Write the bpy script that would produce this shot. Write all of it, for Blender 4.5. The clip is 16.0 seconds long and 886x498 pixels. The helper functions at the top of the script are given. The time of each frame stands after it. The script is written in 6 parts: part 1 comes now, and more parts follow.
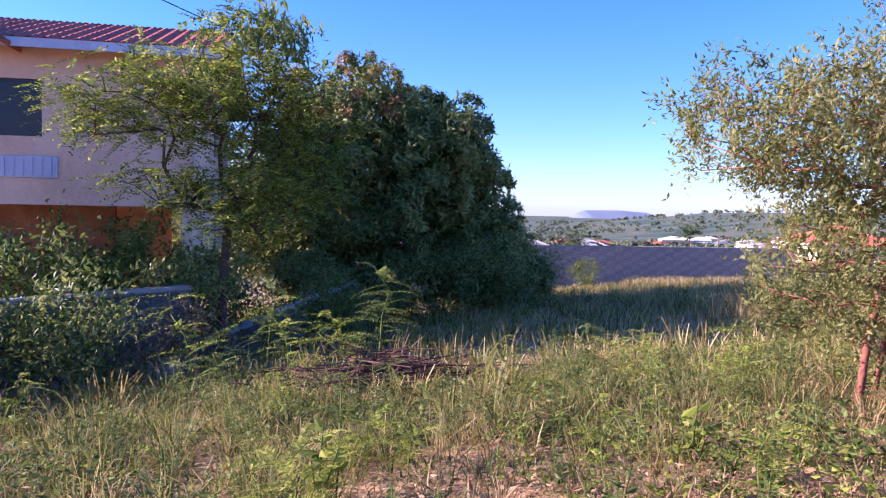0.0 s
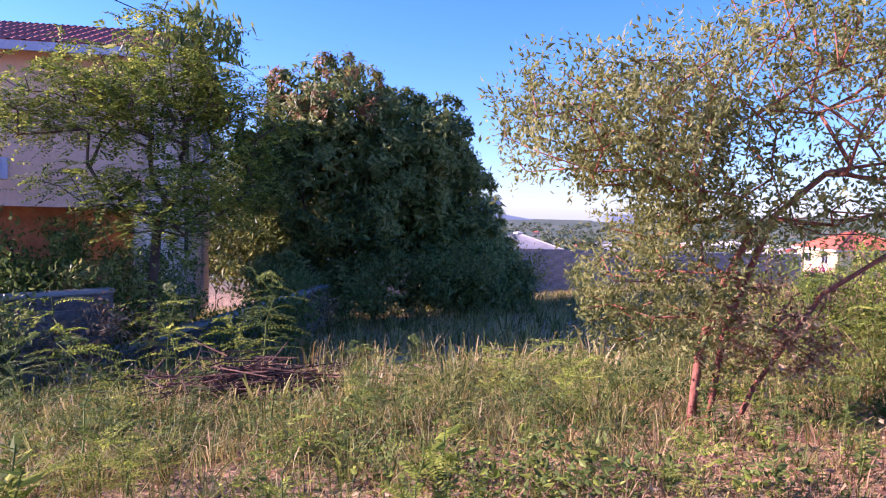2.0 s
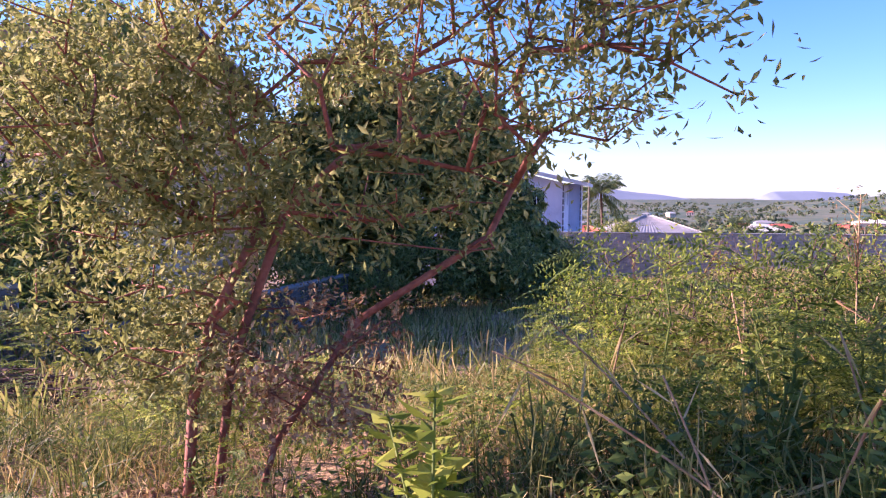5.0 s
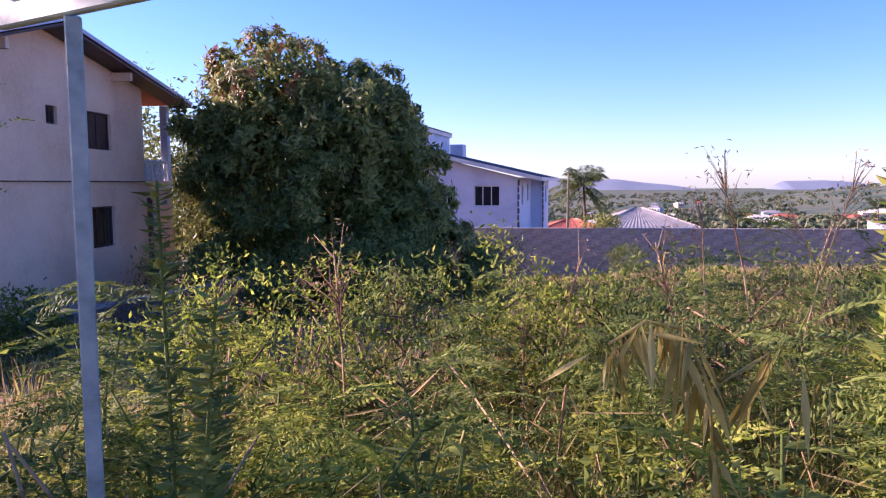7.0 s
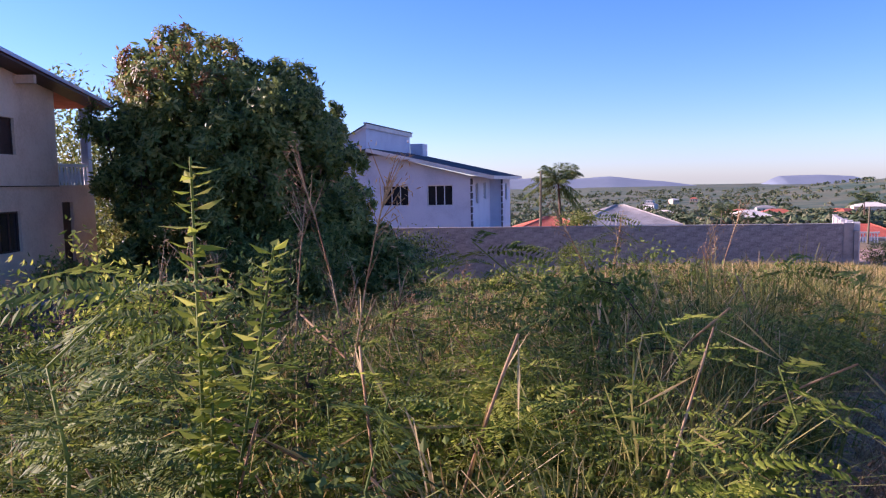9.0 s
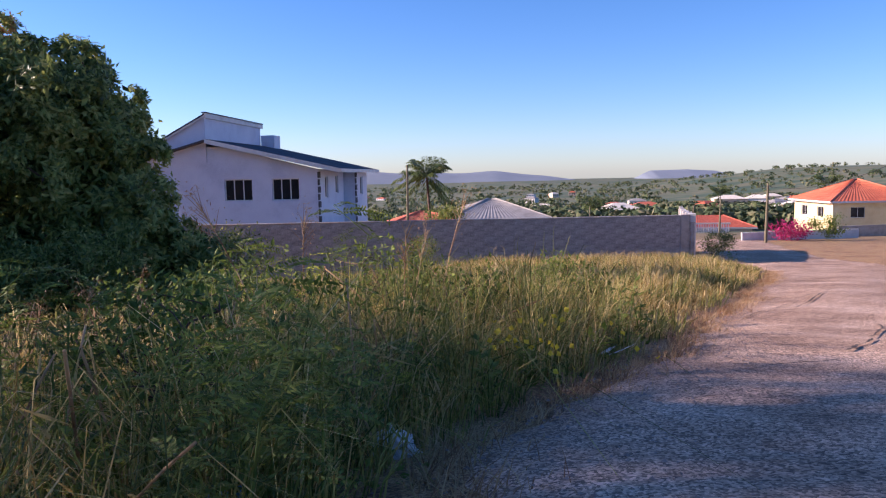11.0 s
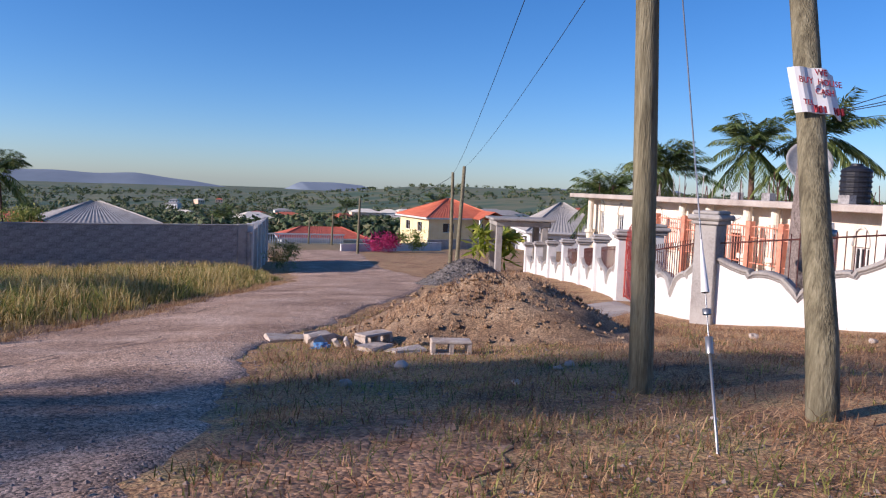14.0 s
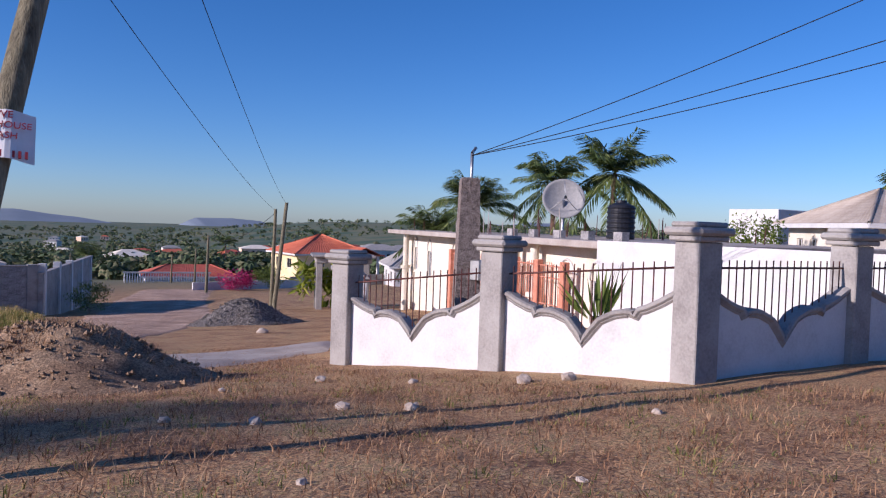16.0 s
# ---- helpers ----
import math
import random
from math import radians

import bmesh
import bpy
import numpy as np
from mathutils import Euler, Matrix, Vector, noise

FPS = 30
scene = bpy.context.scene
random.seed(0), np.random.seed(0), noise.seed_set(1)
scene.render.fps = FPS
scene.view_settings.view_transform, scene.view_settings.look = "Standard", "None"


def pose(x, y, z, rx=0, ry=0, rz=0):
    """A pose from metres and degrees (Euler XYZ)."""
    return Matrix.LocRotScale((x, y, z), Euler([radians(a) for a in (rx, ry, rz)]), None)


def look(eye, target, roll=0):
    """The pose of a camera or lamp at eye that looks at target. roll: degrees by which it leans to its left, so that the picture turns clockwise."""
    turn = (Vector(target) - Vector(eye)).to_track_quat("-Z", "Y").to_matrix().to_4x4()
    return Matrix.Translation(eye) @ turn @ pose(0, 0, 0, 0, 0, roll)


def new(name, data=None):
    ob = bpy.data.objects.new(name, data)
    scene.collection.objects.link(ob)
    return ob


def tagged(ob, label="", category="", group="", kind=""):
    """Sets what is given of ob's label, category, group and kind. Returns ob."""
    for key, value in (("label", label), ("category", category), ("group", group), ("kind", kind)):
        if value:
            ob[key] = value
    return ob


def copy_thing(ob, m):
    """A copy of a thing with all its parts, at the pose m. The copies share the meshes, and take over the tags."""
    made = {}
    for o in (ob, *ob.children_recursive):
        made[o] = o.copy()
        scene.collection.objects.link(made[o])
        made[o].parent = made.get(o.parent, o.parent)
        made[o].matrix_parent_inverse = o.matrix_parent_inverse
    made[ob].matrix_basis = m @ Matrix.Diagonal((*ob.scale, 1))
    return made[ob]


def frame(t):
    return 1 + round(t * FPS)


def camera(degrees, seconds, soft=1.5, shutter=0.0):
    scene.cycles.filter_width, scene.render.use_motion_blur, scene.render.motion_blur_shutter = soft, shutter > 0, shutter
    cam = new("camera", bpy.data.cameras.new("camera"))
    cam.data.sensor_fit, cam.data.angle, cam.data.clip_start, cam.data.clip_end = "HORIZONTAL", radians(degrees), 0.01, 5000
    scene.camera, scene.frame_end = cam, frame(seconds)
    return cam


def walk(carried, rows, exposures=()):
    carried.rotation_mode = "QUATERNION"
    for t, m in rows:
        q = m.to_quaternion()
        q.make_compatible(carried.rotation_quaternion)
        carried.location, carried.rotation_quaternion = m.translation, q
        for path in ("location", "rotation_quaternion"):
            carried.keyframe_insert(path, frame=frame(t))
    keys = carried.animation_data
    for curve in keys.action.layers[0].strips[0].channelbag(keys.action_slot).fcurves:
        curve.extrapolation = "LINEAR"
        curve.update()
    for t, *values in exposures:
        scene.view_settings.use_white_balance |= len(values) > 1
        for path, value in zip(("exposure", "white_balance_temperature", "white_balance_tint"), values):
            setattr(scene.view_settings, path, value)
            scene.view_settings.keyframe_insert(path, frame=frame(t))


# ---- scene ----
cam = camera(62.0, 16.0, soft=1.2)

PATH = [
    (0, (-11.875, -5.622, 0.873), (-11.785, -3.628, 0.761), 1.1),
    (0.5, (-11.484, -5.594, 0.898), (-11.361, -3.6, 0.789), 1.1),
    (1, (-11.121, -5.529, 0.888), (-10.988, -3.535, 0.799), 1.3),
    (1.5, (-10.806, -5.469, 0.911), (-10.677, -3.475, 0.818), 1.3),
    (2, (-10.465, -5.357, 0.902), (-10.437, -3.36, 0.797), 1.4),
    (2.5, (-10.042, -5.214, 0.928), (-10.165, -3.222, 0.809), 1.1),
    (3, (-9.533, -4.94, 0.922), (-9.806, -2.963, 0.79), 0.7),
    (3.5, (-8.91, -4.756, 0.913), (-9.221, -2.785, 0.783), 1.6),
    (4, (-8.329, -4.515, 0.936), (-8.637, -2.544, 0.79), 0.7),
    (4.5, (-7.713, -4.234, 0.96), (-8.063, -2.271, 0.808), 0.3),
    (7, (-4.347, -2.422, 1.189), (-4.743, -0.469, 1.01), -0.3),
    (7.5, (-3.752, -2.144, 1.193), (-4.153, -0.193, 1.014), -0.6),
    (8, (-3.298, -1.96, 1.185), (-3.694, -0.007, 1.01), -0.8),
    (8.5, (-2.757, -1.736, 1.171), (-3.152, 0.216, 0.995), -1.0),
    (9, (-2.22, -1.53, 1.16), (-2.609, 0.423, 0.98), -1.1),
    (11.5, (0.005, 0.022, 1.011), (0.031, 2.012, 0.808), -0.9),
    (12, (0.653, 0.052, 0.976), (0.803, 2.036, 0.773), -0.5),
    (12.5, (1.385, 0.07, 0.975), (1.696, 2.035, 0.768), 0.2),
    (13, (2.112, -0.127, 1.015), (2.578, 1.808, 0.816), 0.9),
    (13.5, (2.926, -0.295, 1.024), (3.572, 1.589, 0.842), 1.5),
    (14, (3.784, -0.487, 1.062), (4.602, 1.331, 0.895), 2.2),
    (14.5, (4.652, -0.883, 1.126), (5.609, 0.866, 0.97), 2.5),
    (15, (5.563, -1.3, 1.182), (6.567, 0.425, 1.053), 2.4),
    (15.5, (6.567, -1.742, 1.252), (7.605, -0.035, 1.161), 2.3),
    (16, (7.664, -2.225, 1.284), (8.714, -0.524, 1.221), 1.9),
]
walk(cam, [(t, look(eye, target, roll)) for t, eye, target, roll in PATH],
     exposures=[(0, 1.66, 5000, 44), (2, 1.7, 5100, 50), (4.5, 1.9, 5350, 50), (7, 1.62, 5500, 52), (9, 1.26, 5400, 44), (11.5, 1.12, 5650, 28), (13, 0.86, 5500, 18), (14, 0.6, 5200, 20), (16, 0.36, 5000, 24)])

# ---- world, sun ----
SUN_EL, SUN_FROM = 21.0, Vector((-1.0, 0.10, 0.0)).normalized()   # low sun in the west
world = bpy.data.worlds.new("sky_world")
scene.world = world
world.use_nodes = True
wn = world.node_tree.nodes
sky = wn.new("ShaderNodeTexSky")
sky.sky_type = 'NISHITA'
sky.sun_disc = False
sky.sun_elevation = radians(SUN_EL)
sky.sun_rotation = math.atan2(SUN_FROM.x, SUN_FROM.y)
sky.air_density, sky.dust_density, sky.ozone_density = 0.9, 0.3, 3.5
wn["Background"].inputs["Strength"].default_value = 0.077
deep = wn.new("ShaderNodeHueSaturation")
deep.inputs["Saturation"].default_value = 1.18
world.node_tree.links.new(sky.outputs[0], deep.inputs["Color"])
world.node_tree.links.new(deep.outputs[0], wn["Background"].inputs["Color"])
sun = new("sun", bpy.data.lights.new("sun", 'SUN'))
sun.data.energy, sun.data.angle, sun.data.color = 5.0, radians(0.6), (1.0, 0.78, 0.53)
sun_at = Vector((SUN_FROM.x * math.cos(radians(SUN_EL)), SUN_FROM.y * math.cos(radians(SUN_EL)), math.sin(radians(SUN_EL)))) * 60
sun.matrix_world = look(sun_at, (0, 0, 0))


# ---- materials ----
def material(name, colors, rough=0.8, scale=4.0, bump=0.3, fine=40.0, metal=0.0, island=0.0, thin=0.0, obj=0.0, spec=0.3, stretch=(1, 1, 1), grain=0.45):
    """Two-scale noise through a ramp of colours; island / obj: how far pieces differ from one another; thin: light that passes through."""
    m = bpy.data.materials.new(name)
    m.use_nodes = True
    t = m.node_tree
    n, link = t.nodes, t.links.new
    b = n["Principled BSDF"]
    tc = n.new("ShaderNodeNewGeometry") if not obj else n.new("ShaderNodeTexCoord")
    src = tc.outputs["Position"] if not obj else tc.outputs["Object"]
    mp = n.new("ShaderNodeMapping")
    mp.inputs["Scale"].default_value = stretch
    link(src, mp.inputs["Vector"])
    a = n.new("ShaderNodeTexNoise")
    a.inputs["Scale"].default_value, a.inputs["Detail"].default_value, a.inputs["Roughness"].default_value = scale, 6.0, 0.62
    f = n.new("ShaderNodeTexNoise")
    f.inputs["Scale"].default_value, f.inputs["Detail"].default_value = fine, 4.0
    for x in (a, f):
        link(mp.outputs[0], x.inputs["Vector"])
    mix = n.new("ShaderNodeMath")
    mix.operation = 'MULTIPLY_ADD'
    link(f.outputs["Fac"], mix.inputs[0])
    mix.inputs[1].default_value = grain
    link(a.outputs["Fac"], mix.inputs[2])
    shift = n.new("ShaderNodeMath")
    shift.operation = 'ADD'
    link(mix.outputs[0], shift.inputs[0])
    shift.inputs[1].default_value = -grain / 2
    out = shift
    if island or obj:
        if island:
            g = n.new("ShaderNodeNewGeometry").outputs["Random Per Island"]
        else:
            g = n.new("ShaderNodeObjectInfo").outputs["Random"]
        k = n.new("ShaderNodeMath")
        k.operation = 'MULTIPLY_ADD'
        link(g, k.inputs[0])
        k.inputs[1].default_value = island or obj
        k.inputs[2].default_value = -(island or obj) / 2
        s = n.new("ShaderNodeMath")
        s.operation = 'ADD'
        link(k.outputs[0], s.inputs[0])
        link(shift.outputs[0], s.inputs[1])
        out = s
    r = n.new("ShaderNodeValToRGB")
    e = r.color_ramp.elements
    while len(e) < len(colors):
        e.new(0.5)
    for i, c in enumerate(colors):
        e[i].position = 0.28 + 0.44 * i / max(1, len(colors) - 1)
        e[i].color = (*c, 1)
    link(out.outputs[0], r.inputs[0])
    link(r.outputs[0], b.inputs["Base Color"])
    b.inputs["Roughness"].default_value, b.inputs["Metallic"].default_value = rough, metal
    b.inputs["Specular IOR Level"].default_value = spec
    if bump:
        bp = n.new("ShaderNodeBump")
        bp.inputs["Strength"].default_value, bp.inputs["Distance"].default_value = bump, 0.02
        link(mix.outputs[0], bp.inputs["Height"])
        link(bp.outputs[0], b.inputs["Normal"])
    if thin:
        tr = n.new("ShaderNodeBsdfTranslucent")
        link(r.outputs[0], tr.inputs["Color"])
        ms = n.new("ShaderNodeMixShader")
        ms.inputs[0].default_value = thin
        link(b.outputs[0], ms.inputs[1])
        link(tr.outputs[0], ms.inputs[2])
        link(ms.outputs[0], n["Material Output"].inputs["Surface"])
    return m


M_GROUND = material("dry_turf", [(.14, .070, .034), (.30, .168, .080), (.42, .265, .13), (.30, .22, .095)], scale=1.1, fine=22, bump=1.0, grain=0.8)
M_ROAD = material("worn_asphalt", [(.18, .112, .076), (.32, .21, .148), (.43, .30, .22), (.52, .385, .30)], scale=0.7, fine=14, bump=0.5, rough=0.9, grain=.5)
M_TURF = material("brown_turf", [(.15, .075, .040), (.31, .17, .088), (.46, .295, .16)], scale=1, fine=4, bump=0, island=0.6, thin=0.2)
M_EARTH = material("red_earth", [(.14, .085, .05), (.26, .17, .10), (.36, .26, .165)], scale=2.5, fine=25, bump=1.0)
M_GRAVEL = material("grey_gravel", [(.09, .08, .075), (.17, .15, .14), (.26, .24, .22)], scale=9, fine=60, bump=1.0)
M_SLAB = material("cement_slab", [(.27, .23, .20), (.38, .33, .29), (.45, .41, .37)], scale=1.5, fine=30, bump=0.4)
M_BLOCK = material("block_wall_cement", [(.13, .125, .125), (.30, .285, .28), (.42, .40, .385)], scale=1.3, fine=14, bump=0.5, obj=0.05, grain=.6)
M_BLOCK_OLD = material("old_block_wall", [(.07, .058, .05), (.15, .125, .11), (.24, .20, .175)], scale=1.6, fine=16, bump=0.7, obj=0.2, grain=.7)
M_RENDER = material("grey_render", [(.22, .20, .19), (.32, .30, .28), (.38, .36, .34)], scale=2.0, fine=30, bump=0.35)
M_WHITE = material("white_paint", [(.50, .49, .48), (.61, .60, .59), (.67, .66, .65)], scale=1.5, fine=30, bump=0.15, rough=0.7)
# one even bluish off-white, for the white house's walls and pale trim
M_LILAC = material("pale_lilac", [(.44, .47, .58), (.54, .57, .68), (.58, .61, .71)], scale=0.8, fine=20, bump=0.1, rough=0.7)
M_PEACH = material("peach_paint", [(.64, .43, .30), (.76, .54, .385), (.82, .61, .455)], scale=0.7, fine=14, bump=0.15, rough=0.8)
M_CREAM = material("cream_paint", [(.66, .53, .28), (.74, .61, .34), (.78, .68, .44)], scale=0.8, fine=14, bump=0.1, rough=0.75)
M_CREAM_W = material("off_white_paint", [(.62, .55, .44), (.72, .66, .55), (.78, .73, .64)], scale=0.8, fine=14, bump=0.1, rough=0.75)
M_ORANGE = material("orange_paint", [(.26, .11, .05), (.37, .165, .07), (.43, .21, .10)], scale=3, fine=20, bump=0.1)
M_SALMON = material("salmon_iron_paint", [(.44, .17, .10), (.58, .24, .15), (.64, .30, .20)], scale=4, fine=20, bump=0.1, rough=0.5)
M_TILE = material("red_roof_tile", [(.26, .05, .035), (.36, .085, .05), (.44, .13, .08)], scale=2, fine=20, bump=0.3, obj=0.15, rough=0.6)
M_TILE_OR = material("orange_roof_tile", [(.42, .10, .05), (.52, .14, .07), (.58, .19, .10)], scale=1.0, fine=12, bump=0.3, obj=0.12, rough=0.6)
M_SHINGLE = material("dark_shingle", [(.03, .03, .04), (.05, .05, .065), (.08, .08, .09)], scale=2, fine=20, bump=0.3, obj=0.2)
M_GREYROOF = material("grey_roof_sheet", [(.24, .225, .205), (.33, .31, .285), (.39, .365, .34)], scale=1, fine=12, bump=0.2, obj=0.1, rough=0.5)
M_DARK = material("dark_glass_frame", [(.012, .012, .016), (.02, .02, .025)], scale=2, fine=9, bump=0, rough=0.25, spec=0.5)
M_BROWN = material("dark_brown_louvre", [(.05, .025, .02), (.09, .045, .035)], scale=3, fine=20, bump=0.1, rough=0.5)
M_IRON = material("rusty_iron", [(.035, .02, .02), (.09, .035, .03), (.14, .05, .04)], scale=6, fine=40, bump=0.2, rough=0.6, metal=0.3)
M_REDGATE = material("red_gate_paint", [(.20, .03, .025), (.30, .045, .035), (.34, .07, .05)], scale=5, fine=30, bump=0.1, rough=0.5)
M_POLE = material("weathered_pole_wood", [(.06, .05, .03), (.16, .14, .085), (.27, .24, .155)], scale=5, fine=30, bump=0.9, stretch=(4, 4, .35))
M_BARK = material("brown_bark", [(.05, .028, .02), (.11, .065, .045), (.17, .10, .07)], scale=7, fine=40, bump=0.8)
M_REDBARK = material("red_brown_bark", [(.12, .042, .026), (.27, .092, .052), (.36, .15, .09)], scale=7, fine=40, bump=0.8)
M_WIRE = material("black_cable", [(.012, .012, .014), (.02, .02, .022)], scale=3, fine=9, bump=0)
M_STEEL = material("galvanised_steel", [(.30, .30, .30), (.42, .42, .42)], scale=9, fine=40, bump=0.1, rough=0.4, metal=0.8)
M_PLASTIC = material("black_tank_plastic", [(.012, .013, .018), (.022, .023, .03)], scale=3, fine=12, bump=0.1, rough=0.45)
M_DISH = material("grey_dish_mesh", [(.25, .25, .25), (.36, .35, .34)], scale=12, fine=60, bump=0.1, rough=0.6)
M_CARD = material("white_card", [(.68, .67, .66), (.78, .77, .77)], scale=3, fine=20, bump=0.1)
M_INK = material("red_marker_ink", [(.32, .03, .04), (.40, .05, .06)], scale=9, fine=40, bump=0)
M_SIGNGREEN = material("faded_green_sign", [(.20, .30, .24), (.30, .40, .33), (.38, .46, .40)], scale=4, fine=30, bump=0.1, rough=0.5)
M_POST = material("faded_teal_post", [(.10, .15, .15), (.17, .26, .26), (.24, .33, .32)], scale=6, fine=40, bump=0.2, rough=0.5)
M_TAR = material("dark_tar", [(.035, .026, .022), (.06, .045, .04)], scale=6, fine=40, bump=0.6)
M_PEBBLE = material("pebbledash_cement", [(.09, .07, .06), (.20, .16, .14), (.30, .25, .22)], scale=14, fine=45, bump=1.0, grain=0.8)
M_STONE = material("pale_stone", [(.30, .24, .19), (.45, .38, .32), (.55, .49, .43)], scale=6, fine=30, bump=0.8)
M_GRIT = material("road_grit", [(.20, .15, .13), (.30, .24, .21)], scale=6, fine=30, bump=0.4, island=.4)
M_PAVING = material("worn_pale_paving", [(.24, .12, .065), (.33, .19, .11), (.38, .25, .16)], scale=3, fine=30, bump=0.6)
M_TAN = material("tan_roof_sheet", [(.30, .25, .20), (.40, .34, .28), (.46, .40, .34)], scale=1, fine=12, bump=0.2, obj=0.1)
M_BRUSH = material("brown_brush", [(.06, .03, .02), (.14, .07, .045), (.24, .13, .08)], scale=5, fine=30, bump=0, island=.5)
M_YELLOWED = material("yellowed_leaf", [(.22, .17, .03), (.40, .31, .06), (.55, .45, .13)], scale=3, fine=9, bump=0, island=.5, thin=.4, rough=.5)
M_BAG = material("white_plastic_bag", [(.60, .60, .62), (.74, .74, .76)], scale=8, fine=40, bump=0.4, rough=0.35, thin=0.2)
M_BLUE = material("blue_plastic", [(.08, .20, .42), (.14, .30, .55)], scale=8, fine=30, bump=0.2, rough=0.4)

G_GREEN = [(.065, .085, .018), (.14, .165, .034), (.25, .255, .058), (.38, .34, .10)]
G_DRY = [(.20, .14, .04), (.38, .27, .085), (.54, .40, .15), (.64, .50, .24)]
M_GRASS = material("green_grass", G_GREEN, scale=0.7, fine=3, bump=0, island=0.6, thin=0.4, rough=0.55)
M_STRAW = material("dry_grass", G_DRY, scale=0.7, fine=3, bump=0, island=0.6, thin=0.4, rough=0.55)
M_DEAD = material("dead_stalks", [(.20, .10, .05), (.38, .23, .11), (.54, .38, .20)], scale=1, fine=4, bump=0, island=0.5, thin=0.25)
M_LEAF_Y = material("olive_yellow_leaf", [(.11, .12, .032), (.21, .225, .058), (.32, .325, .095), (.42, .40, .16)], scale=0.8, fine=3, bump=0, island=0.4, thin=0.5, rough=0.6, spec=.15)
M_LEAF_M = material("mango_leaf", [(.065, .095, .026), (.15, .195, .048), (.26, .30, .075), (.38, .37, .11)], scale=0.7, fine=3, bump=0, island=0.4, thin=0.4, rough=0.45)
M_LEAF_MR = material("young_mango_leaf", [(.22, .085, .035), (.34, .15, .055), (.40, .24, .085)], scale=0.45, fine=3, bump=0, island=0.4, thin=0.25, rough=0.45)
M_LEAF_L = material("bright_feather_leaf", [(.09, .13, .016), (.21, .275, .03), (.36, .41, .055), (.50, .50, .10)], scale=0.8, fine=3, bump=0, island=0.45, thin=0.5, rough=0.65, spec=.15)
M_LEAF_W = material("weed_leaf", [(.065, .092, .018), (.14, .19, .036), (.25, .30, .06)], scale=0.8, fine=3, bump=0, island=0.45, thin=0.38, rough=0.6, spec=.2)
M_PALM = material("palm_leaf", [(.055, .085, .022), (.12, .165, .045), (.23, .26, .085)], scale=0.8, fine=3, bump=0, island=0.45, thin=0.3, rough=0.4)
M_FAR = material("distant_scrub", [(.04, .065, .03), (.075, .11, .045), (.125, .15, .065), (.18, .17, .09)], scale=0.02, fine=0.3, bump=0, island=0.5, thin=0.1, rough=0.8)
M_PINK = material("pink_blossom", [(.35, .02, .10), (.50, .05, .18)], scale=2, fine=9, bump=0, island=0.4, thin=0.3)
M_YELLOWF = material("yellow_blossom", [(.60, .45, .02), (.70, .55, .05)], scale=2, fine=9, bump=0, island=0.4, thin=0.3)
# distance haze is mixed into the hills' base colour as pale blue-grey
M_HILL = material("haze_tinted_hill", [(.17, .21, .26), (.21, .25, .30)], scale=0.002, fine=0.02, bump=0, rough=1.0)


def add_chips(m, scale, low, high, bump):
    """Stone chips or clods: cells that differ in tone, each with its own relief."""
    n, link = m.node_tree.nodes, m.node_tree.links.new
    b = n["Principled BSDF"]
    old = b.inputs["Base Color"].links[0].from_socket
    g = n.new("ShaderNodeNewGeometry")
    v = n.new("ShaderNodeTexVoronoi")
    v.inputs["Scale"].default_value = scale
    link(g.outputs["Position"], v.inputs["Vector"])
    sep = n.new("ShaderNodeSeparateColor")
    link(v.outputs["Color"], sep.inputs[0])
    r = n.new("ShaderNodeValToRGB")
    e = r.color_ramp.elements
    e[0].position, e[0].color, e[1].position, e[1].color = .15, (low, low, low, 1), .95, (high, high, high * .97, 1)
    link(sep.outputs[0], r.inputs[0])
    mix = n.new("ShaderNodeMix")
    mix.data_type, mix.blend_type = 'RGBA', 'MULTIPLY'
    mix.inputs["Factor"].default_value = 1.0
    link(old, mix.inputs["A"])
    link(r.outputs[0], mix.inputs["B"])
    link(mix.outputs["Result"], b.inputs["Base Color"])
    first = b.inputs["Normal"].links[0].from_node
    h = n.new("ShaderNodeMath")
    h.operation = 'MULTIPLY_ADD'
    link(v.outputs["Distance"], h.inputs[0])
    h.inputs[1].default_value = -1.0
    link(sep.outputs[1], h.inputs[2])
    bp = n.new("ShaderNodeBump")
    bp.inputs["Strength"].default_value, bp.inputs["Distance"].default_value = bump, .6 / scale
    link(h.outputs[0], bp.inputs["Height"])
    link(first.outputs[0], bp.inputs["Normal"])
    link(bp.outputs[0], b.inputs["Normal"])


add_chips(M_ROAD, 78, .4, 1.75, .4)
add_chips(M_GROUND, 95, .5, 1.5, .2)
add_chips(M_PAVING, 36, .6, 1.4, .5)
add_chips(M_EARTH, 60, .6, 1.4, .4)
add_chips(M_GRAVEL, 34, .5, 1.6, 1.0)


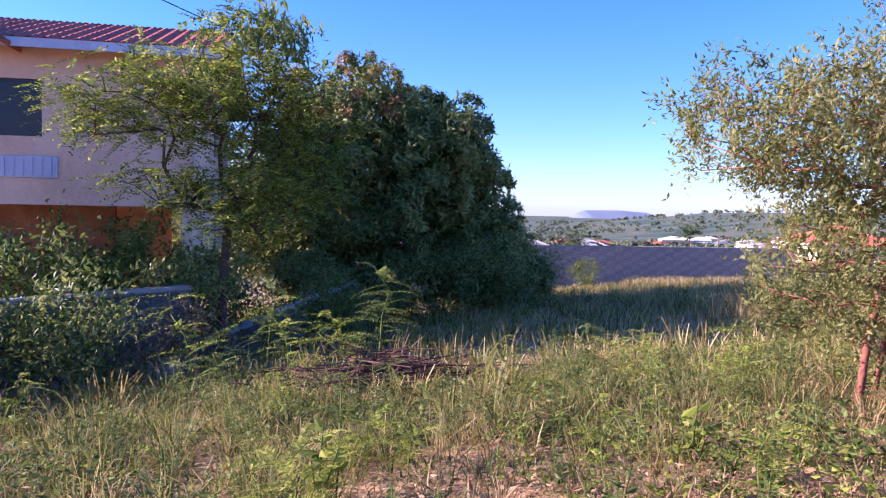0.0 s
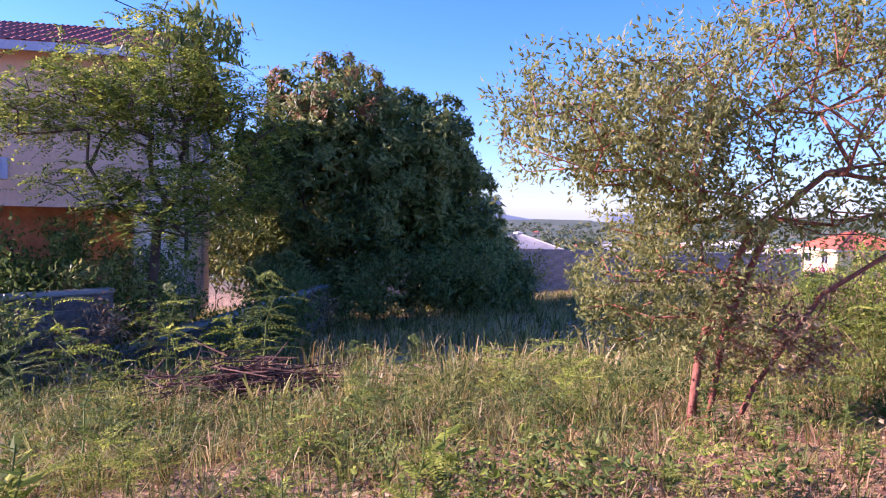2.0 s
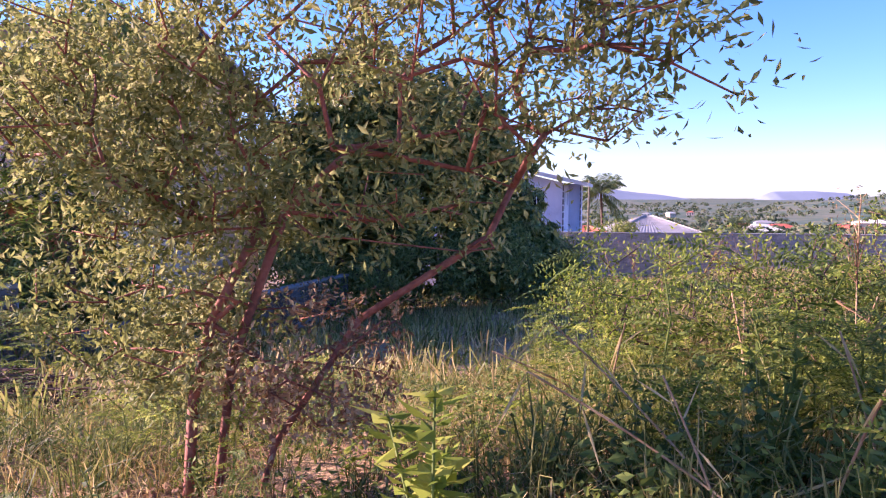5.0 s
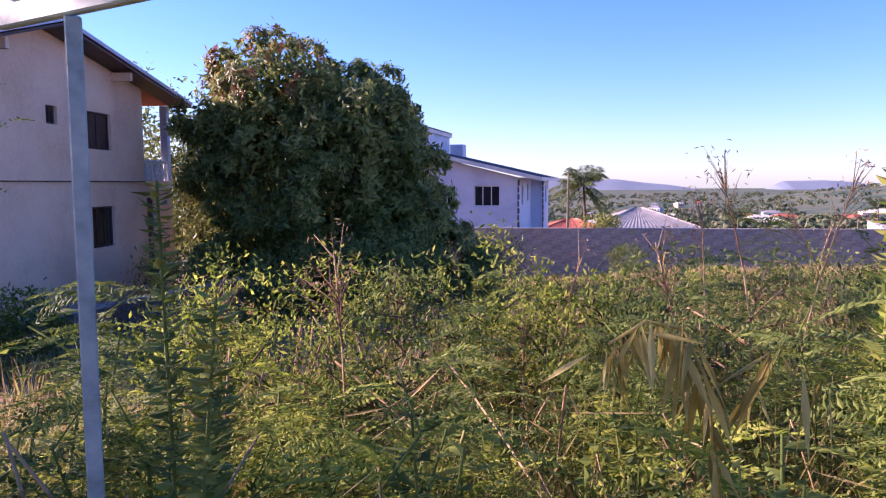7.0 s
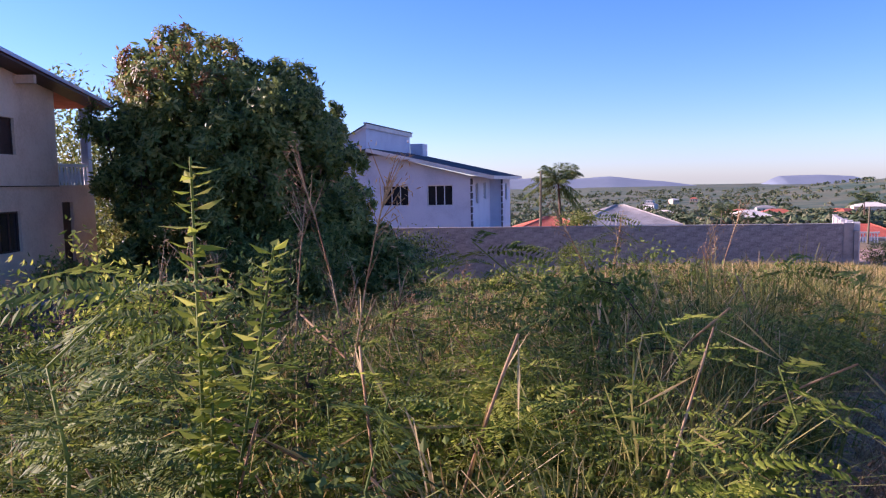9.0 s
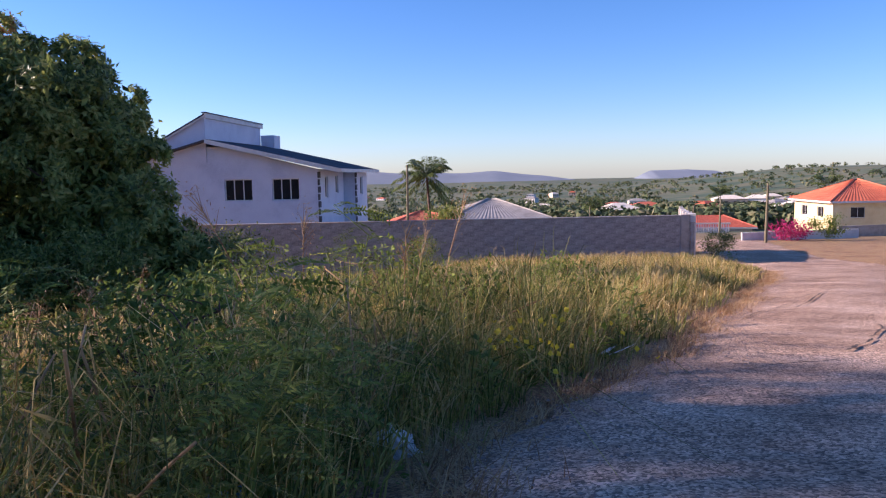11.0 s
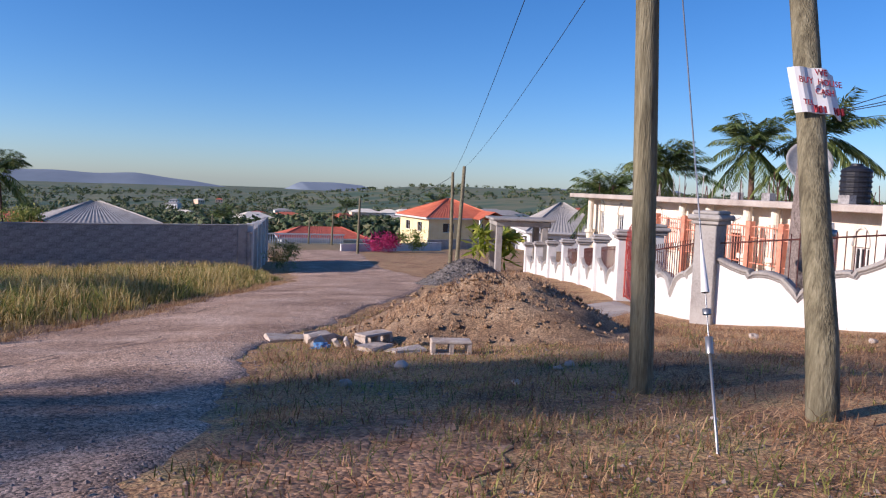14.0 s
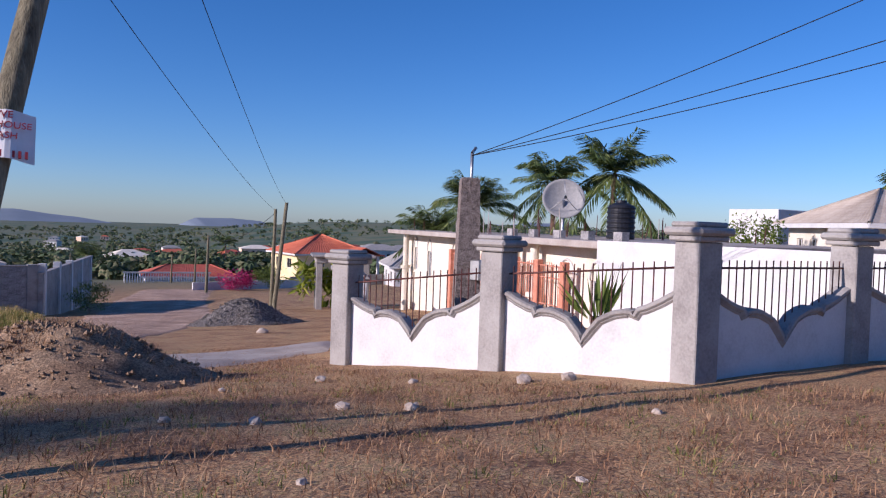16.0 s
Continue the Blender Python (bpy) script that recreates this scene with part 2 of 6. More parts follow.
# the hillside: red-brown turf near by, patchwork of green scrub and pale fields over the plain
def blend_by_distance(m, far_colors, near, far):
    n, link = m.node_tree.nodes, m.node_tree.links.new
    b = n["Principled BSDF"]
    old = b.inputs["Base Color"].links[0].from_socket
    g = n.new("ShaderNodeNewGeometry")
    sep = n.new("ShaderNodeSeparateXYZ")
    link(g.outputs["Position"], sep.inputs[0])
    mr = n.new("ShaderNodeMapRange")
    mr.inputs["From Min"].default_value, mr.inputs["From Max"].default_value = near, far
    link(sep.outputs["Y"], mr.inputs["Value"])
    t = n.new("ShaderNodeTexNoise")
    t.inputs["Scale"].default_value, t.inputs["Detail"].default_value = 0.012, 8.0
    link(g.outputs["Position"], t.inputs["Vector"])
    r = n.new("ShaderNodeValToRGB")
    e = r.color_ramp.elements
    while len(e) < len(far_colors):
        e.new(.5)
    for i, c in enumerate(far_colors):
        e[i].position, e[i].color = .35 + .3 * i / (len(far_colors) - 1), (*c, 1)
    link(t.outputs["Fac"], r.inputs[0])
    mix = n.new("ShaderNodeMix")
    mix.data_type = 'RGBA'
    link(mr.outputs[0], mix.inputs["Factor"])
    link(old, mix.inputs["A"])
    link(r.outputs[0], mix.inputs["B"])
    link(mix.outputs["Result"], b.inputs["Base Color"])


blend_by_distance(M_GROUND, [(.05, .085, .05), (.085, .12, .065), (.16, .15, .085), (.08, .12, .06)], 55, 110)


# ---- helpers of this scene ----
def step(a, b, x):
    u = np.clip((x - a) / (b - a), 0, 1)
    return u * u * (3 - 2 * u)


def rough2(x, y):
    """Soft unevenness, from a few waves."""
    return (np.sin(1.3 * x + .7 * y) * np.cos(.9 * y - .4 * x) + .6 * np.sin(2.9 * x - 1.7 * y + 1) + .4 * np.cos(4.7 * y + 3.1 * x)) / 2


def gz(x, y):
    """Height of the hillside: falls gently northwards to a plain, and rises to a ridge in the east."""
    x, y = np.asarray(x, float), np.asarray(y, float)
    z = .14 - .118 * np.minimum(y, 10) - .09 * np.clip(y - 10, 0, 30) - .06 * np.clip(y - 40, 0, 80) - .04 * np.clip(y - 120, 0, 500) - .008 * np.clip(y - 620, 0, 1500)
    side = .075 * np.maximum(np.minimum(x, 0), -30) - .1 * step(8, 12, x)
    z = np.where(y < -6, .85 + .02 * (-6 - y), z) + side
    far = step(150, 500, y) * step(60, 520, x - .12 * y)
    return z + far * (13 + .018 * np.minimum(y, 1500)) * (1 - step(1500, 2600, y)) + .035 * rough2(x, y) * (1 - step(60, 200, y))


def mesh_obj(name, verts, faces, mat=None, parent=None, smooth=False, label=""):
    me = bpy.data.meshes.new(name)
    me.from_pydata([tuple(v) for v in verts] if not isinstance(verts, np.ndarray) else verts.tolist(), [], faces if isinstance(faces, list) else faces.tolist())
    if mat:
        me.materials.append(mat)
    if smooth:
        me.polygons.foreach_set("use_smooth", np.ones(len(me.polygons), bool))
    ob = new(name, me)
    if parent:
        ob.parent = parent
    if label:
        tagged(ob, label)
    return ob


def part(name, bm, mat, parent=None, label="", smooth=False):
    me = bpy.data.meshes.new(name)
    bm.normal_update()
    bm.to_mesh(me)
    bm.free()
    me.materials.append(mat)
    if smooth:
        me.polygons.foreach_set("use_smooth", np.ones(len(me.polygons), bool))
    ob = new(name, me)
    if parent:
        ob.parent = parent
    if label:
        tagged(ob, label)
    return ob


def thing(name, at, rz=0.0, label="", category="", group="", kind=""):
    """An Empty at a thing's base, turned by rz degrees."""
    ob = new(name)
    ob.empty_display_size = .2
    ob.matrix_basis = pose(*at, 0, 0, rz)
    return tagged(ob, label, category, group, kind)


def add_box(bm, x0, x1, y0, y1, z0, z1, bevel=0.0):
    m = Matrix.Translation(((x0 + x1) / 2, (y0 + y1) / 2, (z0 + z1) / 2)) @ Matrix.Diagonal((x1 - x0, y1 - y0, z1 - z0, 1))
    r = bmesh.ops.create_cube(bm, size=1, matrix=m)
    if bevel:
        es = list({e for v in r["verts"] for e in v.link_edges})
        bmesh.ops.bevel(bm, geom=es, offset=bevel, segments=1, affect='EDGES')
    return bm


def box(*a, bevel=0.0):
    return add_box(bmesh.new(), *a, bevel=bevel)


def tubes(segs, sides=6):
    """Tapered tubes for rows of p0, p1, r0, r1: vertices and faces."""
    segs = [(np.asarray(a, float), np.asarray(b, float), r, s) for a, b, r, s in segs]
    V, F = [], []
    ang = np.arange(sides) * 2 * np.pi / sides
    for a, b, r, s in segs:
        d = b - a
        d = d / (np.linalg.norm(d) + 1e-9)
        u = np.cross(d, (0.3, 0.2, 0.93) if abs(d[2]) < .9 else (1, 0, 0))
        u /= np.linalg.norm(u)
        w = np.cross(d, u)
        ring = np.cos(ang)[:, None] * u + np.sin(ang)[:, None] * w
        k = len(V)
        V += (a + ring * r).tolist() + (b + ring * s).tolist()
        F += [(k + i, k + (i + 1) % sides, k + sides + (i + 1) % sides, k + sides + i) for i in range(sides)]
        F += [tuple(k + sides + i for i in range(sides))]
    return V, F


def tube_part(name, segs, mat, parent=None, sides=6, label=""):
    V, F = tubes(segs, sides)
    return mesh_obj(name, V, F, mat, parent, smooth=True, label=label)


def unit(a):
    return a / (np.linalg.norm(a, axis=-1, keepdims=True) + 1e-9)


def leaf_arrays(P, D, N, L, W, fold=.15):
    """Folded four-cornered leaves from base points, directions, normals, lengths and widths."""
    S = unit(np.cross(D, N))
    N = np.cross(S, D)
    L, W = np.broadcast_to(L, len(P))[:, None], np.broadcast_to(W, len(P))[:, None]
    mid = P + D * L * .45 + N * W * fold
    V = np.stack([P, mid + S * W / 2 - N * W * fold * 2, P + D * L, mid - S * W / 2 - N * W * fold * 2], 1).reshape(-1, 3)
    k = np.arange(len(P))[:, None] * 4
    F = np.concatenate([k + [0, 1, 2], k + [0, 2, 3]])
    return V, F


def leaves(name, P, D, N, L, W, mat, parent=None, label="", fold=.15):
    V, F = leaf_arrays(P, unit(D), unit(N), L, W, fold)
    return mesh_obj(name, V, F, mat, parent, label=label)


def panel(w, h, thick, holes=(), top=None):
    """An upright wall in its own x-z plane, its front at y = 0, with through openings (x0, x1, z0, z1). top(x): height where it slopes."""
    xs = sorted({0, w, *[v for o in holes for v in o[:2]]})
    if top:
        xs = sorted({*xs, *np.linspace(0, w, 9).tolist()})
    zs = sorted({0, h, *[v for o in holes for v in o[2:]]})
    bm = bmesh.new()
    solid = lambda i, j: 0 <= i < len(xs) - 1 and 0 <= j < len(zs) - 1 and not any(o[0] <= (xs[i] + xs[i + 1]) / 2 <= o[1] and o[2] <= (zs[j] + zs[j + 1]) / 2 <= o[3] for o in holes)

    def v(x, y, z):
        return bm.verts.new((x, y, top(x) if top and z == h else z))
    for i in range(len(xs) - 1):
        for j in range(len(zs) - 1):
            if not solid(i, j):
                continue
            a, b, c, d = xs[i], xs[i + 1], zs[j], zs[j + 1]
            bm.faces.new([v(a, 0, c), v(b, 0, c), v(b, 0, d), v(a, 0, d)])
            bm.faces.new([v(b, thick, c), v(a, thick, c), v(a, thick, d), v(b, thick, d)])
            for di, dj, q in ((-1, 0, ((a, c), (a, d))), (1, 0, ((b, d), (b, c))), (0, -1, ((b, c), (a, c))), (0, 1, ((a, d), (b, d)))):
                if not solid(i + di, j + dj):
                    (x0, z0), (x1, z1) = q
                    bm.faces.new([v(x0, 0, z0), v(x0, thick, z0), v(x1, thick, z1), v(x1, 0, z1)][::-1])
    bmesh.ops.remove_doubles(bm, verts=bm.verts, dist=1e-4)
    return bm


def window(parent, x0, x1, z0, z1, y, mat_frame, mat_pane, mullions=1, name="window", sill=None):
    """A framed window in an x-z wall at depth y: frame, panes, and a sill if a material is given."""
    f = .05
    bm = bmesh.new()
    rings = [[bm.verts.new((px, py, pz)) for px, pz in ((x0 + g, z0 + g), (x1 - g, z0 + g), (x1 - g, z1 - g), (x0 + g, z1 - g))]
             for g, py in ((0, y + .03), (0, y + .09), (f, y + .09), (f, y + .03))]
    for r in range(4):
        p, q = rings[r], rings[(r + 1) % 4]
        for k in range(4):
            bm.faces.new((p[k], p[(k + 1) % 4], q[(k + 1) % 4], q[k]))
    bmesh.ops.recalc_face_normals(bm, faces=bm.faces)
    w = part(name, bm, mat_frame, parent)
    for k in range(mullions):
        xm = x0 + (x1 - x0) * (k + 1) / (mullions + 1)
        part("mullion", box(xm - f / 2, xm + f / 2, y + .032, y + .088, z0 + f, z1 - f), mat_frame, w)
    for k in range(mullions + 1):
        a, b = x0 + (x1 - x0) * k / (mullions + 1), x0 + (x1 - x0) * (k + 1) / (mullions + 1)
        part("pane", box(a + .02, b - .02, y + .055, y + .065, z0 + .02, z1 - .02), mat_pane, w)
    if sill:
        part("sill", box(x0 - .06, x1 + .06, y - .06, y + .03, z0 - .09, z0 - .004, bevel=.01), sill, w)
    return w


def wall_part(parent, bm, mat, m, name="wall", label=""):
    bm.transform(m)
    return part(name, bm, mat, parent, label)


# ---- trees ----
def grow(targets, base, r_tip=.006, power=.45, wiggle=.12, lean=.75, trunk=(), seed=1):
    """Branches from base through the trunk points to every target: each joins the nearest node that lies nearer to the root."""
    rng = np.random.default_rng(seed)
    nodes, par = [np.asarray(base, float)], [-1]
    for p in trunk:
        nodes.append(np.asarray(p, float))
        par.append(len(nodes) - 2)
    root = nodes[-1]
    order = np.argsort(np.linalg.norm(targets - root, axis=1))
    for t in targets[order]:
        A = np.array(nodes)
        d = np.linalg.norm(A - t, axis=1) + lean * np.maximum(0, np.linalg.norm(A - root, axis=1) - np.linalg.norm(t - root) * .85) + np.where(A[:, 2] > t[2] + .1, .35, 0)
        j = int(np.argmin(d))
        gap = t - nodes[j]
        n = max(1, int(np.linalg.norm(gap) / .45))
        last = j
        for k in range(1, n + 1):
            p = nodes[j] + gap * k / n
            if k < n:
                p = p + rng.normal(0, wiggle, 3) * np.linalg.norm(gap) / n
                p[2] += .10 * np.sin(np.pi * k / n) * np.linalg.norm(gap)
            nodes.append(p)
            par.append(last)
            last = len(nodes) - 1
    count = np.zeros(len(nodes))
    kids = set(par)
    for i in range(len(nodes) - 1, 0, -1):
        if i not in kids:
            count[i] = 1
        count[par[i]] += count[i]
    r = r_tip * np.maximum(count, 1) ** power
    segs = [(nodes[par[i]], nodes[i], min(r[par[i]], r[i] * 1.35), r[i]) for i in range(1, len(nodes))]
    return segs


def scatter_leaves(tips, per, radius, length, width, droop, seed, flat=.5):
    rng = np.random.default_rng(seed)
    P = np.repeat(tips, per, 0) + rng.normal(0, radius, (len(tips) * per, 3)) * (1, 1, .8)
    D = unit(rng.normal(0, 1, P.shape) + (0, 0, -droop))
    N = unit(rng.normal(0, flat, P.shape) + (0, 0, 1))
    return P, D, N, length * rng.uniform(.6, 1.25, len(P)), width * rng.uniform(.7, 1.2, len(P))


def in_blob(n, c, r, seed, shell=.0):
    rng = np.random.default_rng(seed)
    d = unit(rng.normal(0, 1, (n, 3)))
    return np.asarray(c) + d * np.asarray(r) * (rng.uniform(shell ** 3, 1, (n, 1)) ** (1 / 3))


def feathers(P, D, length, pairs, leaf_l, leaf_w, seed, sag=.35):
    """Feather leaves: a curved midrib from each P along D, with leaflets in pairs. Gives leaf arrays and midrib segments."""
    rng = np.random.default_rng(seed)
    D = unit(D)
    n = len(P)
    S = unit(np.cross(D, (0, 0, 1.0)) + rng.normal(0, .25, D.shape))
    U = np.cross(S, D)
    L = np.broadcast_to(length, n)[:, None]
    LP, LD, LN, LL = [], [], [], []
    for k in range(pairs):
        u = (k + 1) / (pairs + .3)
        p = P + D * L * u - np.array((0, 0, 1)) * L * sag * u * u
        ax = unit(D - np.array((0, 0, 1)) * sag * 2 * u)
        for side in (-1, 1):
            LP.append(p)
            LD.append(unit(S * side + ax * .45 + rng.normal(0, .12, p.shape)))
            LN.append(U + rng.normal(0, .2, U.shape))
            LL.append(leaf_l * (1 - .55 * abs(u - .45)) * rng.uniform(.8, 1.15, n) * (L[:, 0] / np.mean(L)))
    LL = np.concatenate(LL)
    return np.concatenate(LP), np.concatenate(LD), np.concatenate(LN), LL, LL * leaf_w / leaf_l


def blades(name, X, Y, H, W, mat, seed, bend=.45, parent=None, label="", base=None, wind=(.25, -.1)):
    """Bent grass blades, each two quads and a tip."""
    rng = np.random.default_rng(seed)
    n = len(X)
    Z = gz(X, Y) if base is None else base
    B = np.stack([X, Y, Z - .02], 1)
    a = rng.uniform(0, 2 * np.pi, n)
    S = np.stack([np.cos(a), np.sin(a), np.zeros(n)], 1) * (W / 2)[:, None]
    T = np.stack([np.sin(a), -np.cos(a), np.zeros(n)], 1) * rng.normal(0, bend, n)[:, None] + (*wind, 0)
    up = np.array((0, 0, 1.0))
    h = H[:, None]
    p1 = B + up * h * .45 + T * h * .18
    p2 = B + up * h * .82 + T * h * .55
    p3 = B + up * h * .98 + T * h * 1.0
    V = np.stack([B - S, B + S, p1 + S * .85, p1 - S * .85, p2 + S * .5, p2 - S * .5, p3], 1).reshape(-1, 3)
    k = (np.arange(n) * 7)[:, None]
    F = [*(k + [0, 1, 2, 3]).tolist(), *(k + [3, 2, 4, 5]).tolist(), *(k + [5, 4, 6]).tolist()]
    return mesh_obj(name, V, F, mat, parent, label=label)


# ---- ground and roads ----
def axis(fine, lo, hi, d, far):
    a = np.arange(lo, hi + d, d)
    out = np.geomspace(1, far, fine)
    return np.unique(np.concatenate([lo - out, a, hi + out]))


gx, gy = axis(46, -34, 34, .5, 4600), axis(46, -14, 60, .5, 4600)
GX, GY = np.meshgrid(gx, gy)
GV = np.stack([GX, GY, gz(GX, GY)], -1).reshape(-1, 3)
nx = len(gx)
ii, jj = np.meshgrid(np.arange(nx - 1), np.arange(len(gy) - 1))
k0 = (jj * nx + ii).ravel()
ground = mesh_obj("ground", GV, np.stack([k0, k0 + 1, k0 + nx + 1, k0 + nx], 1), M_GROUND, smooth=True)
tagged(ground, "dry reddish turf and scrub on a falling hillside", "ground", kind="structure")

ROAD_L = np.array([(-9, -7.2), (-4.6, -3.2), (-2.0, -.6), (-.5, 3.4), (.5, 5.2), (1.75, 8), (7.2, 19.6), (9.8, 26), (14.6, 50), (20, 72)])
ROAD_R = np.array([(3.6, -7.2), (3.5, -3.2), (3.6, -.6), (4.2, 3.4), (4.7, 5.2), (5.5, 8), (11.8, 18.6), (15.5, 27), (20.5, 49), (27, 72)])


def road_span(y):
    wob = .10 * np.sin(y * 1.1) + .07 * np.sin(y * 2.9 + 1) + .06 * np.sin(y * 5.3) + .05 * np.sin(y * 9.7 + 2) + .04 * np.sin(y * 14.9)
    return np.interp(y, ROAD_L[:, 1], ROAD_L[:, 0]) + wob, np.interp(y, ROAD_R[:, 1], ROAD_R[:, 0]) - wob * .8


ys = np.concatenate([np.arange(-7.2, 22, .2), np.arange(22, 72, .8)])
us = np.linspace(0, 1, 29)
lo, hi = road_span(ys)
RX = lo[:, None] + (hi - lo)[:, None] * us
RY = np.repeat(ys[:, None], len(us), 1)
crown = .05 * np.sin(np.pi * us)[None] + .004 * np.sin(RX * 2.3 + RY * 1.1) * np.sin(RY * 1.7 - RX)
edge = np.where((us == 0) | (us == 1), -.05, .012)[None]
RV = np.stack([RX, RY, gz(RX, RY) + crown + edge], -1).reshape(-1, 3)
n = len(us)
ii, jj = np.meshgrid(np.arange(n - 1), np.arange(len(ys) - 1))
k0 = (jj * n + ii).ravel()
road = mesh_obj("road", RV, np.stack([k0, k0 + 1, k0 + n + 1, k0 + n], 1), M_ROAD, smooth=True)
tagged(road, "worn patched asphalt road running downhill", "road", kind="structure")


# ---- boundary wall of the next plot, of cement blocks ----
def block_wall(name, a, b, top, label, thick=.2):
    """A wall of blocks with recessed joints from a to b (plan), up to the height top."""
    a, b = Vector((*a, 0)), Vector((*b, 0))
    d, L = b - a, (b - a).length
    w = thing(name, (a.x, a.y, 0), math.degrees(math.atan2(d.y, d.x)), label, "wall", kind="structure")
    base = min(float(gz(a.x + d.x * u, a.y + d.y * u)) for u in np.linspace(0, 1, 9)) - .15
    part("core", box(0, L, .012, thick - .012, base, top), M_RENDER, w)
    part("coping", box(-.02, L + .02, -.03, thick + .03, top + .004, top + .07, bevel=.015), M_RENDER, w)
    return w, L, base, top, thick


boundary = block_wall("boundary_wall", (-14.5, 33.6), (9.55, 34.9), -1.12, "long grey cement block wall with dark weather stains")
side_wall = block_wall("side_boundary_wall", (9.75, 34.75), (13.4, 50), -1.45, "whitewashed wall stepping down along the road")
for k in range(5):
    part("pilaster", box(.2 + k * 3.6, .55 + k * 3.6, -.06, .26, -5, -1.0 - .12 * k, bevel=.01), M_WHITE, side_wall[0])
part("pilaster", box(boundary[1] - .42, boundary[1] + .02, -.05, .25, -3.9, -1.03, bevel=.01), M_RENDER, boundary[0])


# ---- roofs ----
def roof_slope(parent, a, b, c, d, mat, ribs=30, courses=8, amp=.025, name="roof", label="", thick=.08):
    """A tiled slope: a to b along the eave, d to c along the ridge; rolls run up the slope and courses lap down it."""
    a, b, c, d = (np.array(v, float) for v in (a, b, c, d))
    nu, nv = ribs * 4, courses * 2
    U, Vv = np.meshgrid(np.linspace(0, 1, nu + 1), np.linspace(0, 1, nv + 1))
    P = (a * (1 - U[..., None]) + b * U[..., None]) * (1 - Vv[..., None]) + (d * (1 - U[..., None]) + c * U[..., None]) * Vv[..., None]
    nrm = np.cross(b - a, d - a)
    nrm /= np.linalg.norm(nrm)
    if nrm[2] < 0:
        nrm = -nrm
    off = amp * np.sin(U * ribs * 2 * np.pi) + amp * .8 * ((np.arange(nv + 1) % 2)[:, None] * -1.0)
    top = (P + off[..., None] * nrm).reshape(-1, 3)
    w = nu + 1
    ii, jj = np.meshgrid(np.arange(nu), np.arange(nv))
    k = (jj * w + ii).ravel()
    F = np.stack([k, k + 1, k + w + 1, k + w], 1).tolist()
    low = np.array([a, b, c, d]) - nrm * thick
    m = len(top)
    F += [(m, m + 3, m + 2, m + 1), (0, m, m + 1, nu), (nu, m + 1, m + 2, m - 1), (m - 1, m + 2, m + 3, m - 1 - nu), (m - 1 - nu, m + 3, m, 0)]
    return mesh_obj(name, np.concatenate([top, low]), F, mat, parent, label=label)


def beam(parent, p, q, w, h, mat, name="fascia", label=""):
    """A board from p to q, w thick and h high, hanging below the line."""
    p, q = Vector(p), Vector(q)
    d = q - p
    m = Matrix.Translation(p) @ d.to_track_quat('X', 'Z').to_matrix().to_4x4()
    bm = box(0, d.length, -w / 2, w / 2, -h, 0)
    bm.transform(m)
    return part(name, bm, mat, parent, label)


EAST = Matrix.Rotation(radians(90), 4, 'Z')


def put(ob, m):
    ob.matrix_basis = m
    return ob


# ---- the two-storey peach house ----
house = thing("peach_house", (-16.3, 9.6, 0), 10, "two-storey peach rendered house with red tile roof", "house")
HB = -2.5
rise = lambda y: np.interp(y, [0, 3.0, 10.6], [3.94, 4.86, 3.80])
e_holes = [(5.2, 6.45, -.5, .6), (5.15, 6.44, 2.12, 3.1), (3.24, 3.73, 2.62, 3.06)]
bm = panel(8.5, 9, .2, [(a, b, c - HB, d - HB) for a, b, c, d in e_holes], top=lambda x: float(rise(x)) - HB)
wall_part(house, bm, M_PEACH, Matrix.Translation((0, 0, HB)) @ EAST, "east_wall")
s_holes = [(7.6, 9.22, 2.1, 3.2)]
bm = panel(12, 3.94 - .95, .2, [(a, b, c - .95, d - .95) for a, b, c, d in s_holes])
wall_part(house, bm, M_PEACH, Matrix.Translation((-12, -.004, .95)), "south_wall")
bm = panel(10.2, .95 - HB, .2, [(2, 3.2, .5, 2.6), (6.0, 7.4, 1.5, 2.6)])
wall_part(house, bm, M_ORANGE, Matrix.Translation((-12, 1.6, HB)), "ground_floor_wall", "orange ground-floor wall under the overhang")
part("floor_slab", box(-12, -.004, .0, 10.6, .78, .95), M_PEACH, house)
part("string_course", box(.0, .035, 0, 10.6, 1.22, 1.29), M_PEACH, house)
part("west_wall", box(-12.2, -12, 0, 10.6, HB, 3.7), M_PEACH, house)
part("north_wall", box(-12, -1.8, 10.4, 10.6, HB, 3.7), M_PEACH, house)
part("veranda_return", box(-2.0, -.2, 8.3, 8.5, .955, 3.9), M_PEACH, house)
part("veranda_floor", box(-2.0, -.004, 8.504, 10.6, .954, 1.22), M_PEACH, house)
bm = panel(2.1, .95 - HB, .2, [(.1, .72, .75, 3.4)])
wall_part(house, bm, M_PEACH, Matrix.Translation((-.006, 8.504, HB)) @ EAST, "veranda_base_wall")
part("back_door", box(-.14, -.1, 8.6, 9.23, HB + .75, .9), M_BROWN, house, "dark brown back door")
part("veranda_column", box(-.24, .0, 10.36, 10.6, .96, 3.74, bevel=.01), M_LILAC, house, "pale grey square column")
part("veranda_rail", box(-.12, -.02, 8.504, 10.36, 1.86, 1.95), M_WHITE, house)
for k in range(9):
    tube_part("baluster", [((-.07, 8.62 + k * .2, 1.22), (-.07, 8.62 + k * .2, 1.5), .03, .055), ((-.07, 8.62 + k * .2, 1.5), (-.07, 8.62 + k * .2, 1.86), .055, .03)], M_WHITE, house)
for (a, b, c, d), mull in zip(e_holes, (2, 1, 0)):
    put(window(house, a, b, c, d, .05, M_BROWN, M_DARK if mull != 1 else M_BROWN, mull), EAST)
